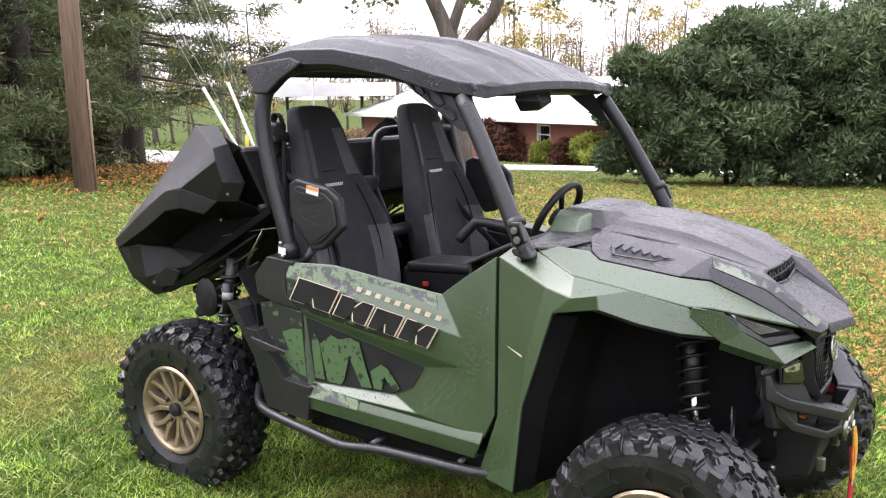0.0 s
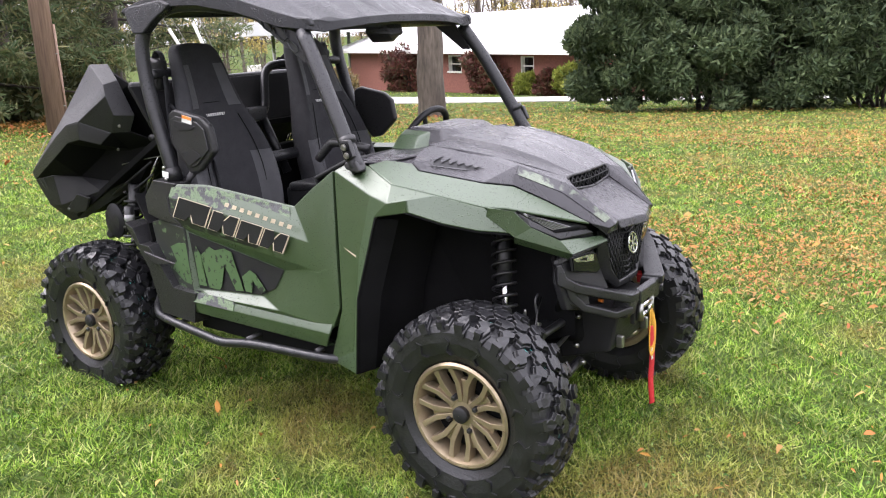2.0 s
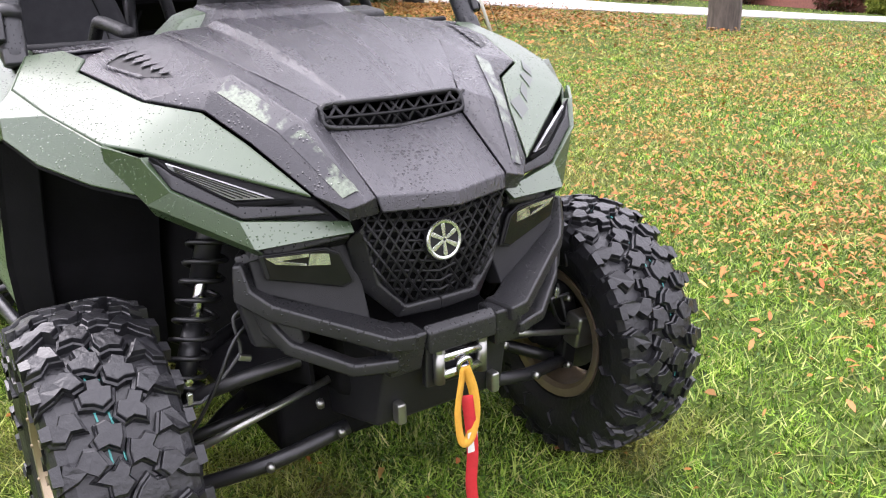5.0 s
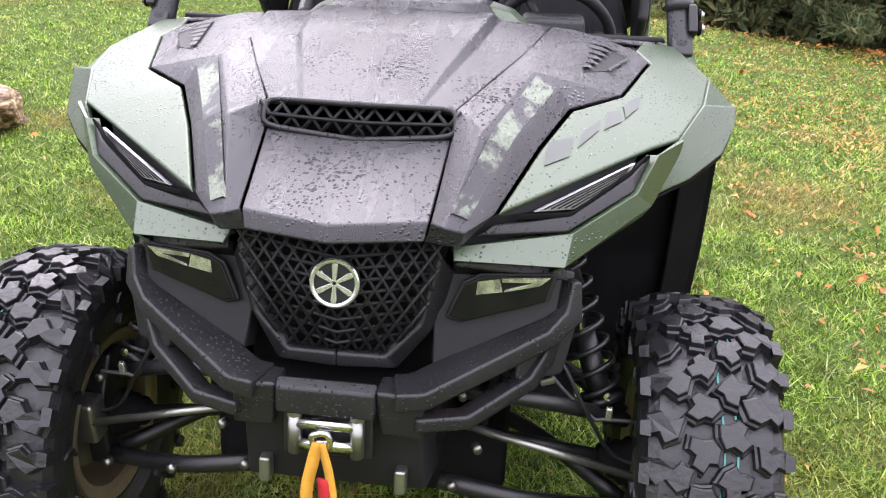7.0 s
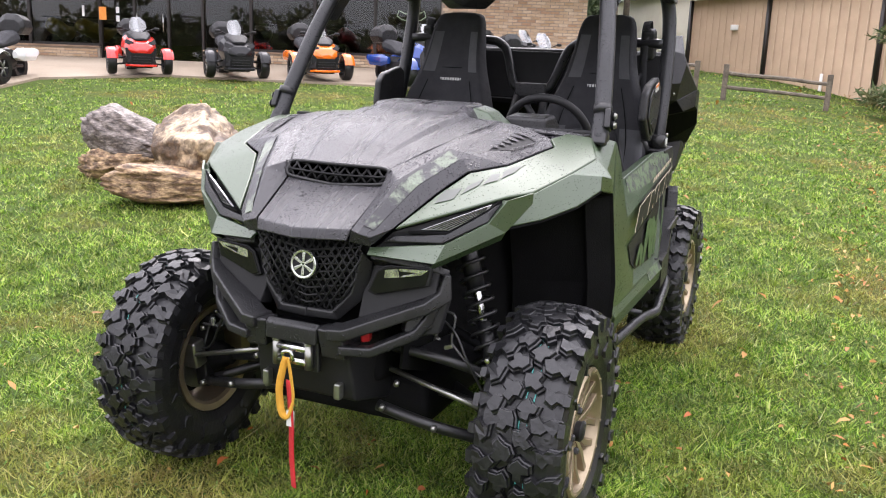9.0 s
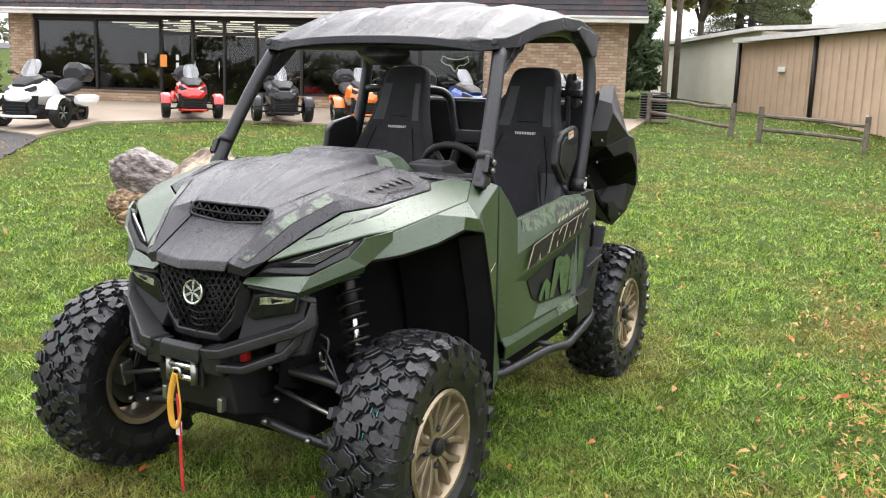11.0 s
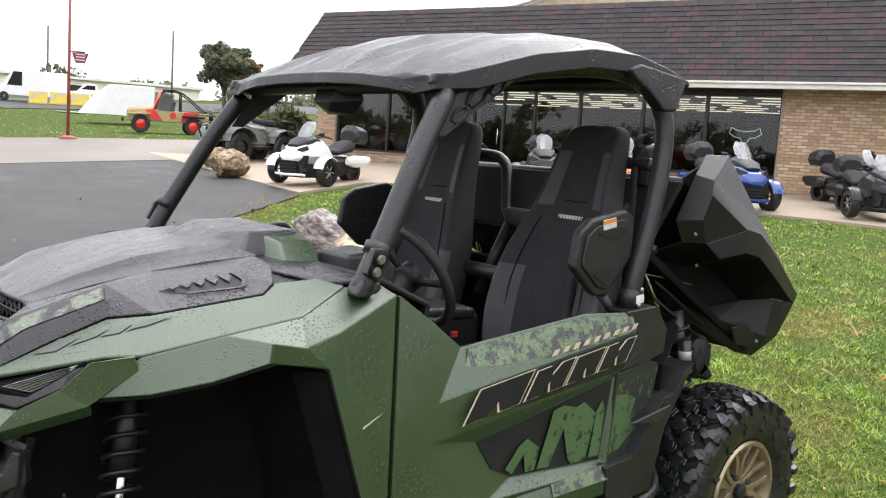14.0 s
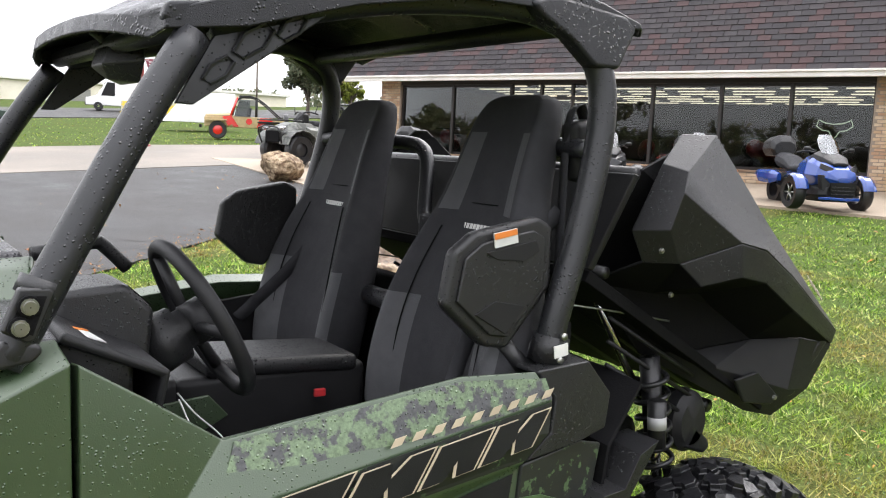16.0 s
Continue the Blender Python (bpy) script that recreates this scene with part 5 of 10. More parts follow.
# round badge with a plain star
_bq = pose(1.412, 0, 0.862, 0, -8, 0)
_bl = _bq @ pose(0, 0, 0, 0, 0, -90)
_bd = lathe("badge", [(0.001, 0), (0.044, 0), (0.044, 0.008), (0.001, 0.008)], BLACK_DRY, UTV, 36, _bl, "round black and silver badge", close=False)
lathe("badge_ring", [(0.0355, 0.0075), (0.0355, 0.012), (0.038, 0.0135), (0.041, 0.0135), (0.0435, 0.011), (0.0435, 0.0075), (0.0355, 0.0075)], SILVER, _bd, 40, _bl, close=False)
for _i in range(6):
    _a = radians(90 + 60 * _i)
    _u, _n = Vector((0, math.cos(_a), math.sin(_a))), Vector((0, -math.sin(_a), math.cos(_a)))
    _p = [_u * 0.003 + _n * 0.003, _u * 0.03 + _n * 0.0055, _u * 0.035 + _n * 0.004, _u * 0.035 - _n * 0.004, _u * 0.03 - _n * 0.0055, _u * 0.003 - _n * 0.003]
    plate("badge_ray", [tuple(_bq @ (q + Vector((0.0082, 0, 0)))) for q in _p], 0, 0.004, SILVER, _bd, 1, 0.001)


def chin(s):
    v = [(1.392, 0.178, 0.918), (1.40, 0.15, 0.79), (1.408, 0.09, 0.728), (1.408, 0, 0.728), (1.36, 0.2, 0.88), (1.345, 0.176, 0.775), (1.40, 0.108, 0.702), (1.41, 0, 0.7), (1.44, 0.1, 0.715), (1.44, 0.0, 0.712)]
    shell("grille_surround", v, [(0, 4, 5, 1), (1, 5, 6, 2), (2, 6, 7, 3)], BLACK, UTV, s, 0.03, 0.006, "black grille surround")


both(chin)


def bumper(s):
    b = bar("bumper_arm", [(1.297, 0.405, 0.862), (1.302, 0.398, 0.80), (1.335, 0.355, 0.768), (1.452, 0.155, 0.69), (1.46, 0.115, 0.687)], (0.036, 0.056, 0.074, 0.084, 0.084), (0.02, 0.045, 0.036, 0.034, 0.036), BLACK, UTV, s, 0.006,
            "wet black angular bumper arm")
    bar("bumper_loop", [(1.325, 0.372, 0.775), (1.335, 0.362, 0.73), (1.366, 0.338, 0.69), (1.442, 0.236, 0.642), (1.472, 0.15, 0.642)], (0.045, 0.042, 0.04, 0.04, 0.04), (0.036, 0.034, 0.03, 0.028, 0.028), BLACK, b, s, 0.006, "black lower bumper loop")
    solid("bumper_end_plate", [(1.300, 0.415, 0.868), (1.325, 0.398, 0.715), (1.372, 0.338, 0.672), (1.388, 0.318, 0.70), (1.378, 0.32, 0.752), (1.322, 0.39, 0.80),
                               (1.27, 0.40, 0.86), (1.29, 0.385, 0.715), (1.335, 0.31, 0.672), (1.352, 0.285, 0.69), (1.34, 0.295, 0.752), (1.29, 0.37, 0.80)],
          [(0, 1, 2, 3, 4, 5), (11, 10, 9, 8, 7, 6)] + [(i, (i + 1) % 6, 6 + (i + 1) % 6, 6 + i) for i in range(6)], BLACK, b, s, 0.006)
    prism("bumper_corner", [(1.315, 0.41, 0.85), (1.34, 0.345, 0.752), (1.352, 0.305, 0.735), (1.352, 0.305, 0.665), (1.335, 0.40, 0.69), (1.315, 0.42, 0.79)], (-0.03, 0, 0), BLACK_DRY, b, s, 0.006)
    prism("bumper_cheek", [(1.487, 0.165, 0.695), (1.49, 0.085, 0.70), (1.475, 0.095, 0.61), (1.468, 0.17, 0.605)], (-0.07, 0, 0), BLACK, b, s, 0.008)
    rod("bumper_stay", (1.31, 0.385, 0.77), (1.22, 0.25, 0.62), 0.014, BLACK_DRY, b, s=s)


both(bumper)
prism("bumper_centre", [(1.468, -0.088, 0.708), (1.468, 0.088, 0.708), (1.492, 0.086, 0.695), (1.492, -0.086, 0.695)], (0, 0, -0.05), BLACK, UTV, 1, 0.006, "wet black bumper centre plate")
solid("winch_mount", [(1.44, -0.16, 0.64), (1.44, 0.16, 0.64), (1.40, 0.17, 0.46), (1.40, -0.17, 0.46), (1.22, -0.2, 0.66), (1.22, 0.2, 0.66), (1.18, 0.18, 0.40), (1.18, -0.18, 0.40)],
      [(0, 1, 2, 3), (4, 7, 6, 5), (0, 4, 5, 1), (3, 2, 6, 7), (0, 3, 7, 4), (1, 5, 6, 2)], BLACK_DRY, UTV, 1, 0.01, "black winch mount and skid nose")
_fl = box("fairlead", (1.455, 0, 0.605), (0.02, 0.16, 0.10), STEEL_BLK, UTV, bevel=0.004, label="winch roller fairlead")
for _y in (-0.055, 0.055):
    rod("roller", (1.478, _y, 0.567), (1.478, _y, 0.638), 0.0125, ZINC, _fl, 14)
    lathe("roller_bolt", [(0.001, 0), (0.013, 0), (0.013, 0.012), (0.007, 0.018), (0.001, 0.018)], ZINC, _fl, 6, pose(1.478, _y, 0.638, 90), close=False)
for _z in (0.585, 0.625):
    rod("roller", (1.478, -0.05, _z), (1.478, 0.05, _z), 0.0115, CHROME, _fl, 14)
_bm = bmesh.new()
sweep_bm(_bm, curve_pts([(1.495, -0.012, 0.585), (1.5, -0.02, 0.612), (1.498, 0.004, 0.618), (1.497, 0.012, 0.6), (1.495, 0.0, 0.585)], 5), 0.006, 8)
finish("winch_hook", _bm, CHROME, _fl, "bright steel hook", smooth=True)
tube("yellow_strap", [(1.5, -0.004, 0.60), (1.506, 0.012, 0.545), (1.506, 0.018, 0.48), (1.506, 0.002, 0.425), (1.506, -0.02, 0.43), (1.506, -0.028, 0.50), (1.504, -0.018, 0.56), (1.5, -0.008, 0.6)], 0.003, YELLOW, UTV, 6, 5, flat=4.2, up=(1, -0.7, 0),
           label="yellow webbing loop")
_rs = tube("red_strap", [(1.5, 0.0, 0.53), (1.503, 0.008, 0.45), (1.503, 0.012, 0.38), (1.5, 0.01, 0.30), (1.503, 0.018, 0.22), (1.503, 0.02, 0.195)], 0.003, RED, UTV, 6, 5, flat=5.0, up=(1, -0.5, 0), label="red warning streamer")
box("strap_label", (1.5065, 0.0105, 0.415), (0.002, 0.026, 0.05), WHITE_PRINT, UTV, bevel=0)
for _y in (-0.125, 0.125):
    box("tow_hook", (1.425, _y, 0.495), (0.03, 0.022, 0.05), ZINC, UTV, bevel=0.006, label="steel tow point")
prism("red_cap", [(1.4, 0.181, 0.684), (1.395, 0.209, 0.693), (1.395, 0.21, 0.652), (1.4, 0.182, 0.646)], (-0.03, -0.008, 0), mat("red_plastic", (0.45, 0.012, 0.015), 0.4), UTV, 1, 0.004, "red plastic switch cap")
lathe("amber_cap", [(0.001, -0.012), (0.007, -0.012), (0.007, 0.006), (0.001, 0.006)], ORANGE, UTV, 14, pose(1.375, -0.19, 0.672, 0, 0, -100), close=False)


# suspension
HOSE = mat("grey_rubber_hose", (0.07, 0.07, 0.072), 0.45)


def coil(name, a, b, r, turns, wire, material, parent, s=1):
    a, b = Vector((a[0], a[1] * s, a[2])), Vector((b[0], b[1] * s, b[2]))
    t = (b - a).normalized()
    u = t.orthogonal().normalized()
    w = t.cross(u)
    n = int(turns * 14)
    bm = bmesh.new()
    sweep_bm(bm, [a + (b - a) * (i / n) + (u * math.cos(2 * math.pi * i / 14) + w * math.sin(2 * math.pi * i / 14)) * r for i in range(n + 1)], wire, 6)
    return finish(name, bm, material, parent, smooth=True)


def front_susp(s):
    a, b = Vector((1.03, 0.325, 1.0)), Vector((1.135, 0.508, 0.52))
    sh = rod("shock", tuple(a), tuple(b), 0.014, CHROME, UTV, s=s, label="front coil-over shock")
    rod("shock_body", tuple(a), tuple(a.lerp(b, 0.5)), 0.029, STEEL_BLK, sh, s=s)
    rod("shock_boot", tuple(a.lerp(b, 0.68)), tuple(b), 0.024, STEEL_BLK, sh, s=s)
    coil("spring", a.lerp(b, 0.12), a.lerp(b, 0.93), 0.044, 10, 0.0062, STEEL_BLK, sh, s)
    for t in (0.1, 0.93):
        rod("spring_seat", tuple(a.lerp(b, t)), tuple(a.lerp(b, t + 0.025)), 0.047, STEEL_BLK, sh, 18, s=s)
    tube("lower_arm", [(1.28, 0.18, 0.41), (1.26, 0.36, 0.37), (1.16, 0.56, 0.31)], 0.018, STEEL_BLK, UTV, 10, 4, s=s, label="black lower control arm")
    tube("lower_arm", [(0.92, 0.2, 0.41), (1.0, 0.38, 0.37), (1.13, 0.56, 0.31)], 0.018, STEEL_BLK, UTV, 10, 4, s=s)
    tube("upper_arm", [(1.26, 0.22, 0.60), (1.22, 0.40, 0.57), (1.13, 0.55, 0.50)], 0.016, STEEL_BLK, UTV, 10, 4, s=s, label="black upper control arm")
    tube("upper_arm", [(0.96, 0.24, 0.60), (1.02, 0.40, 0.57), (1.1, 0.55, 0.50)], 0.016, STEEL_BLK, UTV, 10, 4, s=s)
    rod("axle_shaft", (1.1, 0.12, 0.44), (1.1, 0.62, 0.38), 0.014, STEEL_BLK, UTV, s=s)
    bm = bmesh.new()
    pts = [Vector((1.1, 0.50 + 0.012 * i, 0.394 - 0.0015 * i)) for i in range(8)]
    sweep_bm(bm, [(p.x, p.y * s, p.z) for p in pts], [0.022 + 0.005 * i + (0.006 if i % 2 else 0) for i in range(8)], 14)
    finish("axle_boot", bm, LINER, UTV, smooth=True)
    rod("tie_rod", (1.24, 0.2, 0.52), (1.22, 0.58, 0.42), 0.009, ZINC, UTV, 8, s=s, label="steering tie rod")
    prism("upright", [(1.06, 0.57, 0.28), (1.16, 0.57, 0.28), (1.17, 0.58, 0.42), (1.13, 0.57, 0.54), (1.07, 0.57, 0.54), (1.04, 0.58, 0.40)], (0, 0.05, 0), STEEL_BLK, UTV, s, 0.008)
    tube("brake_hose", [(1.19, 0.355, 0.72), (1.2, 0.395, 0.705), (1.2, 0.386, 0.635), (1.2, 0.398, 0.609), (1.2, 0.473, 0.538), (1.2, 0.50, 0.535), (1.19, 0.56, 0.53)], 0.004, HOSE, UTV, 6, 5, s=s, label="grey brake hose")
    box("hose_clamp", (1.2, 0.507, 0.548), (0.012, 0.014, 0.03), SILVER, UTV, (0, 10, 0), 0.003, "bright bent hose clamp", s=s)
    box("hose_bracket", (1.205, 0.38, 0.61), (0.012, 0.03, 0.014), ZINC, UTV, (20, 0, 0), 0.003, s=s)
    lathe("arm_bolt", [(0.001, 0), (0.009, 0), (0.009, 0.01), (0.001, 0.012)], CHROME, UTV, 6, pose(1.185, 0.502 * s, 0.582, 0, 0, -90), close=False)
    box("brake_caliper", (1.2, 0.6, 0.42), (0.06, 0.07, 0.1), ZINC, UTV, (0, 10, 0), 0.01, s=s)
    ln = rod("sway_link", (1.093, 0.27, 0.645), (1.095, 0.292, 0.585), 0.007, ZINC, UTV, 8, s=s, label="bright sway bar link")
    rod("link_eye", (1.086, 0.262, 0.645), (1.10, 0.278, 0.645), 0.013, CHROME, ln, 14, s=s)
    rod("link_foot", (1.088, 0.285, 0.585), (1.102, 0.299, 0.585), 0.011, ZINC, ln, 10, s=s)
    tube("sway_bar", [(1.093, 0.262, 0.648), (1.11, 0.2, 0.66), (1.12, 0.1, 0.66), (1.12, 0.0, 0.66)], 0.012, STEEL_BLK, UTV, 8, 4, s=s)
    for x, y, z in ((1.28, 0.215, 0.605), (1.295, 0.205, 0.415), (0.965, 0.25, 0.605), (1.272, 0.37, 0.372), (1.19, 0.555, 0.315), (1.17, 0.565, 0.51), (1.29, 0.25, 0.50)):
        rod("pivot_bolt", (x, y, z), (x + 0.018, y + 0.006, z), 0.0095, ZINC, UTV, 8, s=s)
    tube("brake_line", [(1.19, 0.33, 0.70), (1.21, 0.40, 0.66), (1.22, 0.46, 0.56), (1.2, 0.52, 0.46), (1.19, 0.585, 0.43)], 0.0045, STEEL_BLK, UTV, 6, 5, s=s)
    solid("arm_gusset", [(1.25, 0.285, 0.6), (1.2, 0.44, 0.562), (1.04, 0.44, 0.55), (1.0, 0.30, 0.585), (1.22, 0.32, 0.57), (1.2, 0.44, 0.535), (1.06, 0.44, 0.535), (1.02, 0.32, 0.57)],
          [(0, 1, 2, 3), (7, 6, 5, 4), (0, 4, 5, 1), (1, 5, 6, 2), (2, 6, 7, 3), (3, 7, 4, 0)], STEEL_BLK, UTV, s, 0.003)


both(front_susp)


def rear_susp(s):
    a, b = Vector((-0.955, 0.50, 1.03)), Vector((-1.02, 0.54, 0.48))
    sh = rod("shock", tuple(a), tuple(b), 0.014, CHROME, UTV, s=s, label="rear coil-over shock")
    rod("shock_body", tuple(a), tuple(a.lerp(b, 0.45)), 0.028, STEEL_BLK, sh, s=s)
    coil("spring", a.lerp(b, 0.08), a.lerp(b, 0.95), 0.043, 11, 0.0075, STEEL_BLK, sh, s)
    rod("shock_reservoir", (-0.905, 0.59, 0.82), (-0.90, 0.585, 0.94), 0.024, STEEL_BLK, sh, 14, s=s)
    rod("reservoir_label", (-0.9030, 0.5885, 0.868), (-0.9015, 0.5865, 0.9), 0.0243, mat("grey_sticker", (0.3, 0.3, 0.3), 0.5), sh, 14, s=s)
    tube("trailing_arm", [(-0.55, 0.42, 0.42), (-0.8, 0.5, 0.42), (-1.08, 0.52, 0.38)], 0.03, STEEL_BLK, UTV, 10, 4, s=s, label="black rear suspension arm")
    rod("rear_arm", (-1.12, 0.15, 0.42), (-1.12, 0.55, 0.34), 0.018, STEEL_BLK, UTV, s=s)
    rod("axle_shaft", (-1.1, 0.12, 0.44), (-1.1, 0.6, 0.38), 0.016, STEEL_BLK, UTV, s=s)
    d = lathe("brake_shield", [(0.001, 0.03), (0.055, 0.03), (0.075, 0.012), (0.078, -0.02), (0.06, -0.035), (0.001, -0.035)], BLACK_DRY, UTV, 24, pose(-1.12, 0.50 * s, 0.835) @ Matrix.Diagonal((0.9, 1, 1.15, 1)), "black moulded shield behind the shock", close=False)
    prism("shield_tab", [(-1.13, 0.48, 0.83), (-1.19, 0.48, 0.78), (-1.205, 0.48, 0.755), (-1.18, 0.48, 0.735), (-1.09, 0.48, 0.765)], (0, 0.05, 0), BLACK_DRY, d, s, 0.012)


both(rear_susp)
box("underbody", (0.05, 0, 0.40), (2.3, 0.62, 0.16), LINER, UTV, bevel=0.03, label="black chassis and skid plate")
box("drivetrain", (-0.85, 0, 0.60), (0.7, 0.56, 0.36), LINER, UTV, bevel=0.05)
box("front_core", (1.05, 0, 0.75), (0.5, 0.40, 0.55), LINER, UTV, bevel=0.04)
box("firewall", (0.55, 0, 0.83), (0.06, 1.2, 0.72), LINER, UTV, bevel=0.01)
rod("exhaust_tip", (-1.15, -0.12, 0.62), (-1.42, -0.16, 0.64), 0.045, STEEL_BLK, UTV, 16)


# cage and roof
def cage(s):
    a = tube("front_pillar", [(0.60, 0.648, 1.2), (0.585, 0.645, 1.228), (0.53, 0.636, 1.33), (0.40, 0.60, 1.56), (0.30, 0.568, 1.715)], [0.026] * 3 + [0.03] * 14, TUBE, UTV, 16, 4, s=s, label="black front cage pillar")
    prism("pillar_boot", [(0.606, 0.672, 1.243), (0.63, 0.672, 1.205), (0.616, 0.676, 1.198), (0.562, 0.676, 1.208), (0.548, 0.672, 1.222), (0.556, 0.672, 1.236)], (0, -0.05, 0), STEEL_BLK, a, s, 0.007, "black rubber pillar boot")
    rod("pillar_collar", (0.556, 0.642, 1.30), (0.545, 0.639, 1.325), 0.0325, STEEL_BLK, a, 16, s=s)
    prism("pillar_bracket", [(0.608, 0.66, 1.258), (0.582, 0.655, 1.32), (0.54, 0.65, 1.318), (0.532, 0.65, 1.31), (0.56, 0.657, 1.242), (0.572, 0.658, 1.238)], (0, 0.022, 0), STEEL_BLK, a, s, 0.005, "black steel pillar bracket")
    prism("bracket_recess", [(0.596, 0.6822, 1.262), (0.577, 0.678, 1.309), (0.545, 0.6755, 1.306), (0.565, 0.68, 1.25)], (0, 0.0015, 0), LINER, a, s, 0, "sunk black plate")
    for t, x in ((1.264, 0.583), (1.294, 0.57)):
        y = 0.683 - (t - 1.264) * 0.09
        lathe("pillar_bolt", [(0.001, 0.0), (0.016, 0.0), (0.016, 0.007), (0.001, 0.007)], LINER, a, 16, pose(x, y * s, t, 0, 0, 0 if s > 0 else 180), close=False)
        lathe("pillar_bolt", [(0.001, 0.006), (0.0125, 0.006), (0.0125, 0.01), (0.0095, 0.01), (0.009, 0.015), (0.001, 0.015)], ZINC, a, 12, pose(x, y * s, t, 0, 0, 0 if s > 0 else 180), close=False)
    b = tube("rear_pillar", [(-0.452, 0.655, 1.10), (-0.468, 0.658, 1.20), (-0.535, 0.655, 1.42), (-0.578, 0.645, 1.62), (-0.57, 0.63, 1.74), (-0.505, 0.605, 1.815), (-0.35, 0.585, 1.848), (-0.05, 0.57, 1.82), (0.27, 0.555, 1.74)], 0.031, TUBE, UTV,
             16, 5, s=s, label="black rear cage hoop and roof rail")
    rod("pillar_clamp", (-0.452, 0.655, 1.105), (-0.462, 0.657, 1.16), 0.04, BLACK, b, 16, s=s, label="black clamp")
    box("clamp_label", (-0.455, 0.6965, 1.136), (0.038, 0.003, 0.026), WHITE_PRINT, b, (0, 8, 0), 0, "white printed label", s=s)
    for z in (1.115, 1.165):
        rod("clamp_bolt", (-0.452 - (z - 1.1) * 0.15, 0.69, z), (-0.452 - (z - 1.1) * 0.15, 0.70, z), 0.008, ZINC, b, 8, s=s)
    g = prism("gusset", [(0.255, 0.572, 1.735), (0.06, 0.588, 1.775), (0.10, 0.586, 1.745), (0.30, 0.575, 1.60), (0.335, 0.59, 1.60)], (0, -0.012, 0), TUBE, UTV, s, 0.003, "black pressed gusset plate")
    for c, r in (((0.13, 1.745), 0.018), ((0.2, 1.715), 0.024), ((0.262, 1.66), 0.018)):
        bm = bmesh.new()
        sweep_bm(bm, [(c[0] + r * 1.5 * math.cos(t) , 0.588 * s, c[1] + r * math.sin(t) - r * 0.9 * math.cos(t)) for t in [2 * math.pi * i / 6 for i in range(6)]], 0.004, 5, True)
        finish("gusset_pressing", bm, TUBE, g)
    # seat belt and its reel
    rl = box("belt_reel", (-0.62, 0.55, 1.56), (0.09, 0.06, 0.14), BLACK_DRY, UTV, (0, 10, 0), 0.018, "black seat belt reel", s=s)
    tube("belt", [(-0.63, 0.545, 1.62), (-0.60, 0.545, 1.66), (-0.575, 0.54, 1.60), (-0.57, 0.545, 1.35), (-0.55, 0.555, 1.05)], 0.002, SEAT, UTV, 6, 5, s=s, flat=11, up=(1, 0, 0), label="black seat belt webbing")
    tube("belt", [(-0.57, 0.54, 1.42), (-0.43, 0.47, 1.22), (-0.27, 0.55, 1.02), (-0.24, 0.58, 0.98)], 0.002, SEAT, UTV, 6, 5, s=s, flat=11, up=(0, 1, 0.3), label="black seat belt webbing")
    # shoulder bolster
    o = [(-0.198, 1.347), (-0.25, 1.385), (-0.413, 1.416), (-0.455, 1.396), (-0.458, 1.267), (-0.346, 1.138), (-0.285, 1.148), (-0.179, 1.239)]
    bl = prism("shoulder_bolster", [(x, 0.615, z) for x, z in o], (0, 0.035, 0), BLACK, UTV, s, 0.012, "black moulded shoulder bolster")
    c = (-0.32, 1.28)
    prism("bolster_face", [(c[0] + (x - c[0]) * 0.8, 0.65, c[1] + (z - c[1]) * 0.8) for x, z in o], (0, 0.008, 0), BLACK, bl, s, 0.005)
    prism("bolster_recess", [(-0.27, 0.6585, 1.345), (-0.40, 0.6585, 1.368), (-0.41, 0.6585, 1.345), (-0.37, 0.6585, 1.325), (-0.30, 0.6585, 1.33)], (0, 0.003, 0), BLACK_DRY, bl, s, 0.001)
    prism("bolster_recess", [(-0.25, 0.6585, 1.22), (-0.33, 0.6585, 1.175), (-0.38, 0.6585, 1.23), (-0.30, 0.6585, 1.245)], (0, 0.003, 0), BLACK_DRY, bl, s, 0.001)
    wl = box("warning_label", (-0.318, 0.6605, 1.374), (0.06, 0.003, 0.03), WHITE_PRINT, bl, (0, 10.5, 0), 0.0, "orange and white warning label", s=s)
    box("label_head", (-0.316, 0.6625, 1.382), (0.058, 0.002, 0.012), ORANGE, wl, (0, 10.5, 0), 0.0, s=s)
    rod("bolster_arm", (-0.36, 0.60, 1.15), (-0.44, 0.63, 1.06), 0.02, STEEL_BLK, bl, s=s)


both(cage)
rod("roof_cross_tube", (0.29, -0.565, 1.738), (0.29, 0.565, 1.738), 0.022, TUBE, UTV, 14)
rod("roof_cross_tube", (-0.5, -0.605, 1.822), (-0.5, 0.605, 1.822), 0.024, TUBE, UTV, 14)
rod("hip_cross_tube", (-0.46, -0.64, 1.12), (-0.46, 0.64, 1.12), 0.028, TUBE, UTV, 14)
for _s in (-1, 1):
    tube("headrest_bar", [(-0.56, 0.63, 1.56), (-0.60, 0.5, 1.565), (-0.64, 0.25, 1.56), (-0.66, 0.19, 1.545), (-0.655, 0.15, 1.50), (-0.62, 0.10, 1.36), (-0.61, 0.06, 1.33), (-0.61, 0.0, 1.325)], 0.022, TUBE, UTV, 12, 4, s=_s,
         label="black hoop bar behind the seats")
    rod("seat_brace", (-0.62, 0.06, 1.33), (-0.50, 0.10, 1.02), 0.024, TUBE, UTV, 12, s=_s)
box("bar_bracket", (-0.615, 0, 1.325), (0.06, 0.16, 0.07), TUBE, UTV, bevel=0.01)

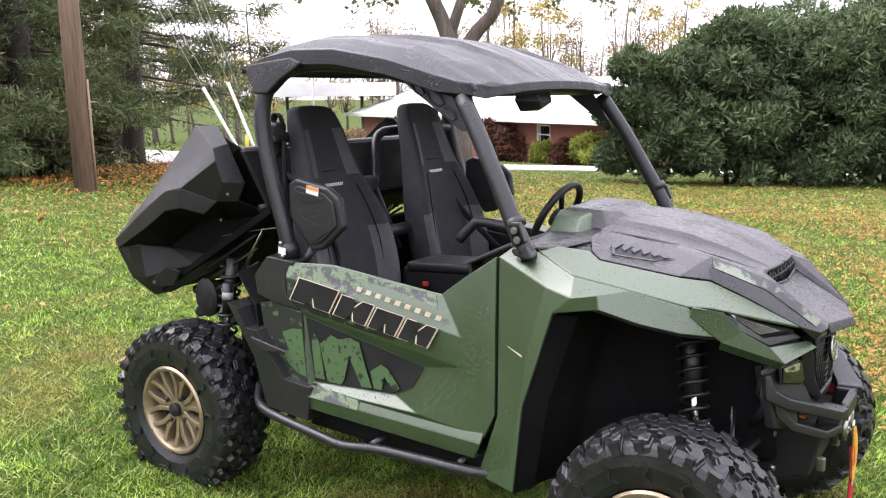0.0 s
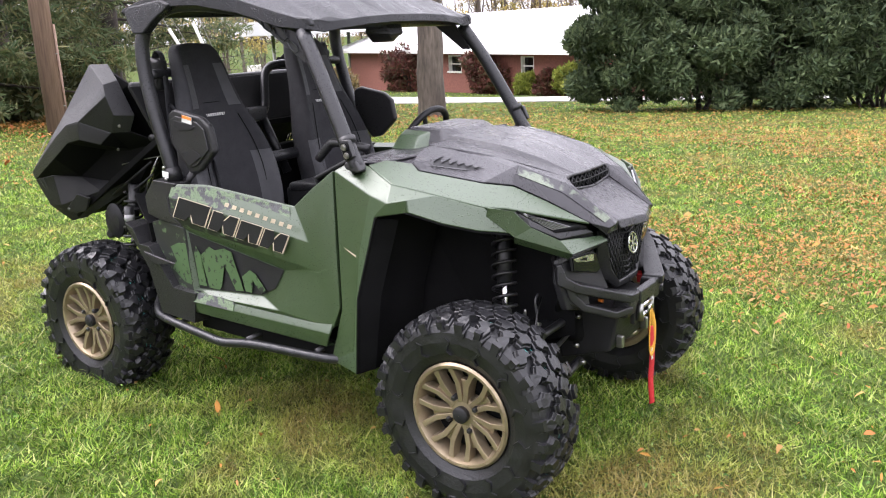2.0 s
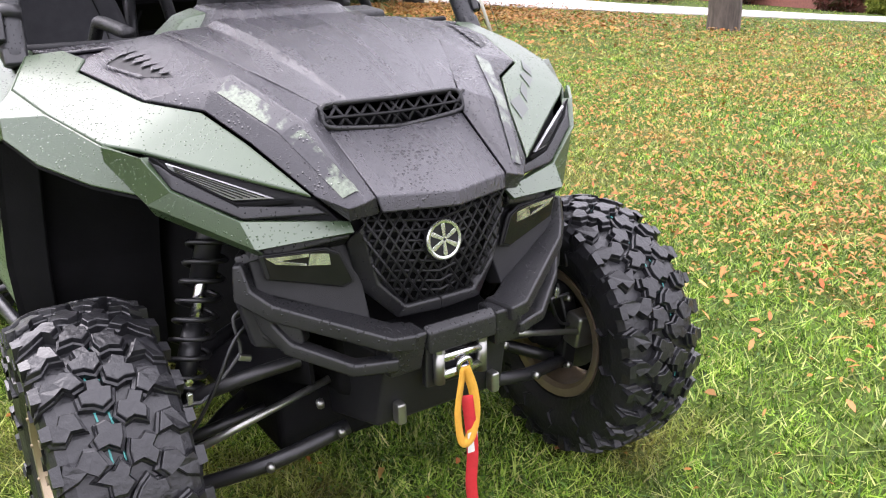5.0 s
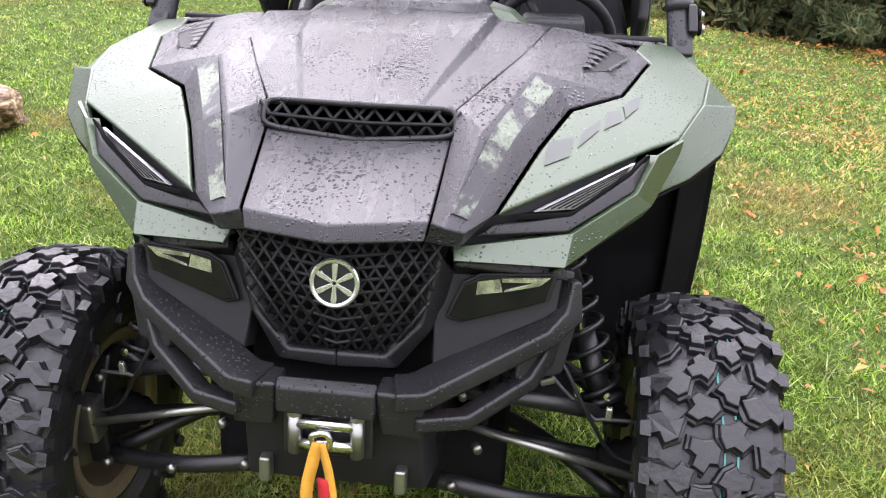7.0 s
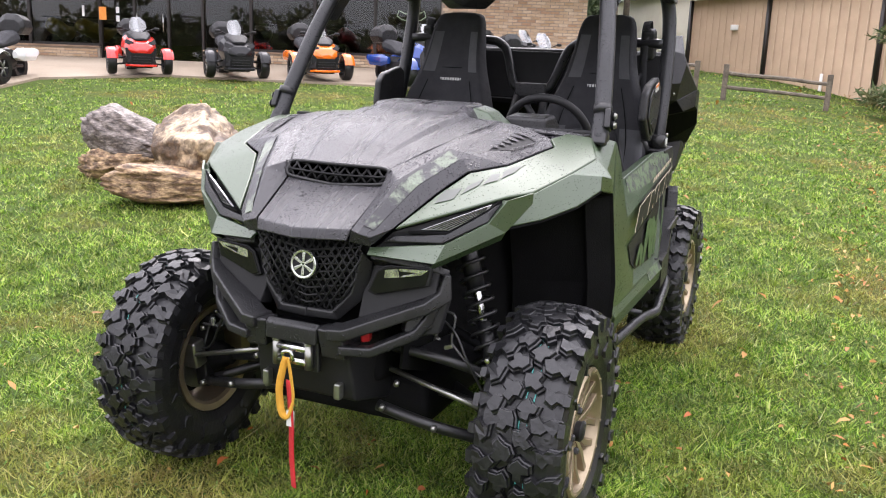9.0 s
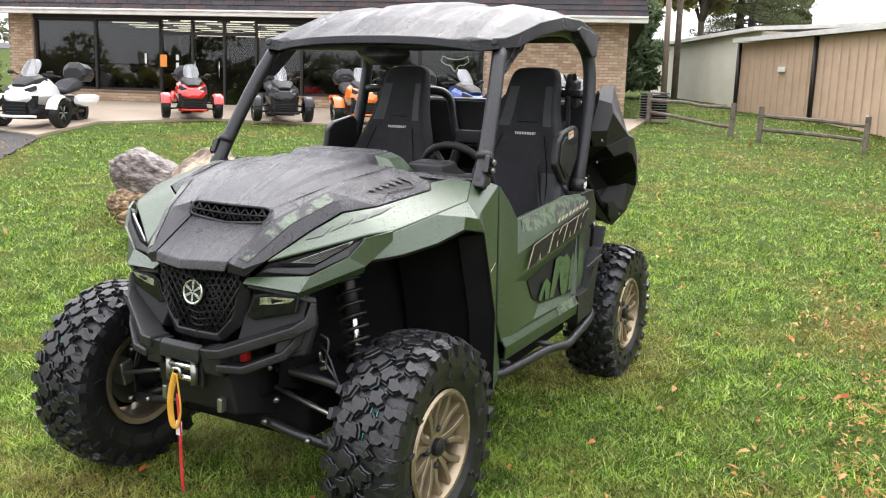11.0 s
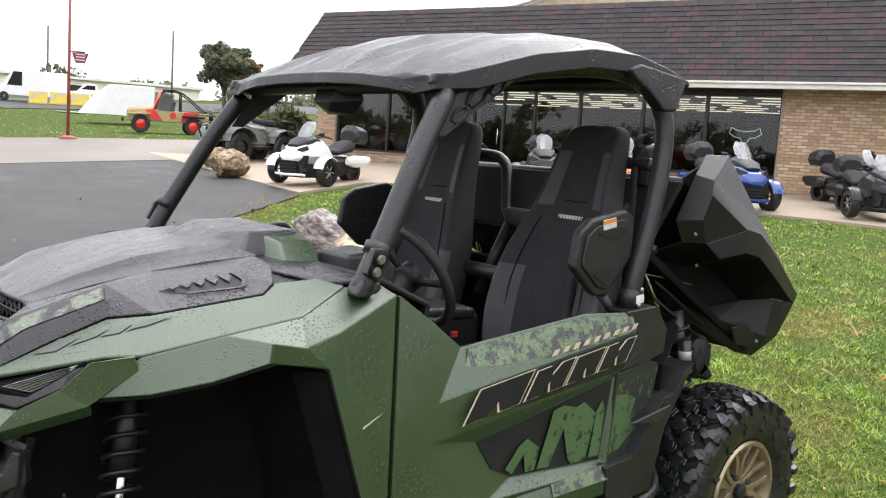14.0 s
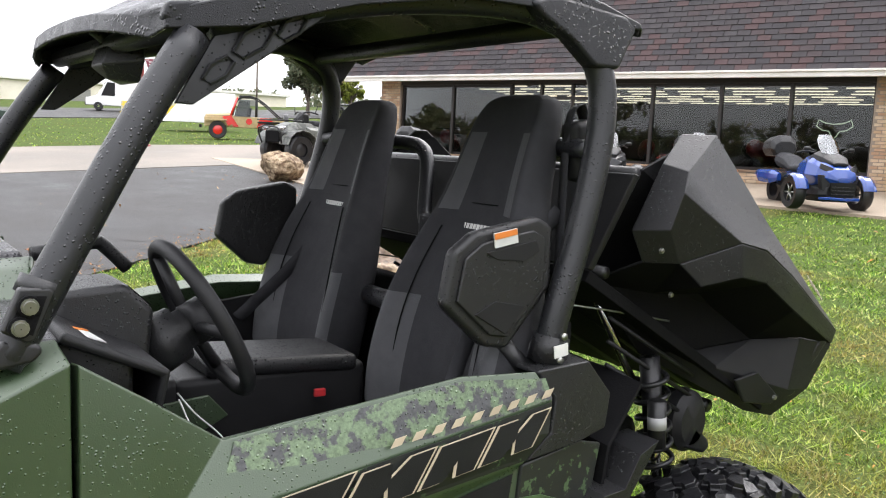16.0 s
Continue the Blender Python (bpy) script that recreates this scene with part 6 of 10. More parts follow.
# roof: stations along x, half widths, edge and crown heights
_st = [(0.40, 0.50, 1.742, 1.772), (0.345, 0.575, 1.752, 1.79), (0.22, 0.61, 1.79, 1.852), (0.02, 0.625, 1.85, 1.915), (-0.22, 0.632, 1.893, 1.952), (-0.42, 0.64, 1.897, 1.962), (-0.56, 0.648, 1.872, 1.945), (-0.67, 0.652, 1.842, 1.90), (-0.69, 0.63, 1.83, 1.882)]
_fr = [0.0, 0.22, 0.27, 0.55, 0.60, 0.80, 0.93, 1.0]
_rib = [0.018, 0.018, 0.0, 0.0, 0.018, 0.014, 0.0, 0.0]
_v, _f = [], []
for _x, _hw, _ze, _zc in _st:
    for _sd in range(-7, 8):
        _q = abs(_sd)
        _t = _fr[_q]
        _z = _ze + (_zc - _ze) * (1 - _t ** 2.6) + _rib[_q] * (1 if -0.6 < _x < 0.1 else 0.6 if -0.65 < _x < 0.25 else 0)
        _v.append((_x - 0.05 * (_t ** 4) * (1 if _x > 0.38 else 0), _hw * _t * (1 if _sd >= 0 else -1), _z))
for _i in range(len(_st) - 1):
    for _j in range(14):
        _a = _i * 15 + _j
        _f.append((_a, _a + 1, _a + 16, _a + 15))
# turned-down edge all round
_edge = [i for i in range(15)] + [15 * i + 14 for i in range(1, 9)] + [15 * 8 + j for j in range(13, -1, -1)] + [15 * i for i in range(7, 0, -1)]
_base = len(_v)
for _i in _edge:
    _x, _y, _z = _v[_i]
    _v.append((_x * 1.0 + (0.006 if _x > 0.3 else -0.004 if _x < -0.6 else 0), _y * 1.006, _z - (0.032 if _x > 0.3 else 0.012 if _x < -0.66 else 0.055)))
_m = len(_edge)
for _k in range(_m):
    _f.append((_edge[_k], _edge[(_k + 1) % _m], _base + (_k + 1) % _m, _base + _k))
shell("roof", _v, _f, ROOF, UTV, 1, 0.008, 0.006, "wet dark grey moulded plastic roof", middle=(0, 0, 0.5))
for _s in (-1, 1):
    # corner boots over the pillars
    prism("roof_corner", [(-0.625, 0.655, 1.853), (-0.66, 0.655, 1.83), (-0.6, 0.668, 1.735), (-0.53, 0.668, 1.735), (-0.468, 0.66, 1.785), (-0.39, 0.655, 1.825), (-0.36, 0.652, 1.85), (-0.42, 0.65, 1.872)], (0, -0.05, 0), ROOF, UTV, _s, 0.01, "grey roof corner boot")
    prism("roof_corner", [(0.20, 0.595, 1.785), (0.345, 0.582, 1.765), (0.355, 0.578, 1.735), (0.31, 0.582, 1.722), (0.26, 0.59, 1.748)], (0, -0.03, 0), ROOF, UTV, _s, 0.008)
_mr = solid("rear_view_mirror", [(0.25, -0.10, 1.758), (0.25, 0.10, 1.758), (0.255, 0.135, 1.70), (0.25, 0.08, 1.655), (0.25, -0.08, 1.655), (0.255, -0.135, 1.70), (0.305, -0.06, 1.748), (0.305, 0.06, 1.748), (0.325, 0.05, 1.69), (0.30, 0.0, 1.662), (0.325, -0.05, 1.69)],
            [(0, 1, 2, 3, 4, 5), (0, 6, 7, 1), (1, 7, 8, 2), (2, 8, 9, 3), (3, 9, 4), (4, 9, 10, 5), (5, 10, 6, 0), (6, 10, 8, 7), (10, 9, 8)], BLACK, UTV, 1, 0.006, "black wide faceted rear-view mirror")
rod("mirror_stem", (0.29, 0, 1.74), (0.33, 0, 1.768), 0.014, BLACK, _mr)


# seats
def seat(s):
    y0 = 0.37
    st = thing("seat", "", "")
    st.parent = UTV
    for k in ("label", "category"):
        if k in st:
            del st[k]

    def ring(cx, z, hw, dep, wing):
        """Cross-section of the back: centre pad and side bolsters standing forward."""
        p = [(-dep, -hw * 0.8), (-dep, hw * 0.8), (-dep * 0.4, hw), (wing, hw * 0.97), (wing + 0.012, hw * 0.85), (wing * 0.35, hw * 0.55), (wing * 0.2, 0), (wing * 0.35, -hw * 0.55), (wing + 0.012, -hw * 0.85), (wing, -hw * 0.97), (-dep * 0.4, -hw)]
        return [(cx + a, (y0 + b) * s, z) for a, b in p]

    rings = [ring(-0.36, 0.80, 0.235, 0.10, 0.06), ring(-0.375, 0.95, 0.255, 0.11, 0.075), ring(-0.40, 1.08, 0.258, 0.11, 0.075), ring(-0.425, 1.18, 0.25, 0.11, 0.07), ring(-0.455, 1.30, 0.215, 0.105, 0.055), ring(-0.49, 1.40, 0.17, 0.10, 0.04),
             ring(-0.515, 1.50, 0.148, 0.095, 0.03), ring(-0.545, 1.60, 0.138, 0.085, 0.022), ring(-0.565, 1.66, 0.126, 0.07, 0.012), ring(-0.58, 1.69, 0.1, 0.045, 0.0)]
    bk = loft("backrest", rings, SEAT, st, "black fabric high-back seat rest")
    md = bk.modifiers.new("sub", "SUBSURF")
    md.levels = md.render_levels = 2
    cu = loft("cushion", [[(x, (y0 + q) * s, z) for x, z, q in r] for r in (
        [(-0.38, 0.70, -0.25), (-0.38, 0.70, 0.25), (-0.38, 0.86, 0.25), (-0.38, 0.82, 0.15), (-0.38, 0.82, -0.15), (-0.38, 0.86, -0.25)],
        [(-0.1, 0.70, -0.26), (-0.1, 0.70, 0.26), (-0.1, 0.89, 0.25), (-0.1, 0.84, 0.15), (-0.1, 0.84, -0.15), (-0.1, 0.89, -0.25)],
        [(0.12, 0.72, -0.24), (0.12, 0.72, 0.24), (0.12, 0.88, 0.23), (0.12, 0.86, 0.14), (0.12, 0.86, -0.14), (0.12, 0.88, -0.23)],
        [(0.17, 0.76, -0.2), (0.17, 0.76, 0.2), (0.17, 0.83, 0.2), (0.17, 0.83, 0.12), (0.17, 0.83, -0.12), (0.17, 0.83, -0.2)])], SEAT, st, "black fabric seat cushion")
    md = cu.modifiers.new("sub", "SUBSURF")
    md.levels = md.render_levels = 2
    bk.data.materials.append(SEAT_GREY)
    for p in bk.data.polygons:
        q, nx = abs(p.center.y * s - y0), p.normal.x
        if nx > 0.1 and ((p.center.z < 1.22 and q > 0.14) or (1.36 < p.center.z < 1.62 and 0.05 < q < 0.125)):
            p.material_index = 1
    for q in (-1, 1):
        tube("piping", [(-0.335, y0 + 0.165 * q, 0.98), (-0.36, y0 + 0.165 * q, 1.12), (-0.392, y0 + 0.145 * q, 1.24), (-0.436, y0 + 0.11 * q, 1.36)], 0.0025, LINER, st, 6, 4, s=s)
    for i in range(9):
        box("small_letter_bar", (-0.4645, (y0 + (i - 4) * 0.0135) * s, 1.365), (0.002, 0.009, 0.013), WHITE_PRINT, st, (0, -17, 0), 0, "pale printed bar")
    for z, hw in ((1.345, 0.09), (1.42, 0.07)):
        rod("seam", (-0.468 - (z - 1.365) * 0.28, y0 - hw, z), (-0.468 - (z - 1.365) * 0.28, y0 + hw, z), 0.002, LINER, st, 6, s=s)


both(seat)
_cs = box("centre_console", (-0.08, 0, 0.88), (0.5, 0.20, 0.22), BLACK_DRY, UTV, bevel=0.02, label="black centre console with padded lid")
box("console_lid", (-0.10, 0, 1.0), (0.40, 0.22, 0.045), BLACK, _cs, (0, -3, 0), 0.016)
box("lid_recess", (0.02, 0, 1.0185), (0.12, 0.13, 0.004), BLACK_DRY, _cs, (0, -3, 0), 0.002)
tube("lid_ridge", [(0.06, -0.07, 1.018), (0.09, -0.03, 1.0165), (0.09, 0.03, 1.0165), (0.06, 0.07, 1.018)], 0.006, BLACK, _cs, 8, 4)
for _s in (-1, 1):
    prism("console_trim", [(0.34, 0.10, 0.93), (0.10, 0.112, 0.955), (0.05, 0.112, 0.90), (0.12, 0.112, 0.865), (0.36, 0.10, 0.85)], (0, 0.008, 0), GREEN, _cs, _s, 0.004, "green console trim")
box("console_front", (0.24, 0, 0.86), (0.24, 0.18, 0.2), BLACK_DRY, _cs, (0, 20, 0), 0.02)
rod("gear_lever", (0.27, 0.02, 0.95), (0.22, 0.03, 1.09), 0.012, STEEL_BLK, _cs)
lathe("gear_knob", [(0.001, -0.02), (0.018, -0.015), (0.024, 0), (0.02, 0.016), (0.001, 0.022)], BLACK_DRY, _cs, 16, pose(0.215, 0.03, 1.10, 90), close=False)
box("red_buckle", (-0.18, 0.13, 0.93), (0.03, 0.012, 0.02), RED, UTV, bevel=0.003)
box("red_buckle", (-0.18, -0.13, 0.93), (0.03, 0.012, 0.02), RED, UTV, bevel=0.003)
box("cabin_floor", (0.08, 0, 0.52), (1.0, 1.2, 0.03), LINER, UTV, bevel=0.0)
box("seat_base", (-0.12, 0, 0.64), (0.6, 1.1, 0.18), LINER, UTV, bevel=0.03)
box("rear_bulkhead", (-0.60, 0, 0.95), (0.05, 1.1, 0.42), LINER, UTV, bevel=0.01)
_tag = box("paper_tag", (0.13, 0.50, 0.90), (0.11, 0.16, 0.002), WHITE_PRINT, UTV, (14, -8, 28), 0, "white paper tag with a green stripe")
box("tag_stripe", (0.13, 0.50, 0.9025), (0.03, 0.155, 0.001), mat("green_print", (0.02, 0.3, 0.12), 0.5), _tag, (14, -8, 28), 0)
tube("tag_wire", [(0.15, 0.46, 0.905), (0.2, 0.47, 0.98), (0.24, 0.44, 1.02), (0.27, 0.42, 1.06)], 0.0018, WHITE_PRINT, _tag, 5, 5)
tube("tag_wire", [(0.12, 0.53, 0.905), (0.19, 0.52, 0.97), (0.25, 0.49, 0.99), (0.27, 0.43, 1.05)], 0.0018, WHITE_PRINT, _tag, 5, 5)

# raised cargo bed
def bed_side(s):
    # 0-6 fin: top rear, top front, then round its front face
    v = [(-0.972, 0.645, 1.613), (-0.895, 0.60, 1.612), (-0.812, 0.62, 1.539), (-0.835, 0.682, 1.523), (-0.80, 0.702, 1.475), (-0.784, 0.685, 1.386), (-0.739, 0.605, 1.378),
         (-1.135, 0.60, 1.468), (-1.60, 0.585, 1.125), (-1.205, 0.655, 1.385), (-1.592, 0.618, 1.10),  # 7-10 upper rim and ridge crease
         (-0.85, 0.662, 1.302), (-0.98, 0.738, 1.358), (-1.08, 0.735, 1.338), (-1.24, 0.712, 1.262), (-1.607, 0.63, 1.072),  # 11-15 flare, upper edge
         (-0.90, 0.692, 1.248), (-1.0, 0.732, 1.272), (-1.10, 0.73, 1.253), (-1.25, 0.715, 1.172), (-1.612, 0.615, 1.03),  # 16-20 flare, lower edge
         (-0.768, 0.62, 1.303), (-0.72, 0.50, 1.24), (-0.95, 0.50, 1.20), (-1.12, 0.50, 1.19), (-1.34, 0.53, 1.05), (-1.10, 0.50, 1.03), (-0.95, 0.47, 1.03),  # 21-27 sunk side
         (-1.453, 0.612, 1.062), (-1.57, 0.578, 0.89), (-1.47, 0.53, 0.806), (-1.36, 0.515, 0.832), (-1.45, 0.592, 0.905), (-1.16, 0.545, 0.99)]  # 28-33 lower box
    f = [(0, 1, 2, 3), (2, 6, 5, 4, 3), (0, 3, 9, 7), (7, 9, 10, 8), (3, 12, 9), (9, 12, 13, 14), (9, 14, 15, 10), (3, 4, 12), (4, 5, 11, 12), (5, 6, 21, 11)]
    b = shell("bed_side", v, f, BLACK_MATT, UTV, s, 0.008, 0.006, "wet black moulded cargo bed side with a flared arch", middle=(-1.15, 0, 1.2))
    shell("bed_flare", v, [(11, 16, 17, 12), (12, 17, 18, 13), (13, 18, 19, 14), (14, 19, 20, 15), (15, 20, 10)], BLACK_MATT, b, s, 0.014, 0.006, "black flared arch lip", middle=(-1.15, 0, 1.2))
    shell("bed_recess", v, [(11, 21, 22, 23), (16, 11, 23), (16, 23, 24, 17), (17, 24, 18), (18, 24, 25, 19), (19, 25, 28, 20), (23, 22, 27), (23, 27, 26, 24), (24, 26, 25)], LINER, b, s, 0.008, 0.003, middle=(-1.15, 0, 1.2))
    shell("bed_lower_box", v, [(20, 29, 32, 28), (29, 30, 32), (32, 30, 31, 33), (28, 32, 33, 25), (25, 33, 26), (33, 31, 27, 26)], BLACK_DRY, b, s, 0.008, 0.006, middle=(-1.15, 0, 1.2))
    prism("box_boss", [(-1.22, 0.567, 0.955), (-1.31, 0.575, 0.972), (-1.42, 0.575, 0.885), (-1.40, 0.56, 0.86), (-1.29, 0.55, 0.878)], (0, 0.012, 0), BLACK_DRY, b, s, 0.008)
    shell("bed_inner_side", [(-0.95, 0.57, 1.585), (-0.79, 0.58, 1.52), (-0.66, 0.44, 1.30), (-1.42, 0.44, 0.88), (-1.54, 0.575, 1.09)], [(0, 1, 2, 3, 4)], LINER, b, s, 0.008, 0)
    for p in ((-1.385, 0.592, 0.89), (-0.79, 0.655, 1.335), (-0.90, 0.60, 1.215)):
        lathe("bed_bolt", [(0.001, 0), (0.008, 0), (0.006, 0.006), (0.001, 0.007)], ZINC, b, 10, pose(p[0], p[1] * s, p[2], 0, 0, 0 if s > 0 else 180), close=False)
    rod("bed_strut", (-0.76, 0.44, 1.25), (-0.95, 0.48, 0.92), 0.011, CHROME, UTV, 10, s=s)
    # ribs and a wire along the dark underside of the floor
    for z in (0.0, 0.06, 0.12):
        rod("floor_rib", (-0.78, 0.515, 1.15 - z), (-1.12, 0.515, 0.965 - z), 0.006, BLACK_DRY, b, 6, s=s)
    tube("release_cable", [(-0.64, 0.50, 1.19), (-0.80, 0.53, 1.165), (-0.98, 0.535, 1.13)], 0.003, ZINC, b, 5, 3, s=s)


both(bed_side)
shell("bed_floor", [(-0.66, -0.56, 1.28), (-0.66, 0.56, 1.28), (-1.42, 0.54, 0.86), (-1.42, -0.54, 0.86)], [(0, 1, 2, 3)], LINER, UTV, 1, 0.03, 0.004, "black bed floor")
shell("bed_front_wall", [(-0.66, -0.57, 1.28), (-0.66, 0.57, 1.28), (-0.72, 0.64, 1.508), (-0.72, -0.64, 1.508)], [(0, 1, 2, 3)], BLACK_DRY, UTV, 1, 0.02, 0.004, "black bed front wall")
rod("bed_rim", (-0.725, -0.62, 1.512), (-0.725, 0.62, 1.512), 0.016, BLACK, UTV, 8)
shell("tailgate", [(-1.58, -0.625, 1.05), (-1.58, 0.625, 1.05), (-1.50, 0.58, 0.88), (-1.42, 0.54, 0.84), (-1.42, -0.54, 0.84), (-1.50, -0.58, 0.88)], [(0, 1, 2, 3, 4, 5)], BLACK, UTV, 1, 0.03, 0.006, "black tailgate")
for _y in (-0.3, 0.0, 0.3):
    rod("bed_rib", (-0.70, _y, 1.235), (-1.38, _y, 0.852), 0.014, BLACK_DRY, UTV, 6)
rod("bed_cross_bar", (-0.72, -0.55, 1.27), (-0.72, 0.55, 1.27), 0.016, STEEL_BLK, UTV, 8)
rod("bed_hinge_tube", (-1.28, -0.45, 0.84), (-1.28, 0.45, 0.84), 0.02, STEEL_BLK, UTV, 10)
LETTER_DIM = mat("dull_beige_print", (0.2, 0.165, 0.115), 0.5)
# the engine-size figure on each bed side
for _s in (-1, 1):
    _c = bpy.data.curves.new("figure", "FONT")
    _c.body, _c.size, _c.extrude, _c.shear = "1000", 0.06, 0.0008, 0.25
    _c.align_x = _c.align_y = "CENTER"
    _c.materials.append(LETTER_DIM)
    _o = new("size_figure", _c)
    _o.parent = UTV
    _a, _b = Vector((-1.31, 0.687 * _s, 1.257)), Vector((-1.455, 0.658 * _s, 1.172))
    _x = (_b - _a).normalized() if _s > 0 else (_a - _b).normalized()
    _n = Vector((-0.24, 0.75 * _s, 0.6)).normalized()
    _up = _n.cross(_x).normalized()
    _n = _x.cross(_up)
    _mm = Matrix((_x, _up, _n)).transposed().to_4x4()
    _mm.translation = (_a + _b) / 2 + _n * 0.012
    _o.matrix_basis = _mm


# ---- three-wheeled machines before the shop ----
SCREEN = glass("pale_screen", (0.66, 0.68, 0.69), 0.06, 0.88)


def make_trike(body, label, group="three-wheelers before the shop", touring=True):
    t = thing("three_wheeler", label, "motor trike", group)
    for y in (-0.62, 0.62):
        w = lathe("front_wheel", [(0.17, -0.09), (0.26, -0.1), (0.29, -0.06), (0.295, 0), (0.29, 0.06), (0.26, 0.1), (0.17, 0.09), (0.16, 0), (0.17, -0.09)], RUBBER, t, 28, pose(0.0, y, 0.295), close=False)
        for k in range(6):
            a = k * math.pi / 3
            rod("rim_spoke", (0.02 * math.cos(a), y + (0.07 if y > 0 else -0.07), 0.295 + 0.02 * math.sin(a)), (0.165 * math.cos(a), y + (0.06 if y > 0 else -0.06), 0.295 + 0.165 * math.sin(a)), 0.017, ZINC, w, 6)
        # mudguard
        v, f = [], []
        for i in range(9):
            a = radians(12 + i * 15)
            for yy, r in ((-0.125, 0.305), (-0.06, 0.335), (0.06, 0.335), (0.125, 0.305)):
                v.append((r * math.cos(a), y + yy, 0.3 + r * math.sin(a)))
        for i in range(8):
            for j in range(3):
                f.append((i * 4 + j, i * 4 + j + 1, i * 4 + j + 5, i * 4 + j + 4))
        shell("mudguard", v, f, body, t, 1, 0.012, 0.004, middle=(0, y, 0.3))
        for zz in (0.24, 0.38):
            rod("front_arm", (0.05, y * 0.85, zz), (-0.1, y * 0.25, zz + 0.03), 0.022, STEEL_BLK, t, 8)
        rod("mirror_arm", (-0.05, y * 0.4, 1.02), (-0.06, y * 0.6, 1.06), 0.015, BLACK_DRY, t, 8)
        box("mirror", (-0.06, y * 0.66, 1.06), (0.06, 0.13, 0.07), BLACK_DRY, t, (0, 0, 10), 0.025)
        solid("headlamp", [(0.4, y * 0.24, 0.74), (0.27, y * 0.52, 0.82), (0.31, y * 0.56, 0.72), (0.44, y * 0.3, 0.64), (0.3, y * 0.24, 0.68), (0.2, y * 0.5, 0.74)], [(0, 1, 2, 3), (0, 4, 5, 1), (3, 2, 5, 4), (0, 3, 4), (1, 5, 2)], LENS, t, 1, 0.006)
        prism("air_scoop", [(0.41, y * 0.3, 0.6), (0.36, y * 0.56, 0.62), (0.36, y * 0.5, 0.36), (0.42, y * 0.3, 0.34)], (-0.12, 0, 0), BLACK_DRY, t, 1, 0.01)
    lathe("rear_wheel", [(0.17, -0.11), (0.26, -0.12), (0.3, -0.07), (0.305, 0), (0.3, 0.07), (0.26, 0.12), (0.17, 0.11), (0.16, 0), (0.17, -0.11)], RUBBER, t, 28, pose(-1.7, 0, 0.305), close=False)

    def ring(x, hw, z0, z1):
        return [(x, hw * c, z0 + (z1 - z0) * h) for c, h in ((-0.7, 0), (-1, 0.35), (-0.9, 0.75), (-0.45, 1), (0.45, 1), (0.9, 0.75), (1, 0.35), (0.7, 0))]
    loft("nose", [ring(0.5, 0.12, 0.5, 0.58), ring(0.42, 0.27, 0.48, 0.72), ring(0.22, 0.36, 0.46, 0.86), ring(-0.1, 0.4, 0.42, 0.98), ring(-0.45, 0.34, 0.4, 0.94), ring(-0.75, 0.23, 0.38, 0.74)], body, t, bevel=0.01)
    loft("underbody", [ring(0.42, 0.26, 0.18, 0.49), ring(0.3, 0.34, 0.16, 0.5), ring(-0.2, 0.36, 0.16, 0.47), ring(-0.7, 0.24, 0.18, 0.46)], BLACK_DRY, t, bevel=0.01)
    gr = solid("grille", [(0.46, -0.2, 0.24), (0.46, 0.2, 0.24), (0.5, 0.24, 0.5), (0.5, -0.24, 0.5), (0.34, -0.2, 0.2), (0.34, 0.2, 0.2)], [(0, 1, 2, 3), (0, 4, 5, 1), (3, 2, 5, 4)], BLACK_DRY, t, 1, 0.006)
    for z in (0.3, 0.36, 0.42):
        box("grille_bar", (0.485, 0, z), (0.02, 0.4, 0.016), STEEL_BLK, gr, bevel=0.003)
    prism("chin_spoiler", [(0.52, -0.3, 0.25), (0.58, 0, 0.24), (0.52, 0.3, 0.25), (0.36, 0.36, 0.24), (0.36, -0.36, 0.24)], (0, 0, -0.05), body, t, 1, 0.01)
    loft("engine_body", [ring(-0.6, 0.24, 0.18, 0.62), ring(-1.0, 0.26, 0.18, 0.62), ring(-1.5, 0.16, 0.25, 0.62)], BLACK_DRY, t, bevel=0.01)
    loft("rider_seat", [ring(-0.72, 0.14, 0.66, 0.8), ring(-1.0, 0.22, 0.64, 0.78), ring(-1.25, 0.22, 0.68, 0.94), ring(-1.6, 0.2, 0.74, 1.0)], SEAT, t, bevel=0.02)
    loft("cowl", [ring(0.36, 0.14, 0.78, 0.83), ring(0.14, 0.26, 0.78, 0.97), ring(-0.12, 0.28, 0.78, 1.04), ring(-0.32, 0.23, 0.78, 0.98)], BLACK_DRY, t, bevel=0.01)
    v = []
    for zz, xx, hw in ((0.98, 0.12, 0.16), (1.1, 0.02, 0.19), (1.22, -0.07, 0.18), (1.32, -0.13, 0.11)):
        for q in (-1, -0.6, 0, 0.6, 1):
            v.append((xx - 0.1 * q * q, hw * q, zz))
    shell("windshield", v, [(i * 5 + j, i * 5 + j + 1, i * 5 + j + 6, i * 5 + j + 5) for i in range(3) for j in range(4)], SCREEN, t, 1, 0.006, 0.004, "pale tinted windshield")
    tube("handlebar", [(-0.42, -0.42, 0.98), (-0.3, -0.28, 1.02), (-0.22, 0, 0.98), (-0.3, 0.28, 1.02), (-0.42, 0.42, 0.98)], 0.016, BLACK_DRY, t, 8, 4)
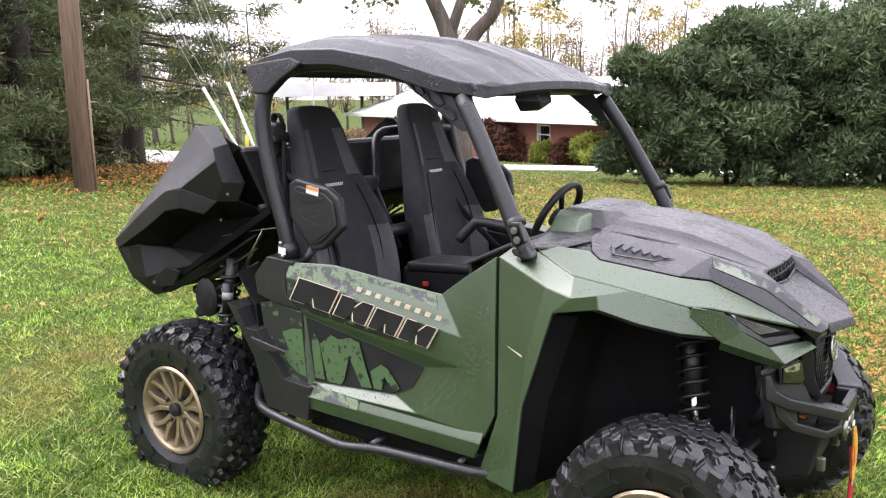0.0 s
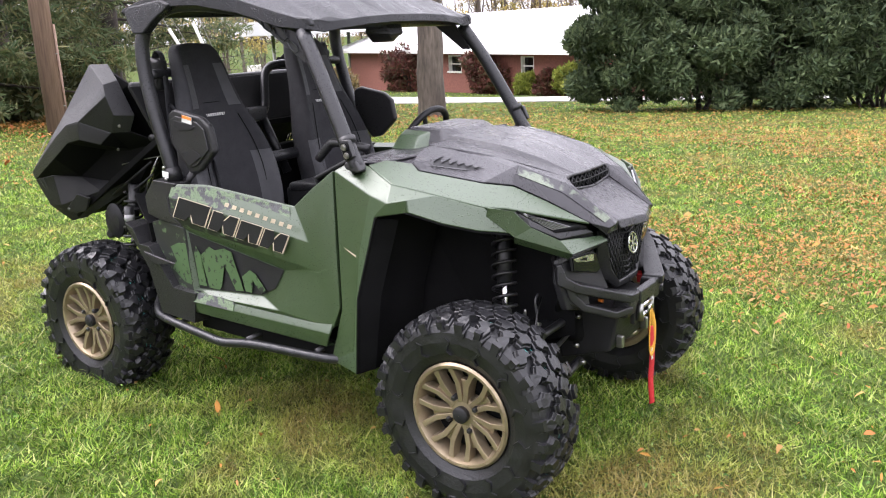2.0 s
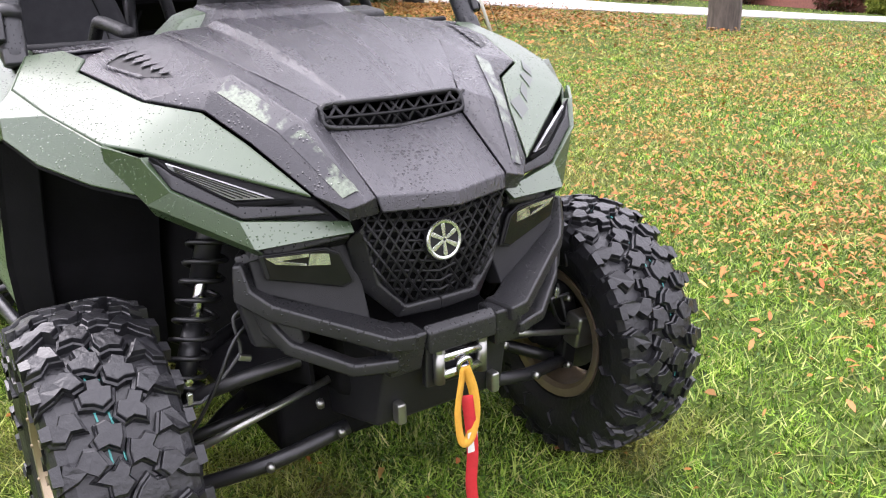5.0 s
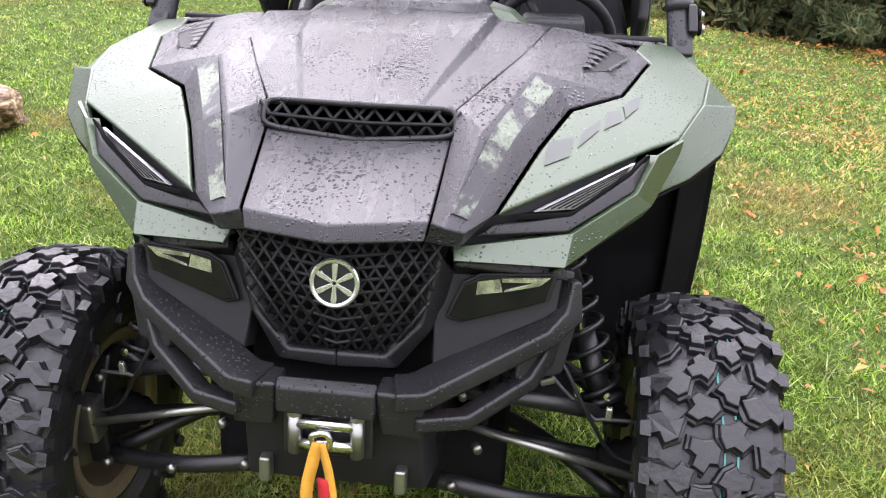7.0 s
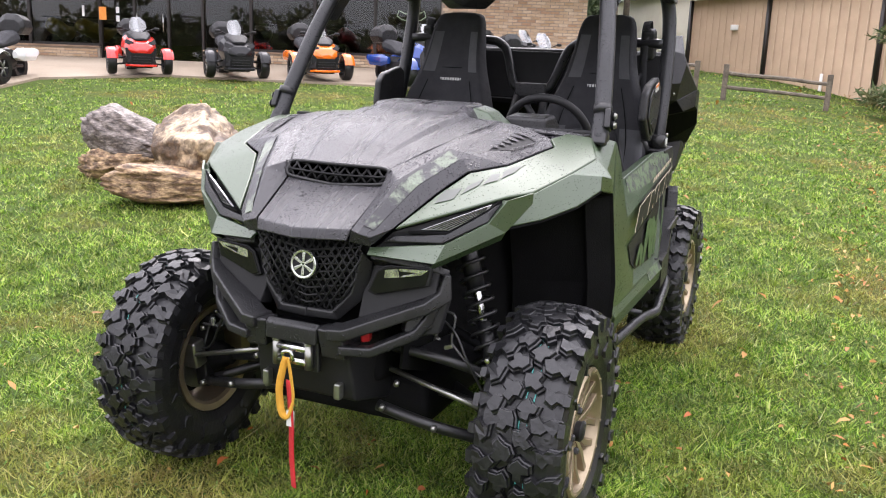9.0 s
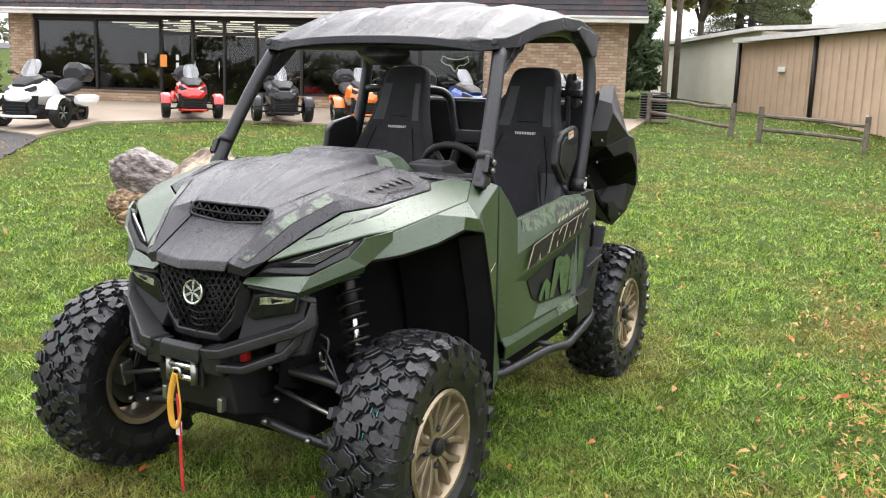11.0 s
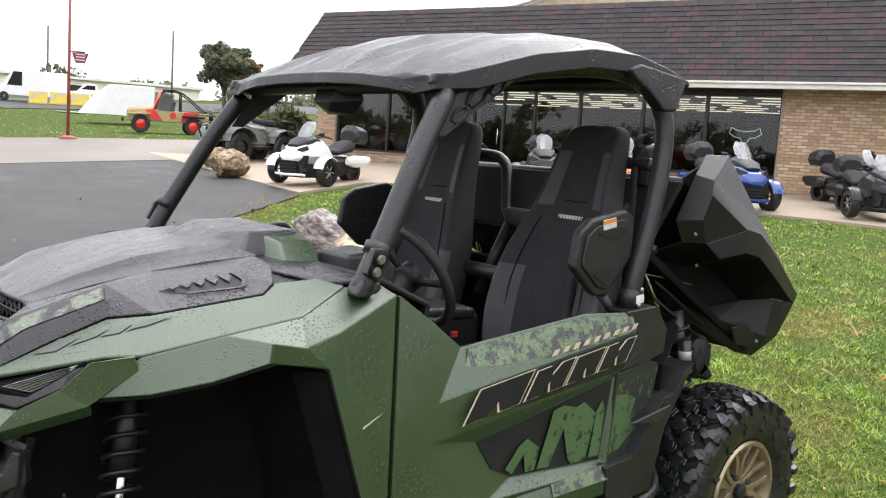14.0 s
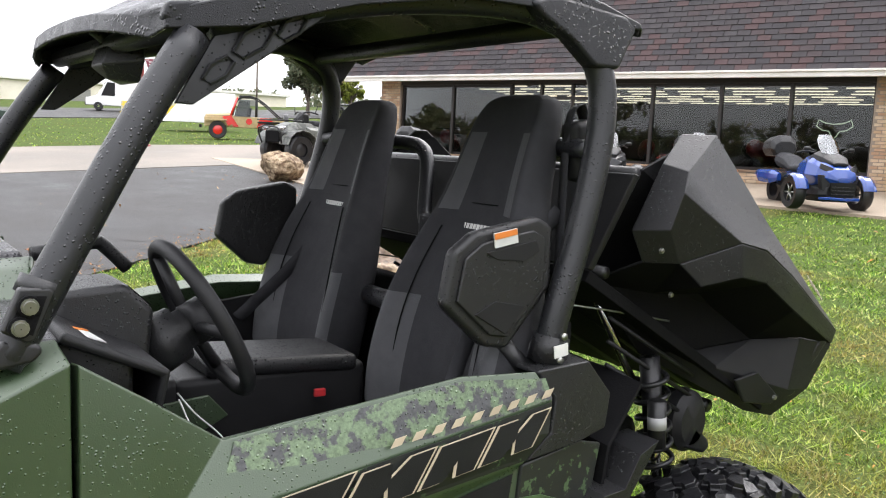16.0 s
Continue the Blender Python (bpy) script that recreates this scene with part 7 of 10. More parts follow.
    if touring:
        for y in (-0.3, 0.3):
            loft("side_case", [ring(-1.15, 0.05, 0.46, 0.6), ring(-1.35, 0.12, 0.4, 0.66), ring(-1.8, 0.12, 0.42, 0.66), ring(-2.0, 0.06, 0.52, 0.64)], body, t, bevel=0.01).matrix_basis = pose(0, y, 0)
        loft("top_case", [ring(-1.58, 0.22, 0.95, 1.2), ring(-1.66, 0.27, 0.92, 1.32), ring(-1.98, 0.27, 0.92, 1.28), ring(-2.08, 0.2, 0.96, 1.18)], BLACK, t, bevel=0.015)
    else:
        loft("tail", [ring(-1.4, 0.12, 0.66, 0.84), ring(-1.8, 0.1, 0.72, 0.86)], body, t, bevel=0.01)
    rod("rear_arm", (-1.2, 0.14, 0.3), (-1.7, 0.14, 0.305), 0.03, STEEL_BLK, t, 8)
    return t


TRIKE_PAINT = dict(white=mat("white_gloss", (0.75, 0.75, 0.75), 0.15, 0, (0.68, 0.68, 0.68), 2, coat=0.6), red=mat("red_gloss", (0.62, 0.02, 0.012), 0.15, 0, (0.5, 0.015, 0.01), 2, coat=0.6),
                   black=mat("black_gloss", (0.01, 0.0105, 0.012), 0.3, 0.0, (0.015, 0.015, 0.017), 2, spec=0.3), orange=mat("orange_gloss", (0.8, 0.17, 0.01), 0.15, 0, (0.7, 0.14, 0.01), 2, coat=0.6),
                   blue=mat("blue_gloss", (0.01, 0.05, 0.27), 0.15, 0.1, (0.008, 0.04, 0.2), 2, coat=0.6))
for _c, _x, _y, _h, _l, _k in (("white", -7.05, -12.25, 21, "white three-wheeled touring motorcycle parked on wet concrete", 0.93), ("red", -10.1, -11.25, 50, "red three-wheeled motorcycle with top case parked on wet concrete", 0.84),
                           ("black", -10.75, -9.4, 49, "black three-wheeled motorcycle with clear screen parked on concrete", 0.84), ("orange", -11.5, -7.95, 49, "orange three-wheeled motorcycle with top case parked on concrete", 0.85),
                           ("blue", -11.72, -5.66, 62, "glossy blue three-wheeled touring motorcycle parked on concrete", 0.88), ("black", -12.75, -3.75, 48, "black three-wheeled touring motorcycle parked on the slab", 0.8),
                           ("black", -14.2, -4.6, 62, "black three-wheeled touring motorcycle parked near the wall", 0.8)):
    _t = make_trike(TRIKE_PAINT[_c], _l, touring=True)
    _t.matrix_basis = pose(_x, _y, G(_x, _y) + 0.045, 0, 0, _h) @ Matrix.Scale(_k, 4)


# ---- plants ----
def leaf_mat(name, cols, rough=0.6, trans=0.25):
    """Foliage whose leaves differ one from another."""
    m = bpy.data.materials.new(name)
    m.use_nodes = True
    n, l = m.node_tree.nodes, m.node_tree.links
    b = n["Principled BSDF"]
    ge, rp = n.new("ShaderNodeNewGeometry"), n.new("ShaderNodeValToRGB")
    for i, c in enumerate(cols):
        e = rp.color_ramp.elements[i] if i < 2 else rp.color_ramp.elements.new(1.0)
        e.position, e.color = i / (len(cols) - 1), (*c, 1)
    tc, nz = n.new("ShaderNodeTexCoord"), n.new("ShaderNodeTexNoise")
    nz.inputs["Scale"].default_value = 0.6
    l.new(tc.outputs["Object"], nz.inputs["Vector"])
    hs, mr = n.new("ShaderNodeHueSaturation"), n.new("ShaderNodeMapRange")
    mr.inputs["From Min"].default_value, mr.inputs["From Max"].default_value = 0.3, 0.7
    mr.inputs["To Min"].default_value, mr.inputs["To Max"].default_value = 0.7, 1.3
    l.new(nz.outputs["Fac"], mr.inputs["Value"])
    l.new(mr.outputs[0], hs.inputs["Value"])
    l.new(ge.outputs["Random Per Island"], rp.inputs[0])
    l.new(rp.outputs[0], hs.inputs["Color"])
    l.new(hs.outputs[0], b.inputs["Base Color"])
    b.inputs["Roughness"].default_value = rough
    b.inputs["Specular IOR Level"].default_value = 0.22
    tl, mx = n.new("ShaderNodeBsdfTranslucent"), n.new("ShaderNodeMixShader")
    mx.inputs[0].default_value = trans
    l.new(hs.outputs[0], tl.inputs[0])
    l.new(b.outputs[0], mx.inputs[1])
    l.new(tl.outputs[0], mx.inputs[2])
    l.new(mx.outputs[0], n["Material Output"].inputs["Surface"])
    return m


def fast_mesh(name, v, nper, material, parent=None):
    """Many loose polygons of nper corners each, from an array."""
    me = bpy.data.meshes.new(name)
    k = len(v) // nper
    me.vertices.add(len(v))
    me.vertices.foreach_set("co", np.ascontiguousarray(v, dtype=np.float32).ravel())
    me.loops.add(len(v))
    me.loops.foreach_set("vertex_index", np.arange(len(v), dtype=np.int32))
    me.polygons.add(k)
    me.polygons.foreach_set("loop_start", np.arange(0, len(v), nper, dtype=np.int32))
    me.update(calc_edges=True)
    me.materials.append(material)
    ob = new(name, me)
    if parent is not None:
        ob.parent = parent
    return ob


def leaves(rng, centres, radii, n, size, droop=0.0, long=1.0, hollow=0.5, wide=0.5):
    """Leaf quads spread through clumps; returns corner rows."""
    c = np.asarray(centres, float)
    r = np.asarray(radii, float)
    if r.ndim == 1:
        r = np.repeat(r[:, None], 3, 1)
    w = (r[:, 0] * r[:, 1]) ** 1.0
    k = rng.choice(len(c), n, p=w / w.sum())
    d = rng.normal(size=(n, 3))
    d /= np.linalg.norm(d, axis=1, keepdims=True)
    p = c[k] + d * r[k] * (hollow + (1 - hollow) * rng.random((n, 1)) ** 0.6)
    a = d + rng.normal(size=(n, 3)) * 0.8
    a[:, 2] -= droop
    a /= np.linalg.norm(a, axis=1, keepdims=True)
    b = np.cross(a, rng.normal(size=(n, 3)))
    b /= np.linalg.norm(b, axis=1, keepdims=True)
    s = size * (0.6 + 0.8 * rng.random((n, 1)))
    q = np.stack([p - b * s * wide, p + a * s * 0.5 * long, p + b * s * wide, p - a * s * 0.5 * long], 1)
    return q.reshape(-1, 3)


def limb_bm(bm, a, b, r0, r1, rng, wig=0.06, n=6, sides=8):
    a, b = Vector(a), Vector(b)
    pts = [a.lerp(b, i / n) + (Vector(rng.normal(size=3)) * wig * (b - a).length * (0.0 if i in (0, n) else 0.5)) for i in range(n + 1)]
    sweep_bm(bm, curve_pts(pts, 2), [r0 + (r1 - r0) * i / (2 * n) for i in range(2 * n + 1)], sides)
    return pts


BARK = mat("bark", (0.13, 0.105, 0.085), 0.9, 0, (0.07, 0.055, 0.045), 5, bump=1.0, bscale=18, stretch=(1, 1, 0.2), fine=0.3)
PINE_BARK = mat("pine_bark", (0.06, 0.045, 0.038), 0.9, 0, (0.03, 0.025, 0.022), 5, bump=1.0, bscale=14, fine=0.3)
YEW = leaf_mat("dark_evergreen", [(0.038, 0.06, 0.03), (0.078, 0.112, 0.052), (0.14, 0.178, 0.085)])
PINE = leaf_mat("pine_needles", [(0.05, 0.085, 0.035), (0.09, 0.125, 0.05), (0.17, 0.16, 0.07), (0.075, 0.115, 0.055)])
AUTUMN = leaf_mat("autumn_leaves", [(0.32, 0.24, 0.07), (0.45, 0.36, 0.12), (0.24, 0.22, 0.09)])
RUSSET = leaf_mat("russet_leaves", [(0.07, 0.025, 0.02), (0.12, 0.04, 0.03), (0.06, 0.06, 0.025)])
OAK = leaf_mat("dull_green_leaves", [(0.06, 0.08, 0.035), (0.1, 0.12, 0.05), (0.14, 0.12, 0.05)])
# paler and greyer than OAK: the haze of distance is put into the colour
HAZY = leaf_mat("haze_paled_leaves", [(0.1, 0.125, 0.08), (0.14, 0.16, 0.1), (0.17, 0.16, 0.1)])
CORNER = leaf_mat("grey_green_leaves", [(0.075, 0.115, 0.06), (0.115, 0.16, 0.08), (0.165, 0.21, 0.115)])
GOLD = leaf_mat("yellow_green_leaves", [(0.2, 0.24, 0.04), (0.3, 0.32, 0.06), (0.1, 0.15, 0.03)])
# GOLD made duller: the haze before the tree is mixed into its colour
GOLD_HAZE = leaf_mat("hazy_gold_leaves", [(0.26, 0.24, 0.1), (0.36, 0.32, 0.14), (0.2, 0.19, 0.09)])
FADED = leaf_mat("thin_autumn_twigs", [(0.16, 0.13, 0.08), (0.3, 0.22, 0.09), (0.1, 0.085, 0.065)])


def shrub(name, label, x, y, rx, h, material, seed, n=5000, size=0.14, cone=0.3, category="shrub", group=""):
    """A dense bush: stems, and leaf clumps with an uneven outline."""
    rng = np.random.default_rng(seed)
    z0 = G(x, y)
    t = thing(name, label, category, group, pose(x, y, z0))
    bm = bmesh.new()
    for i in range(5):
        a = rng.random() * 6.28
        limb_bm(bm, (0.1 * math.cos(a), 0.1 * math.sin(a), -0.1), (rx * 0.5 * math.cos(a), rx * 0.5 * math.sin(a), h * 0.7), 0.05, 0.015, rng, 0.1, 4, 6)
    finish("stem", bm, PINE_BARK, t, smooth=True)
    cs, rs = [], []
    for i in range(int(26 + rx * 14)):
        q = rng.random() ** 0.8
        zz = h * (0.06 + 0.9 * q)
        rr = rx * (1 - cone * q) * math.sqrt(max(0.05, 1 - max(0, q - 0.55) ** 2 * 3.2))
        a = rng.random() * 6.28
        e = rr * (0.55 + 0.4 * rng.random())
        cs.append((e * math.cos(a), e * math.sin(a), zz))
        s = rx * (0.16 + 0.16 * rng.random())
        rs.append((s, s, s * 0.8))
    cs.append((0, 0, h * 0.45))
    rs.append((rx * 0.75, rx * 0.75, h * 0.42))
    fast_mesh("crown", leaves(rng, cs, rs, n, size, -0.25, 2.4, 0.55, 0.3), 4, material, t)
    return t


def pine(x, y, h, rx, seed, bare=1.5, n=9000, label="tall dark pine with drooping boughs at the lawn's edge", trunk=0.34):
    rng = np.random.default_rng(seed)
    t = thing("pine_tree", label, "pine tree", "", pose(x, y, G(x, y)))
    bm = bmesh.new()
    limb_bm(bm, (0, 0, -0.2), (0.2, 0.1, h), trunk, 0.05, rng, 0.01, 8, 12)
    cs, rs = [], []
    for i in range(int(h * 5)):
        z = bare + (h - bare) * (i + rng.random()) / (h * 5)
        a = i * 2.4 + rng.random()
        ln = rx * (1 - 0.75 * (z - bare) / (h - bare)) * (0.65 + 0.5 * rng.random())
        e = (ln * math.cos(a), ln * math.sin(a), z - 0.12 * ln + 0.2 * rng.random())
        limb_bm(bm, (0.05 * math.cos(a), 0.05 * math.sin(a), z), e, 0.05, 0.012, rng, 0.05, 4, 5)
        for q in (0.45, 0.7, 0.95, 1.08):
            s = 0.24 * rx * (0.5 + 0.6 * rng.random()) * (0.7 + 0.3 * q) * 0.62
            cs.append((e[0] * q + rng.normal() * 0.15, e[1] * q + rng.normal() * 0.15, z + (e[2] - z) * q + rng.normal() * 0.1))
            rs.append((s * 1.4, s * 1.4, s * 0.55))
    finish("trunk", bm, PINE_BARK, t, smooth=True)
    fast_mesh("crown", leaves(rng, cs, rs, n, 0.088, 0.0, 2.6, 0.06, 0.2), 4, PINE, t)
    return t


def broadleaf(name, label, x, y, h, spread, material, seed, n=5000, size=0.25, trunk=0.2, first=0.35, clumps=40):
    rng = np.random.default_rng(seed)
    t = thing(name, label, "tree", "", pose(x, y, G(x, y)))
    bm = bmesh.new()
    limb_bm(bm, (0, 0, -0.2), (0, 0, h * first), trunk, trunk * 0.75, rng, 0.02, 4, 12)
    cs, rs = [], []
    for i in range(7):
        a = i * 0.9 + rng.random()
        e = Vector((spread * 0.6 * math.cos(a), spread * 0.6 * math.sin(a), h * (0.65 + 0.25 * rng.random())))
        limb_bm(bm, (0, 0, h * first - 0.1), e, trunk * 0.5, trunk * 0.1, rng, 0.08, 5, 7)
        for k in range(4):
            f = e + Vector((rng.normal() * spread * 0.3, rng.normal() * spread * 0.3, rng.normal() * h * 0.08))
            limb_bm(bm, e * (0.6 + 0.1 * k), f, trunk * 0.14, trunk * 0.03, rng, 0.1, 4, 5)
    finish("trunk", bm, BARK, t, smooth=True)
    for i in range(clumps):
        d = rng.normal(size=3)
        d /= np.linalg.norm(d)
        q = 0.45 + 0.5 * rng.random()
        cs.append((d[0] * spread * q, d[1] * spread * q, h * 0.66 + d[2] * h * 0.32 * q))
        s = spread * (0.16 + 0.14 * rng.random())
        rs.append((s, s, s * 0.75))
    fast_mesh("crown", leaves(rng, cs, rs, n, size, 0.2, 1.3, 0.3), 4, material, t)
    return t


# evergreen mass beside the lane
for _i, (_x, _y, _r, _h) in enumerate(((-6.1, 18.2, 1.7, 3.4), (-4.6, 19.6, 2.1, 4.1), (-2.8, 21.2, 2.3, 4.5), (-0.8, 22.8, 2.5, 4.9), (1.4, 24.6, 2.6, 5.2), (-4.2, 22.4, 2.3, 4.8), (-1.6, 25, 2.6, 5.6), (3.8, 26.2, 2.6, 5.4))):
    shrub("evergreen_tree", "dense dark green evergreen with feathery branches down to the grass", _x, _y, _r, _h, YEW, 20 + _i, 38000 if _i < 4 else 15000, 0.09, 0.35, "evergreen", "evergreens beside the lane")
# pines at the lawn's western edge
for _i, (_x, _y, _h, _r, _b) in enumerate(((-20.8, 13.6, 13, 4.6, 2.2), (-17.5, 8.3, 12, 4.4, 1.4), (-22, 8.0, 13, 4.6, 1.0), (-26, 17, 14, 5, 1.5), (-17.6, 6.0, 12, 4.2, 0.8), (-29, 12.5, 14, 5, 1.2), (-33, 22, 14, 5.5, 1.5))):
    pine(_x, _y, _h, _r, 40 + _i, _b, 62000 if _i < 3 else 18000)
for _i, (_x, _y, _r, _h) in enumerate(((-14.9, 3.6, 1.0, 0.9), (-15.6, 5.4, 1.3, 1.1), (-17.0, 7.4, 1.5, 1.2), (-26, 10.8, 2.2, 1.5), (-30, 11.5, 2.4, 1.8), (-34, 12, 2.4, 1.8), (-38, 12.2, 2.6, 2.0), (-43, 12.4, 2.8, 2.2), (-21, 11.5, 1.5, 1.0))):
    shrub("brush", "low tangled green brush at the lawn's edge", _x, _y, _r, _h, OAK, 70 + _i, 4500, 0.16, 0.2, "shrub", "brush at the lawn's edge")
# forked tree
_rng = np.random.default_rng(5)
_tr = thing("forked_tree", "grey-barked tree with a forked trunk and few leaves", "tree", "", pose(-9.0, 13.6, G(-9.0, 13.6)))
_bm = bmesh.new()
limb_bm(_bm, (0, 0, -0.3), (0.05, 0.0, 2.9), 0.34, 0.27, _rng, 0.01, 5, 16)
limb_bm(_bm, (0.03, 0, 2.6), (-0.95, -0.5, 5.6), 0.2, 0.12, _rng, 0.04, 5, 10)
limb_bm(_bm, (0.05, 0, 2.7), (1.1, 0.6, 4.6), 0.19, 0.11, _rng, 0.05, 5, 10)
limb_bm(_bm, (1.1, 0.6, 4.6), (2.0, 1.4, 7), 0.11, 0.04, _rng, 0.05, 5, 8)
limb_bm(_bm, (0.0, 0, 2.8), (-0.1, 0.5, 6.5), 0.14, 0.07, _rng, 0.05, 5, 8)
_cs, _rs = [], []
for _i in range(26):
    _a, _p = _rng.random() * 6.28, Vector((_rng.normal() * 0.8, _rng.normal() * 0.8, 5 + _rng.random() * 1.5))
    _e = _p + Vector((2.6 * math.cos(_a), 2.6 * math.sin(_a), -0.6 - 1.1 * _rng.random()))
    limb_bm(_bm, _p, _e, 0.03, 0.006, _rng, 0.12, 5, 5)
    for _q in (0.6, 0.8, 1.0):
        _cs.append(tuple(_p.lerp(_e, _q)))
        _rs.append((0.35, 0.35, 0.3))
finish("trunk", _bm, BARK, _tr, smooth=True)
fast_mesh("crown", leaves(_rng, _cs, _rs, 1800, 0.09, 0.3, 1.4, 0.1), 4, OAK, _tr)
# shrubs at the house
for _i, (_x, _y, _r, _h, _m, _l) in enumerate(((-19.2, 33.6, 1.55, 2.0, RUSSET, "round russet shrub in front of the brick house"), (-27.0, 37.5, 1.7, 2.6, RUSSET, "round russet shrub in front of the brick house"),
                                           (-16.6, 32.1, 0.55, 0.9, GOLD, "small yellowing shrub at the house wall"), (-15.0, 31.4, 0.75, 1.1, RUSSET, "small russet shrub at the house wall"), (-13.4, 30.5, 0.95, 1.3, GOLD, "yellow-green shrub at the house wall"),
                                           (-27.5, 31.0, 1.5, 1.3, FADED, "pale tufted ornamental grass by the lane"), (-31.5, 34.0, 1.5, 1.3, FADED, "pale tufted ornamental grass by the lane"))):
    shrub("garden_shrub", _l, _x, _y, _r, _h, _m, 90 + _i, 4200, 0.13, 0.1)
# woods far behind the house: many thin autumn crowns
_rng = np.random.default_rng(8)
_cs, _rs, _bm = [], [], bmesh.new()
for _i in range(130):
    _a = radians(96 + 82 * _rng.random())
    _d = 72 + 30 * _rng.random()
    _x, _y = _d * math.cos(_a), _d * math.sin(_a)
    _z, _h = G(_x, _y), 7.5 + 6 * _rng.random()
    limb_bm(_bm, (_x, _y, _z - 0.5), (_x + _rng.normal() * 0.4, _y, _z + _h), 0.2, 0.03, _rng, 0.03, 4, 5)
    for _k in range(9):
        _q = Vector((_x + _rng.normal() * 1.5, _y + _rng.normal() * 1.5, _z + _h * (0.35 + 0.7 * _rng.random())))
        limb_bm(_bm, (_x, _y, _z + _h * 0.4), _q, 0.06, 0.015, _rng, 0.08, 3, 4)
        _cs.append(tuple(_q))
        _rs.append((1.0, 1.0, 0.8))
_wd = thing("far_woods", "distant belt of thin grey and yellow autumn trees", "woods")
_wd["kind"] = "stuff"
finish("trunks", _bm, BARK, _wd)
_h = len(_cs) // 2
fast_mesh("yellow_crowns", leaves(_rng, _cs[:_h // 2], _rs[:_h // 2], 36000, 0.2, 0.2, 1.2, 0.1), 4, AUTUMN, _wd)
fast_mesh("thin_crowns", leaves(_rng, _cs[_h // 2:], _rs[_h // 2:], 46000, 0.18, 0.2, 2.2, 0.1, 0.25), 4, FADED, _wd)
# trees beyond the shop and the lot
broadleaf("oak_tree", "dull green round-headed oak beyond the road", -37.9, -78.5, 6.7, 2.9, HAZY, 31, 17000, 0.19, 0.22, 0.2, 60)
broadleaf("autumn_tree", "small russet and yellow autumn tree beyond the road", -40.0, -77.6, 5.4, 1.7, FADED, 32, 6000, 0.16, 0.25)
broadleaf("autumn_tree", "small yellow autumn tree beyond the road", -41.6, -76.4, 4.0, 1.3, GOLD, 33, 5000, 0.16, 0.25)
for _i, (_x, _y, _h, _r) in enumerate(((-50, -7.6, 11, 3.6), (-56, -8.0, 13, 4))):
    pine(_x, _y, _h, _r, 130 + _i, 2, 26000, "tall pine behind the pale shed")
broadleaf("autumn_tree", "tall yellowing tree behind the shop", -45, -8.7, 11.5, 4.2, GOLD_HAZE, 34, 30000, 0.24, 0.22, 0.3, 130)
broadleaf("autumn_tree", "tall yellowing tree behind the shop", -47, -19, 12, 4.5, FADED, 35, 9000, 0.2, 0.3, 0.2)
broadleaf("small_tree", "dark round tree far behind the shed", -75, -9, 8.5, 3.0, OAK, 36, 9000, 0.2, 0.3)
for _i, (_x, _y) in enumerate(((-25.5, -9.4), (-29, -9.2))):
    shrub("green_shrub", "tall green shrub behind the shop's corner", _x, _y, 1.7, 3.0, CORNER, 150 + _i, 9000, 0.12, 0.2)
for _i, (_x, _y, _r, _h) in enumerate(((-28.5, -8.2, 2.0, 4.0),)):
    shrub("green_tree", "dense green leafy tree behind the shop's corner", _x, _y, _r, _h, CORNER, 180 + _i, 20000, 0.16, 0.2, "tree")
pine(-15.3, 4.6, 8.0, 2.6, 160, 0.4, 30000, "young pine with soft boughs beside the tan shed", 0.14)
shrub("green_shrub", "clipped green shrub beside the shop", -12.4, -22.2, 0.9, 1.3, OAK, 170, 3000, 0.12, 0.1)


# ---- rocks ----
ROCK = mat("brown_rock", (0.36, 0.24, 0.13), 0.65, 0, (0.085, 0.045, 0.02), 11, 0.38, 0.58, bump=1.0, bscale=24, fine=0.5, stretch=(1, 1, 2.5))
ROCK_GREY = mat("grey_rock", (0.2, 0.165, 0.145), 0.5, 0, (0.045, 0.03, 0.024), 10, 0.4, 0.58, bump=1.0, bscale=24, fine=0.5, stretch=(1, 1, 2.5))
ROCK_PALE = mat("pale_rock", (0.4, 0.3, 0.19), 0.6, 0, (0.075, 0.042, 0.02), 5, 0.4, 0.56, bump=1.0, bscale=24, fine=0.5)
ROCK_GOLD = mat("golden_rock", (0.3, 0.225, 0.14), 0.8, 0, (0.085, 0.045, 0.02), 7, 0.4, 0.6, bump=1.0, bscale=30, fine=0.35)


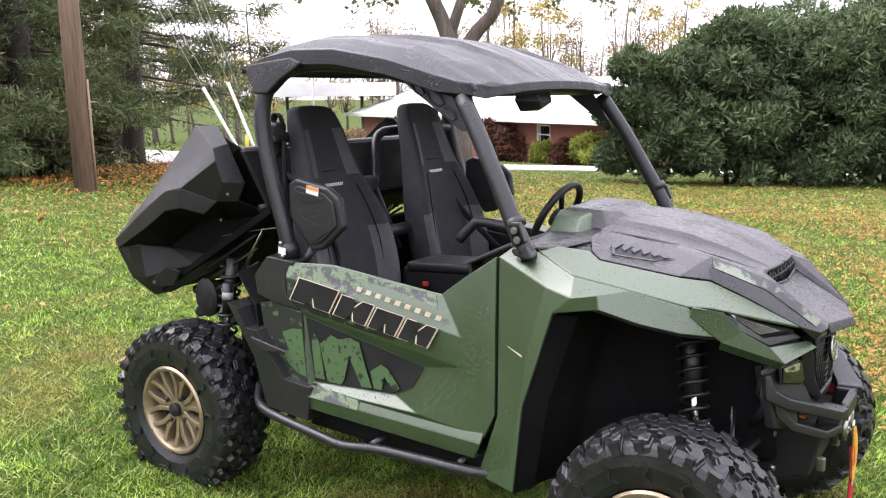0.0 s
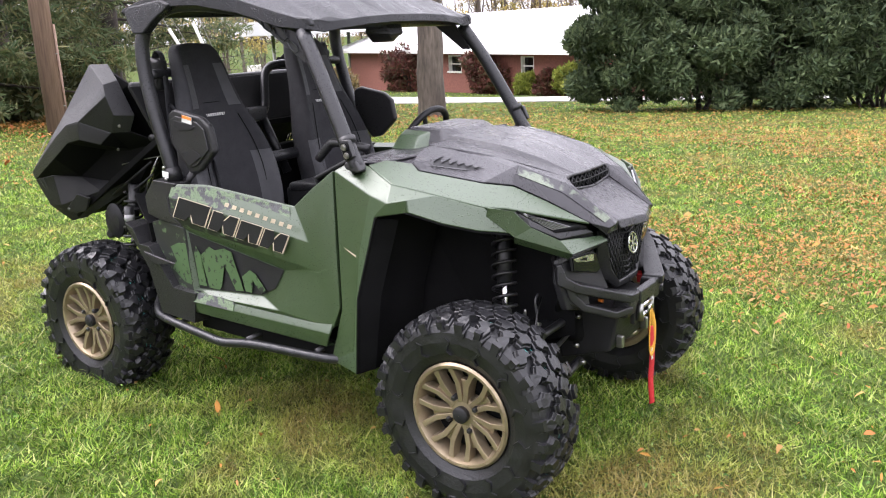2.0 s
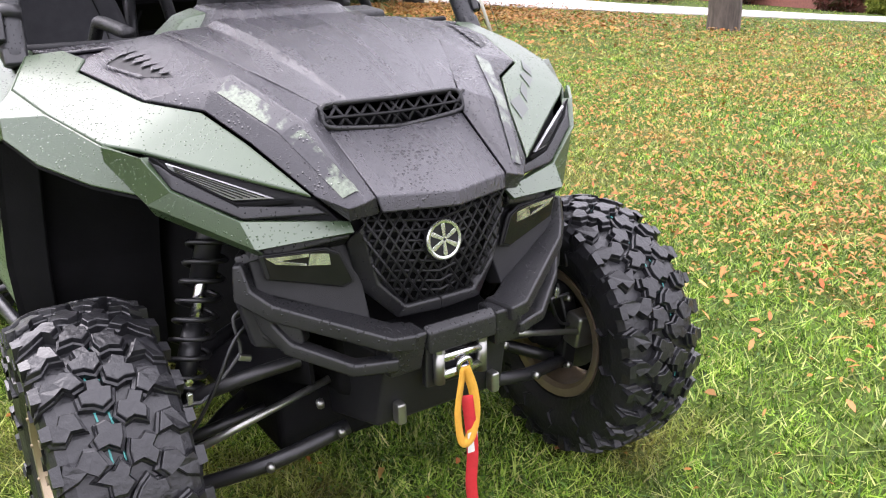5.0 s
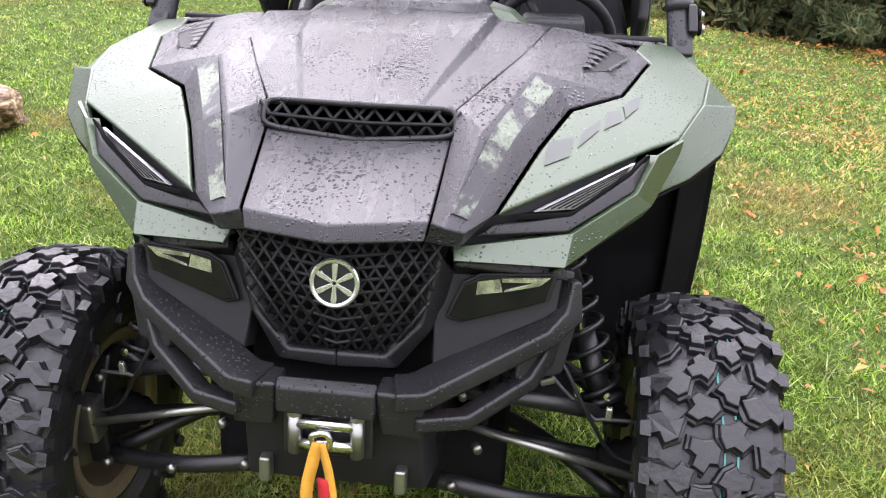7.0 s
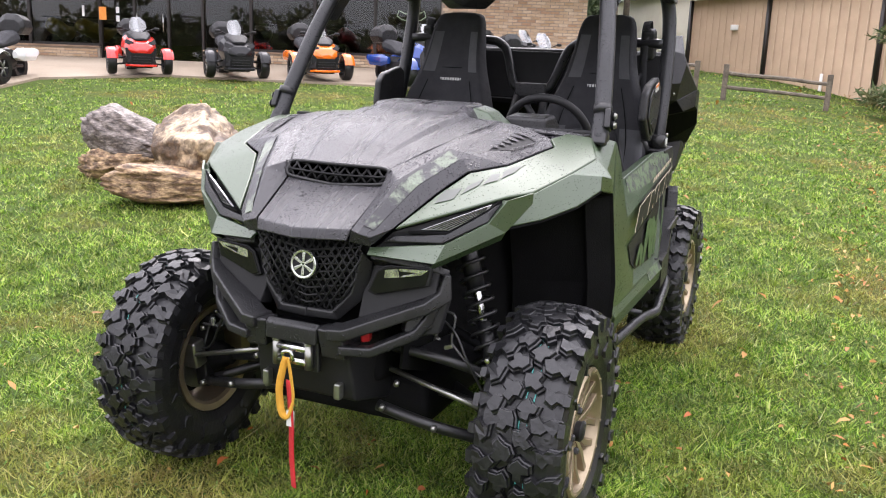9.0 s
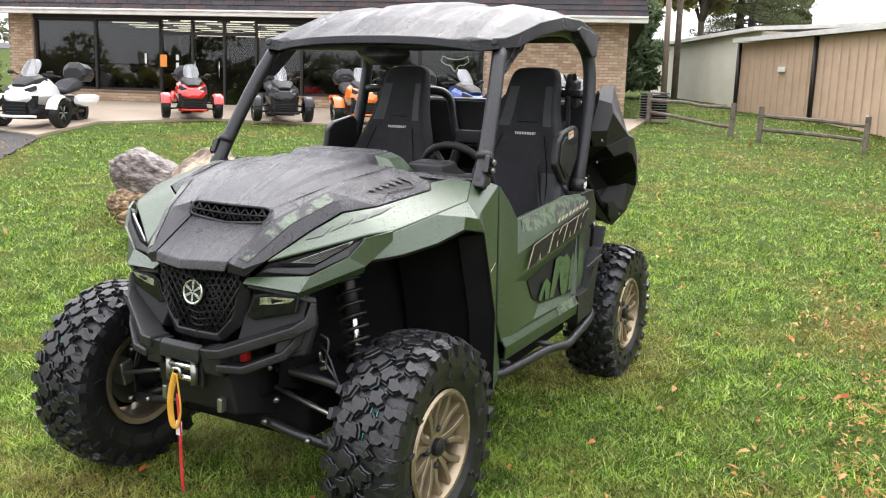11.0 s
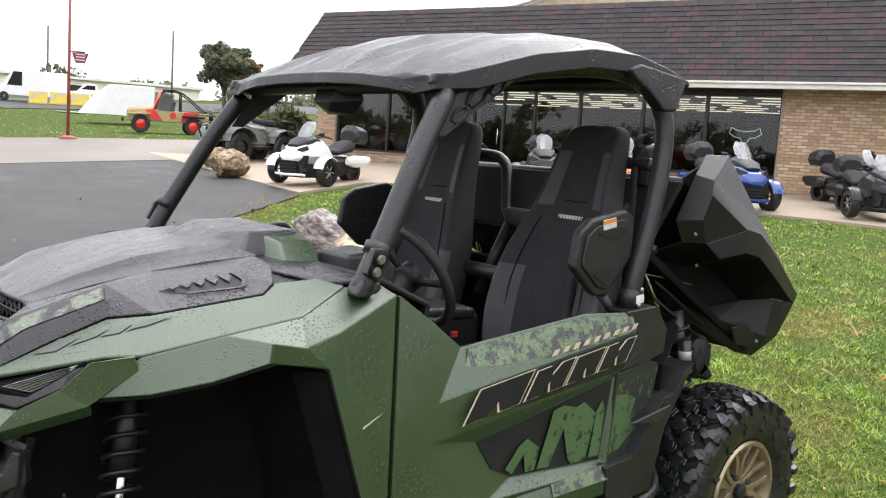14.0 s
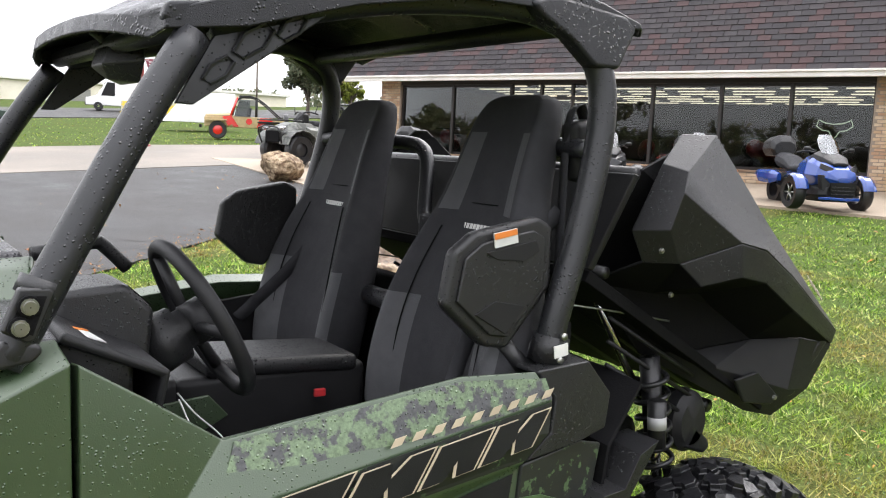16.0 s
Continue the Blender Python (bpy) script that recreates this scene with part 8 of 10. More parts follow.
def rock(label, x, y, z, size, rot, material, seed, group="rocks piled on the lawn"):
    bm = bmesh.new()
    bmesh.ops.create_icosphere(bm, subdivisions=5, radius=1.0)
    off = Vector((seed * 3.1, seed * 1.7, seed * 0.9))
    planes = []
    rng = np.random.default_rng(seed)
    for i in range(13):
        d = Vector(rng.normal(size=3)).normalized()
        planes.append((d, 0.62 + 0.25 * rng.random()))
    for v in bm.verts:
        p = v.co.copy()
        for d, r in planes:
            h = p.dot(d)
            if h > r:
                p -= d * (h - r) * 0.92
        k = noise.noise(p * 1.6 + off) * 0.1 + noise.noise(p * 4 + off) * 0.05 + abs(noise.noise(Vector((p.x * 3, p.y * 3, p.z * 9)) + off)) * 0.06 + noise.noise(p * 16 + off) * 0.02 - max(0, noise.noise(Vector((p.x * 2, p.y * 2, p.z * 14)) + off * 2) - 0.1) * 0.16
        v.co = p * (1 + k)
    bmesh.ops.transform(bm, verts=bm.verts, matrix=pose(0, 0, 0, *rot) @ Matrix.Diagonal((*size, 1)))
    ob = finish("rock", bm, material)
    for p in ob.data.polygons:
        p.use_smooth = True
    lo = min(v.co.z for v in ob.data.vertices)
    ob.matrix_basis = pose(x, y, (G(x, y) - lo - 0.05) if z is None else z)
    return tagged(ob, label, "rock", group)


rock("flat brown layered rock lying in the grass", -2.1, -3.55, None, (0.62, 0.36, 0.2), (0, 4, 140), ROCK, 1)
rock("flat brown rock lying in the grass", -2.75, -4.55, None, (0.52, 0.34, 0.2), (0, -5, 120), ROCK, 2)
rock("large leaning grey weathered rock on the pile", -2.86, -4.55, 0.5, (0.6, 0.33, 0.33), (8, 28, 112), ROCK_GREY, 3)
rock("large tan upright rock on the pile", -2.56, -3.68, 0.54, (0.44, 0.52, 0.47), (14, -18, 130), ROCK_PALE, 4)
rock("small brown rock wedged under the pile", -2.55, -3.3, None, (0.42, 0.3, 0.18), (0, 0, 40), ROCK, 5)
rock("golden brown boulder on the asphalt edge", -6.6, -14.4, None, (0.5, 0.4, 0.36), (0, 8, 30), ROCK_GOLD, 6, "boulders by the lot")
rock("golden brown boulder on the asphalt edge", -7.35, -16.6, None, (0.42, 0.36, 0.34), (0, -12, 70), ROCK_GOLD, 7, "boulders by the lot")

# ---- posts, fence, sheds ----
POLE_WOOD = mat("weathered_pole", (0.27, 0.175, 0.13), 0.8, 0, (0.15, 0.095, 0.075), 3, bump=0.6, bscale=40, stretch=(1, 1, 0.06), fine=0.25)
OLD_WOOD = mat("grey_rail_wood", (0.16, 0.13, 0.1), 0.85, 0, (0.08, 0.065, 0.05), 6, bump=0.8, bscale=40, fine=0.3)
_up = thing("utility_pole", "weathered brown wooden utility pole with a pale conduit", "utility pole", "", pose(-11.75, 5.9, G(-11.75, 5.9) - 0.08, -0.2, -1.0, 0))
rod("pole", (0, 0, -0.3), (0, 0, 9.5), 0.178, POLE_WOOD, _up, 20, r2=0.145)
rod("conduit", (0.155, 0.12, -0.1), (0.155, 0.12, 2.0), 0.021, POLE_WOOD, _up, 8)
for _z in (0.6, 1.5):
    box("conduit_strap", (0.145, 0.1, _z), (0.05, 0.06, 0.02), ZINC, _up, bevel=0.002)
_gw = thing("guy_wires", "steel guy wires with white plastic guards", "guy wire")
for _a, _b, _o in (((-10.02, 7.85, 0.0), (-10.37, 7.46, 1.91), 0.0), ((-9.82, 8.07, 0.0), (-10.08, 7.78, 1.99), 0.12)):
    _a, _b = Vector(_a), Vector(_b)
    _u = (_b - Vector((_a.x, _a.y, 0.86))).normalized()
    rod("guard", tuple(_b - _u * 2.2), tuple(_b), 0.03, WHITE, _gw, 10)
    rod("wire", tuple(_b - _u * 2.4), tuple(_b + _u * 4.5), 0.009, ZINC, _gw, 6)
    rod("wire", tuple(_b - _u * 2.4 + Vector((0.1, 0.1, 0))), tuple(_b + _u * 4.5 + Vector((0.05, 0.05, 0.2))), 0.007, ZINC, _gw, 6)

_posts = [(-16.1, -3.3), (-14.3, -1.15), (-13.8, -0.55), (-14.1, 1.25), (-13.9, 3.0)]


def rail_fence(a, b, gap=0.0):
    t = thing("rail_fence", "weathered grey split-rail fence section on the lawn", "fence", "split-rail fence")
    za, zb = G(*a), G(*b)
    for (x, y), z in ((a, za), (b, zb)):
        prism("post", [(x - 0.055, y - 0.05, z - 0.2), (x + 0.055, y - 0.04, z - 0.2), (x + 0.05, y + 0.055, z - 0.2), (x - 0.05, y + 0.05, z - 0.2)], (0.02, 0.02, 0.86), OLD_WOOD, t, 1, 0.012)
    rng = np.random.default_rng(int(abs(a[0] * 100)))
    for h in (0.23, 0.5):
        bm = bmesh.new()
        limb_bm(bm, (a[0], a[1], za + h + rng.normal() * 0.02), (b[0], b[1], zb + h + rng.normal() * 0.03), 0.038, 0.032, rng, 0.008, 6, 6)
        finish("rail", bm, OLD_WOOD, t)


rail_fence(_posts[0], _posts[1])
rail_fence(_posts[2], _posts[3])

TAN_METAL = mat("tan_sheet_metal", (0.6, 0.435, 0.305), 0.55, 0.0, (0.52, 0.37, 0.255), 1.5, bump=0.05)
PALE_METAL = mat("pale_sheet_metal", (0.76, 0.71, 0.59), 0.55, 0.0, (0.69, 0.64, 0.52), 1.5)
PALE_POLE = mat("pale_pole_wood", (0.42, 0.34, 0.27), 0.8, 0, (0.3, 0.24, 0.19), 3, bump=0.5, bscale=40, stretch=(1, 1, 0.06))


def shed(name, label, a, b, z0, z1, depth, material, ribs, trims=()):
    a, b = Vector((*a, 0)), Vector((*b, 0))
    d = (b - a).normalized()
    n = Vector((-d.y, d.x, 0))
    if n.x > 0:
        n = -n
    ln = (b - a).length
    t = thing(name, label, "shed")
    q = [a, b, b + n * depth, a + n * depth]
    for i, (p, r) in enumerate(zip(q, q[1:] + q[:1])):
        solid("wall", [(p.x, p.y, z0 - 0.8), (r.x, r.y, z0 - 0.8), (r.x, r.y, z1), (p.x, p.y, z1)] + [(p.x + n.x * 0.08, p.y + n.y * 0.08, z0 - 0.8), (r.x + n.x * 0.08, r.y + n.y * 0.08, z0 - 0.8), (r.x + n.x * 0.08, r.y + n.y * 0.08, z1), (p.x + n.x * 0.08, p.y + n.y * 0.08, z1)],
              [(0, 1, 2, 3), (7, 6, 5, 4), (0, 4, 5, 1), (1, 5, 6, 2), (2, 6, 7, 3), (3, 7, 4, 0)], material, t, 1, 0)
    if ribs:
        v, f = [], []
        for i in range(int(ln / ribs)):
            p = a + d * (i + 0.5) * ribs - n * 0.02
            k = len(v)
            for s, o in ((-0.022, 0.0), (0.0, -0.012), (0.022, 0.0)):
                w = p + d * s + n * o
                v += [(w.x, w.y, z0 - 0.3), (w.x, w.y, z1)]
            f += [(k, k + 2, k + 3, k + 1), (k + 2, k + 4, k + 5, k + 3)]
        raw("rib", v, f, material, t)
    for s in trims:
        p = a + d * s - n * 0.06
        rod("trim_post", (p.x, p.y, z0 - 0.3), (p.x, p.y, z1), 0.06, DARK_FRAME, t, 4)
    p, r = a - n * 0.3, b - n * 0.3
    solid("roof", [(p.x, p.y, z1), (r.x, r.y, z1), (r.x + n.x * depth, r.y + n.y * depth, z1 + 0.5), (p.x + n.x * depth, p.y + n.y * depth, z1 + 0.5), (p.x, p.y, z1 + 0.12), (r.x, r.y, z1 + 0.12), (r.x + n.x * depth, r.y + n.y * depth, z1 + 0.62),
                   (p.x + n.x * depth, p.y + n.y * depth, z1 + 0.62)], [(0, 1, 2, 3), (7, 6, 5, 4), (0, 4, 5, 1), (1, 5, 6, 2), (2, 6, 7, 3), (3, 7, 4, 0)], WHITE, t, 1, 0)
    return t


_ts = shed("tan_shed", "long tan corrugated metal shed with dark trim and white roof edge", (-22.9, -2.6), (-15.7, 3.75), 1.1, 3.28, 6, TAN_METAL, 0.3, (0.0, 3.45, 7.2))
rod("drain_pipe", (-18.6, 1.05, 0.6), (-18.6, 1.05, 1.4), 0.035, WHITE, _ts, 8)
box("wall_light", (-21.3, -1.25, 2.5), (0.16, 0.2, 0.14), WHITE, _ts, bevel=0.02)
_ps = shed("pale_shed", "long pale metal shed behind the fence", (-33.0, -7.9), (-24.4, -2.3), 1.5, 3.74, 7, PALE_METAL, 0.0)
solid("red_lean_to", [(-23.4, -2.2, 1.2), (-22.9, -2.55, 1.2), (-22.9, -2.55, 2.75), (-23.4, -2.2, 2.45), (-24.5, -1.0, 1.2), (-24.0, -1.3, 1.2), (-24.0, -1.3, 2.75), (-24.5, -1.0, 2.45)],
      [(0, 1, 2, 3), (7, 6, 5, 4), (0, 4, 5, 1), (1, 5, 6, 2), (2, 6, 7, 3), (3, 7, 4, 0)], mat("red_board", (0.42, 0.1, 0.06), 0.7), _ps, 1, 0)
for _x, _y, _l, _m, _lean in ((-26.9, -5.4, "dark wooden utility pole behind the shop", OLD_WOOD, 1.5), (-27.5, -5.92, "pale wooden utility pole behind the shop", PALE_POLE, 3.0)):
    _p = thing("utility_pole", _l, "utility pole", "", pose(_x, _y, G(_x, _y), 0, _lean, 0))
    rod("pole", (0, 0, -0.3), (0, 0, 7.5), 0.115, _m, _p, 12, r2=0.085)
    box("cross_arm", (0, 0, 7.0), (0.1, 1.6, 0.1), OLD_WOOD, _p)
_ow = thing("overhead_wires", "thin dark overhead wires between poles", "wires")
for _dz in (0, 0.5):
    tube("wire", [(-27.0, -5.9, 6.6 + _dz), (-35, 6, 6.0 + _dz), (-45, 22, 7.4 + _dz)], 0.012, DARK_FRAME, _ow, 5, 6)
# condenser beside the shop
GREY_CASE = mat("dull_grey_case", (0.12, 0.122, 0.112), 0.55, 0, (0.085, 0.087, 0.08), 5)
_ac = thing("condenser_unit", "grey slatted air-conditioning condenser beside the shop", "air conditioner", "", pose(-16.5, -3.3, G(-16.5, -3.3), 0, 0, 18) @ Matrix.Scale(0.7, 4))
box("base", (0, 0, 0.05), (0.95, 0.95, 0.1), CONCRETE, _ac, bevel=0.01)
box("core", (0, 0, 0.5), (0.8, 0.8, 0.76), LINER, _ac, bevel=0.02)
for _i in range(9):
    box("slat", (0, 0, 0.16 + _i * 0.085), (0.9, 0.9, 0.03), GREY_CASE, _ac, bevel=0.006)
box("lid", (0, 0, 0.93), (0.92, 0.92, 0.05), GREY_CASE, _ac, bevel=0.015)

# ---- brick house with white roof, down the lane ----
RED_BRICK = mat("red_brick", (0.24, 0.085, 0.06), 0.8, 0, (0.15, 0.055, 0.042), 9, bump=0.3, bscale=50, fine=0.2)
WHITE_METAL = mat("white_metal_roof", (0.78, 0.78, 0.78), 0.4, 0.1, (0.7, 0.7, 0.7), 1)
HOUSE_M = pose(-36.6, 42.7, -1.65, 0, 0, math.degrees(math.atan2(-11.7, 22.6)))
_hs = thing("brick_house", "low red brick house with white standing-seam roof", "house", m=HOUSE_M)
block("wall", 1.8, 15.0, 0.0, 0.3, -0.8, 2.15, RED_BRICK, _hs)
block("wall", 16.4, 21.85, 0.0, 0.3, -0.8, 2.15, RED_BRICK, _hs)
block("wall", 22.95, 29.5, 0.0, 0.3, -0.8, 2.15, RED_BRICK, _hs)
for _a, _b in ((15.0, 16.4), (21.85, 22.95)):
    block("wall", _a, _b, 0.0, 0.3, -0.8, 1.15, RED_BRICK, _hs)
    block("wall", _a, _b, 0.0, 0.3, 1.98, 2.15, RED_BRICK, _hs)
    _w = block("window", _a, _b, 0.08, 0.16, 1.5, 1.56, WHITE, _hs, "white framed window")
    block("window_frame", _a, _b, 0.02, 0.2, 1.92, 1.99, WHITE, _w)
    block("window_frame", _a, _a + 0.08, 0.02, 0.2, 1.15, 1.98, WHITE, _w)
    block("window_frame", _b - 0.08, _b, 0.02, 0.2, 1.15, 1.98, WHITE, _w)
    block("sill", _a - 0.05, _b + 0.05, -0.06, 0.2, 1.08, 1.16, WHITE, _w)
    block("pane", _a, _b, 0.2, 0.21, 1.15, 1.95, LENS, _w)
block("side_wall", 1.8, 2.1, 0.3, 8.5, -0.8, 2.15, RED_BRICK, _hs)
block("side_wall", 29.2, 29.5, 0.3, 8.5, -0.8, 2.15, RED_BRICK, _hs)
block("back_wall", 1.8, 29.5, 8.5, 8.8, -0.8, 2.15, RED_BRICK, _hs)
block("eave_board", 0.0, 30.3, -0.68, -0.6, 2.08, 2.28, WHITE, _hs)
_rf = solid("roof", [(0, -0.7, 2.2), (30.4, -0.7, 2.2), (28.0, 4.4, 4.15), (3.4, 4.4, 4.15), (0, 9.4, 2.2), (30.4, 9.4, 2.2)], [(0, 1, 2, 3), (4, 3, 2, 5), (0, 3, 4), (1, 5, 2), (0, 4, 5, 1)], WHITE_METAL, _hs, 1, 0, "white standing-seam roof")
for _i in range(58):
    _x = 0.6 + _i * 0.5
    _t = min(1.0, _x / 3.4, (30.4 - _x) / 2.4)
    rod("roof_seam", (_x, -0.68, 2.215), (_x, -0.7 + 5.1 * _t, 2.215 + 1.95 * _t), 0.018, WHITE_METAL, _rf, 4)

# ---- filling station across the lane ----
_fs = thing("station_canopy", "white flat station canopy on slim posts", "canopy", "", pose(-38.0, 41.5, G(-38, 41.5), 0, 0, 45))
box("deck", (0, 0, 4.1), (9, 5.0, 0.85), mat("canopy_fascia", (0.6, 0.6, 0.6), 0.5, 0, (0.5, 0.5, 0.5), 1), _fs, bevel=0.02)
for _x in (-2.5, 2.5):
    rod("post", (_x, 0, -1), (_x, 0, 3.8), 0.12, ZINC, _fs, 10)
for _i, (_x, _y) in enumerate(((-30.5, 29.0), (-31.6, 30.0), (-32.8, 30.9))):
    _p = thing("fuel_pump", "white and red fuel pump by the lane", "fuel pump", "pumps", pose(_x, _y, G(_x, _y), 0, 0, 45))
    box("cabinet", (0, 0, 0.75), (0.5, 0.8, 1.5), WHITE, _p, bevel=0.03)
    box("panel", (0, -0.41, 0.9), (0.4, 0.02, 0.5), TRIKE_PAINT["red"], _p, bevel=0.0)
for _x, _y in ((-27.5, 27.5), (-33.6, 30.2)):
    _p = thing("bollard", "yellow steel bollard by the pumps", "bollard", "bollards", pose(_x, _y, G(_x, _y)))
    rod("post", (0, 0, -0.2), (0, 0, 1.0), 0.09, mat("yellow_paint", (0.7, 0.5, 0.03), 0.5), _p, 12)
_yl = thing("yard_lamp", "white yard lamp on a thin pole", "lamp", "", pose(-33.5, 35.5, G(-33.5, 35.5)))
rod("post", (0, 0, -0.2), (0, 0, 4.6), 0.05, ZINC, _yl, 8)
box("head", (0.2, 0, 4.6), (0.7, 0.35, 0.14), WHITE, _yl, bevel=0.04)

# ---- things on the lot ----
RED_P, TAN_P = TRIKE_PAINT["red"], mat("tan_paint", (0.5, 0.38, 0.2), 0.4)
_jp = thing("off_road_jeep", "open-top red and tan off-road car with red wheels on the grass", "jeep", "", pose(-14.8, -37.3, G(-14.8, -37.3), 0, 0, 340))
for _x in (-1.15, 1.15):
    for _y in (-0.68, 0.68):
        _w = lathe("wheel", [(0.22, -0.12), (0.37, -0.13), (0.41, -0.07), (0.41, 0.07), (0.37, 0.13), (0.22, 0.12), (0.22, -0.12)], RUBBER, _jp, 24, pose(_x, _y, 0.4), close=False)
        lathe("wheel_rim", [(0.001, -0.11), (0.13, -0.11), (0.23, -0.08), (0.23, 0.08), (0.13, 0.11), (0.001, 0.11)], RED_P, _w, 20, pose(_x, _y, 0.4), close=False)
solid("body", [(-1.85, -0.62, 0.55), (1.75, -0.62, 0.55), (1.75, -0.62, 0.98), (0.55, -0.68, 1.08), (-1.85, -0.68, 1.02), (-1.85, 0.62, 0.55), (1.75, 0.62, 0.55), (1.75, 0.62, 0.98), (0.55, 0.68, 1.08), (-1.85, 0.68, 1.02)],
      [(0, 1, 2, 3, 4), (9, 8, 7, 6, 5), (0, 5, 6, 1), (1, 6, 7, 2), (2, 7, 8, 3), (3, 8, 9, 4), (4, 9, 5, 0)], TAN_P, _jp, 1, 0.02)
for _y in (-0.69, 0.69):
    prism("red_flash", [(0.55, _y, 1.06), (0.75, _y * 0.99, 1.05), (0.45, _y, 0.58), (0.2, _y, 0.58)], (0, 0.01 if _y > 0 else -0.01, 0), RED_P, _jp, 1, 0)
    prism("red_flash", [(-0.75, _y, 1.04), (-1.45, _y, 1.03), (-1.2, _y, 0.8), (-0.9, _y, 0.58), (-0.6, _y, 0.58)], (0, 0.01 if _y > 0 else -0.01, 0), RED_P, _jp, 1, 0)
    prism("wing", [(1.75, _y, 0.86), (0.75, _y, 0.9), (0.72, _y, 0.84), (1.75, _y, 0.8)], (0, 0.16 if _y > 0 else -0.16, 0), TAN_P, _jp, 1, 0.01)
    prism("wing", [(-0.7, _y, 0.88), (-1.65, _y, 0.88), (-1.7, _y, 0.8), (-0.6, _y, 0.8)], (0, 0.14 if _y > 0 else -0.14, 0), BLACK_DRY, _jp, 1, 0.01)
    lathe("round_mark", [(0.001, -0.006), (0.14, -0.006), (0.14, 0.006), (0.001, 0.006)], RED_P, _jp, 20, pose(-0.25, _y * 1.012, 0.84), close=False)
    tube("roll_bar", [(0.5, _y * 0.9, 1.05), (0.22, _y * 0.85, 1.88), (-0.6, _y * 0.85, 1.92), (-1.75, _y * 0.9, 1.02)], 0.035, BLACK_DRY, _jp, 8, 3)
    rod("roll_post", (-0.6, _y * 0.86, 1.0), (-0.6, _y * 0.86, 1.92), 0.035, BLACK_DRY, _jp, 8)
    box("front_seat", (-0.25, _y * 0.5, 1.2), (0.16, 0.45, 0.6), SEAT, _jp, (0, -10, 0), 0.05)
shell("windscreen_frame", [(0.58, -0.64, 1.06), (0.58, 0.64, 1.06), (0.3, 0.6, 1.88), (0.3, -0.6, 1.88)], [(0, 1, 2, 3)], PANE, _jp, 1, 0.01, 0)
for _y in (-0.63, 0.63):
    rod("screen_post", (0.58, _y, 1.06), (0.29, _y * 0.95, 1.9), 0.05, RED_P, _jp, 6)
box("roof_rack", (-0.05, 0, 1.98), (0.5, 0.9, 0.1), BLACK_DRY, _jp, bevel=0.02)
lathe("spare_wheel", [(0.1, -0.1), (0.33, -0.1), (0.36, 0), (0.33, 0.1), (0.1, 0.1), (0.1, -0.1)], RUBBER, _jp, 20, pose(-1.98, 0, 0.95, 0, 0, 90), close=False)
solid("hood", [(1.72, -0.4, 1.0), (1.72, 0.4, 1.0), (0.56, 0.62, 1.1), (0.56, -0.62, 1.1), (1.7, -0.36, 1.1), (1.7, 0.36, 1.1), (0.56, 0.55, 1.2), (0.56, -0.55, 1.2)], [(0, 1, 5, 4), (4, 5, 6, 7), (1, 2, 6, 5), (3, 0, 4, 7), (2, 3, 7, 6), (3, 2, 1, 0)], TAN_P, _jp, 1, 0.02)
for _y in (-0.695, 0.695):
    # tinted sheet, added for the shade inside the open cab
    prism("side_curtain", [(0.42, _y, 1.04), (0.2, _y * 0.95, 1.8), (-0.28, _y * 0.95, 1.82), (-0.3, _y, 1.04)], (0, -0.02 if _y > 0 else 0.02, 0), PANE, _jp, 1, 0, "clear side curtain")
    prism("cowl_flash", [(0.95, _y, 1.02), (0.55, _y, 1.09), (0.4, _y, 0.75), (0.68, _y, 0.6), (0.85, _y, 0.85)], (0, 0.012 if _y > 0 else -0.012, 0), RED_P, _jp, 1, 0, "red flash ahead of the door")
box("front_bumper", (1.92, 0, 0.55), (0.12, 1.3, 0.14), BLACK_DRY, _jp, bevel=0.02)

_tl = thing("enclosed_trailer", "white enclosed trailer with a pointed nose on the grass", "trailer", "", pose(-17.6, -50.0, G(-17.6, -50.0), 0, 0, 338))
solid("box_body", [(2.7, 0, 0.5), (1.7, 0.95, 0.5), (-1.6, 0.95, 0.5), (-1.6, -0.95, 0.5), (1.7, -0.95, 0.5), (1.9, 0, 1.5), (0.9, 0.95, 2.3), (-1.6, 0.95, 2.3), (-1.6, -0.95, 2.3), (0.9, -0.95, 2.3)],
      [(0, 1, 2, 3, 4), (9, 8, 7, 6, 5), (0, 5, 6, 1), (1, 6, 7, 2), (2, 7, 8, 3), (3, 8, 9, 4), (4, 9, 5, 0)], TRIKE_PAINT["white"], _tl, 1, 0.03)
for _y in (-0.9, 0.9):
    lathe("wheel", [(0.1, -0.1), (0.3, -0.1), (0.33, 0), (0.3, 0.1), (0.1, 0.1), (0.1, -0.1)], RUBBER, _tl, 18, pose(-0.6, _y, 0.33), close=False)
rod("drawbar", (2.5, 0, 0.5), (3.9, 0, 0.5), 0.06, ZINC, _tl, 8)


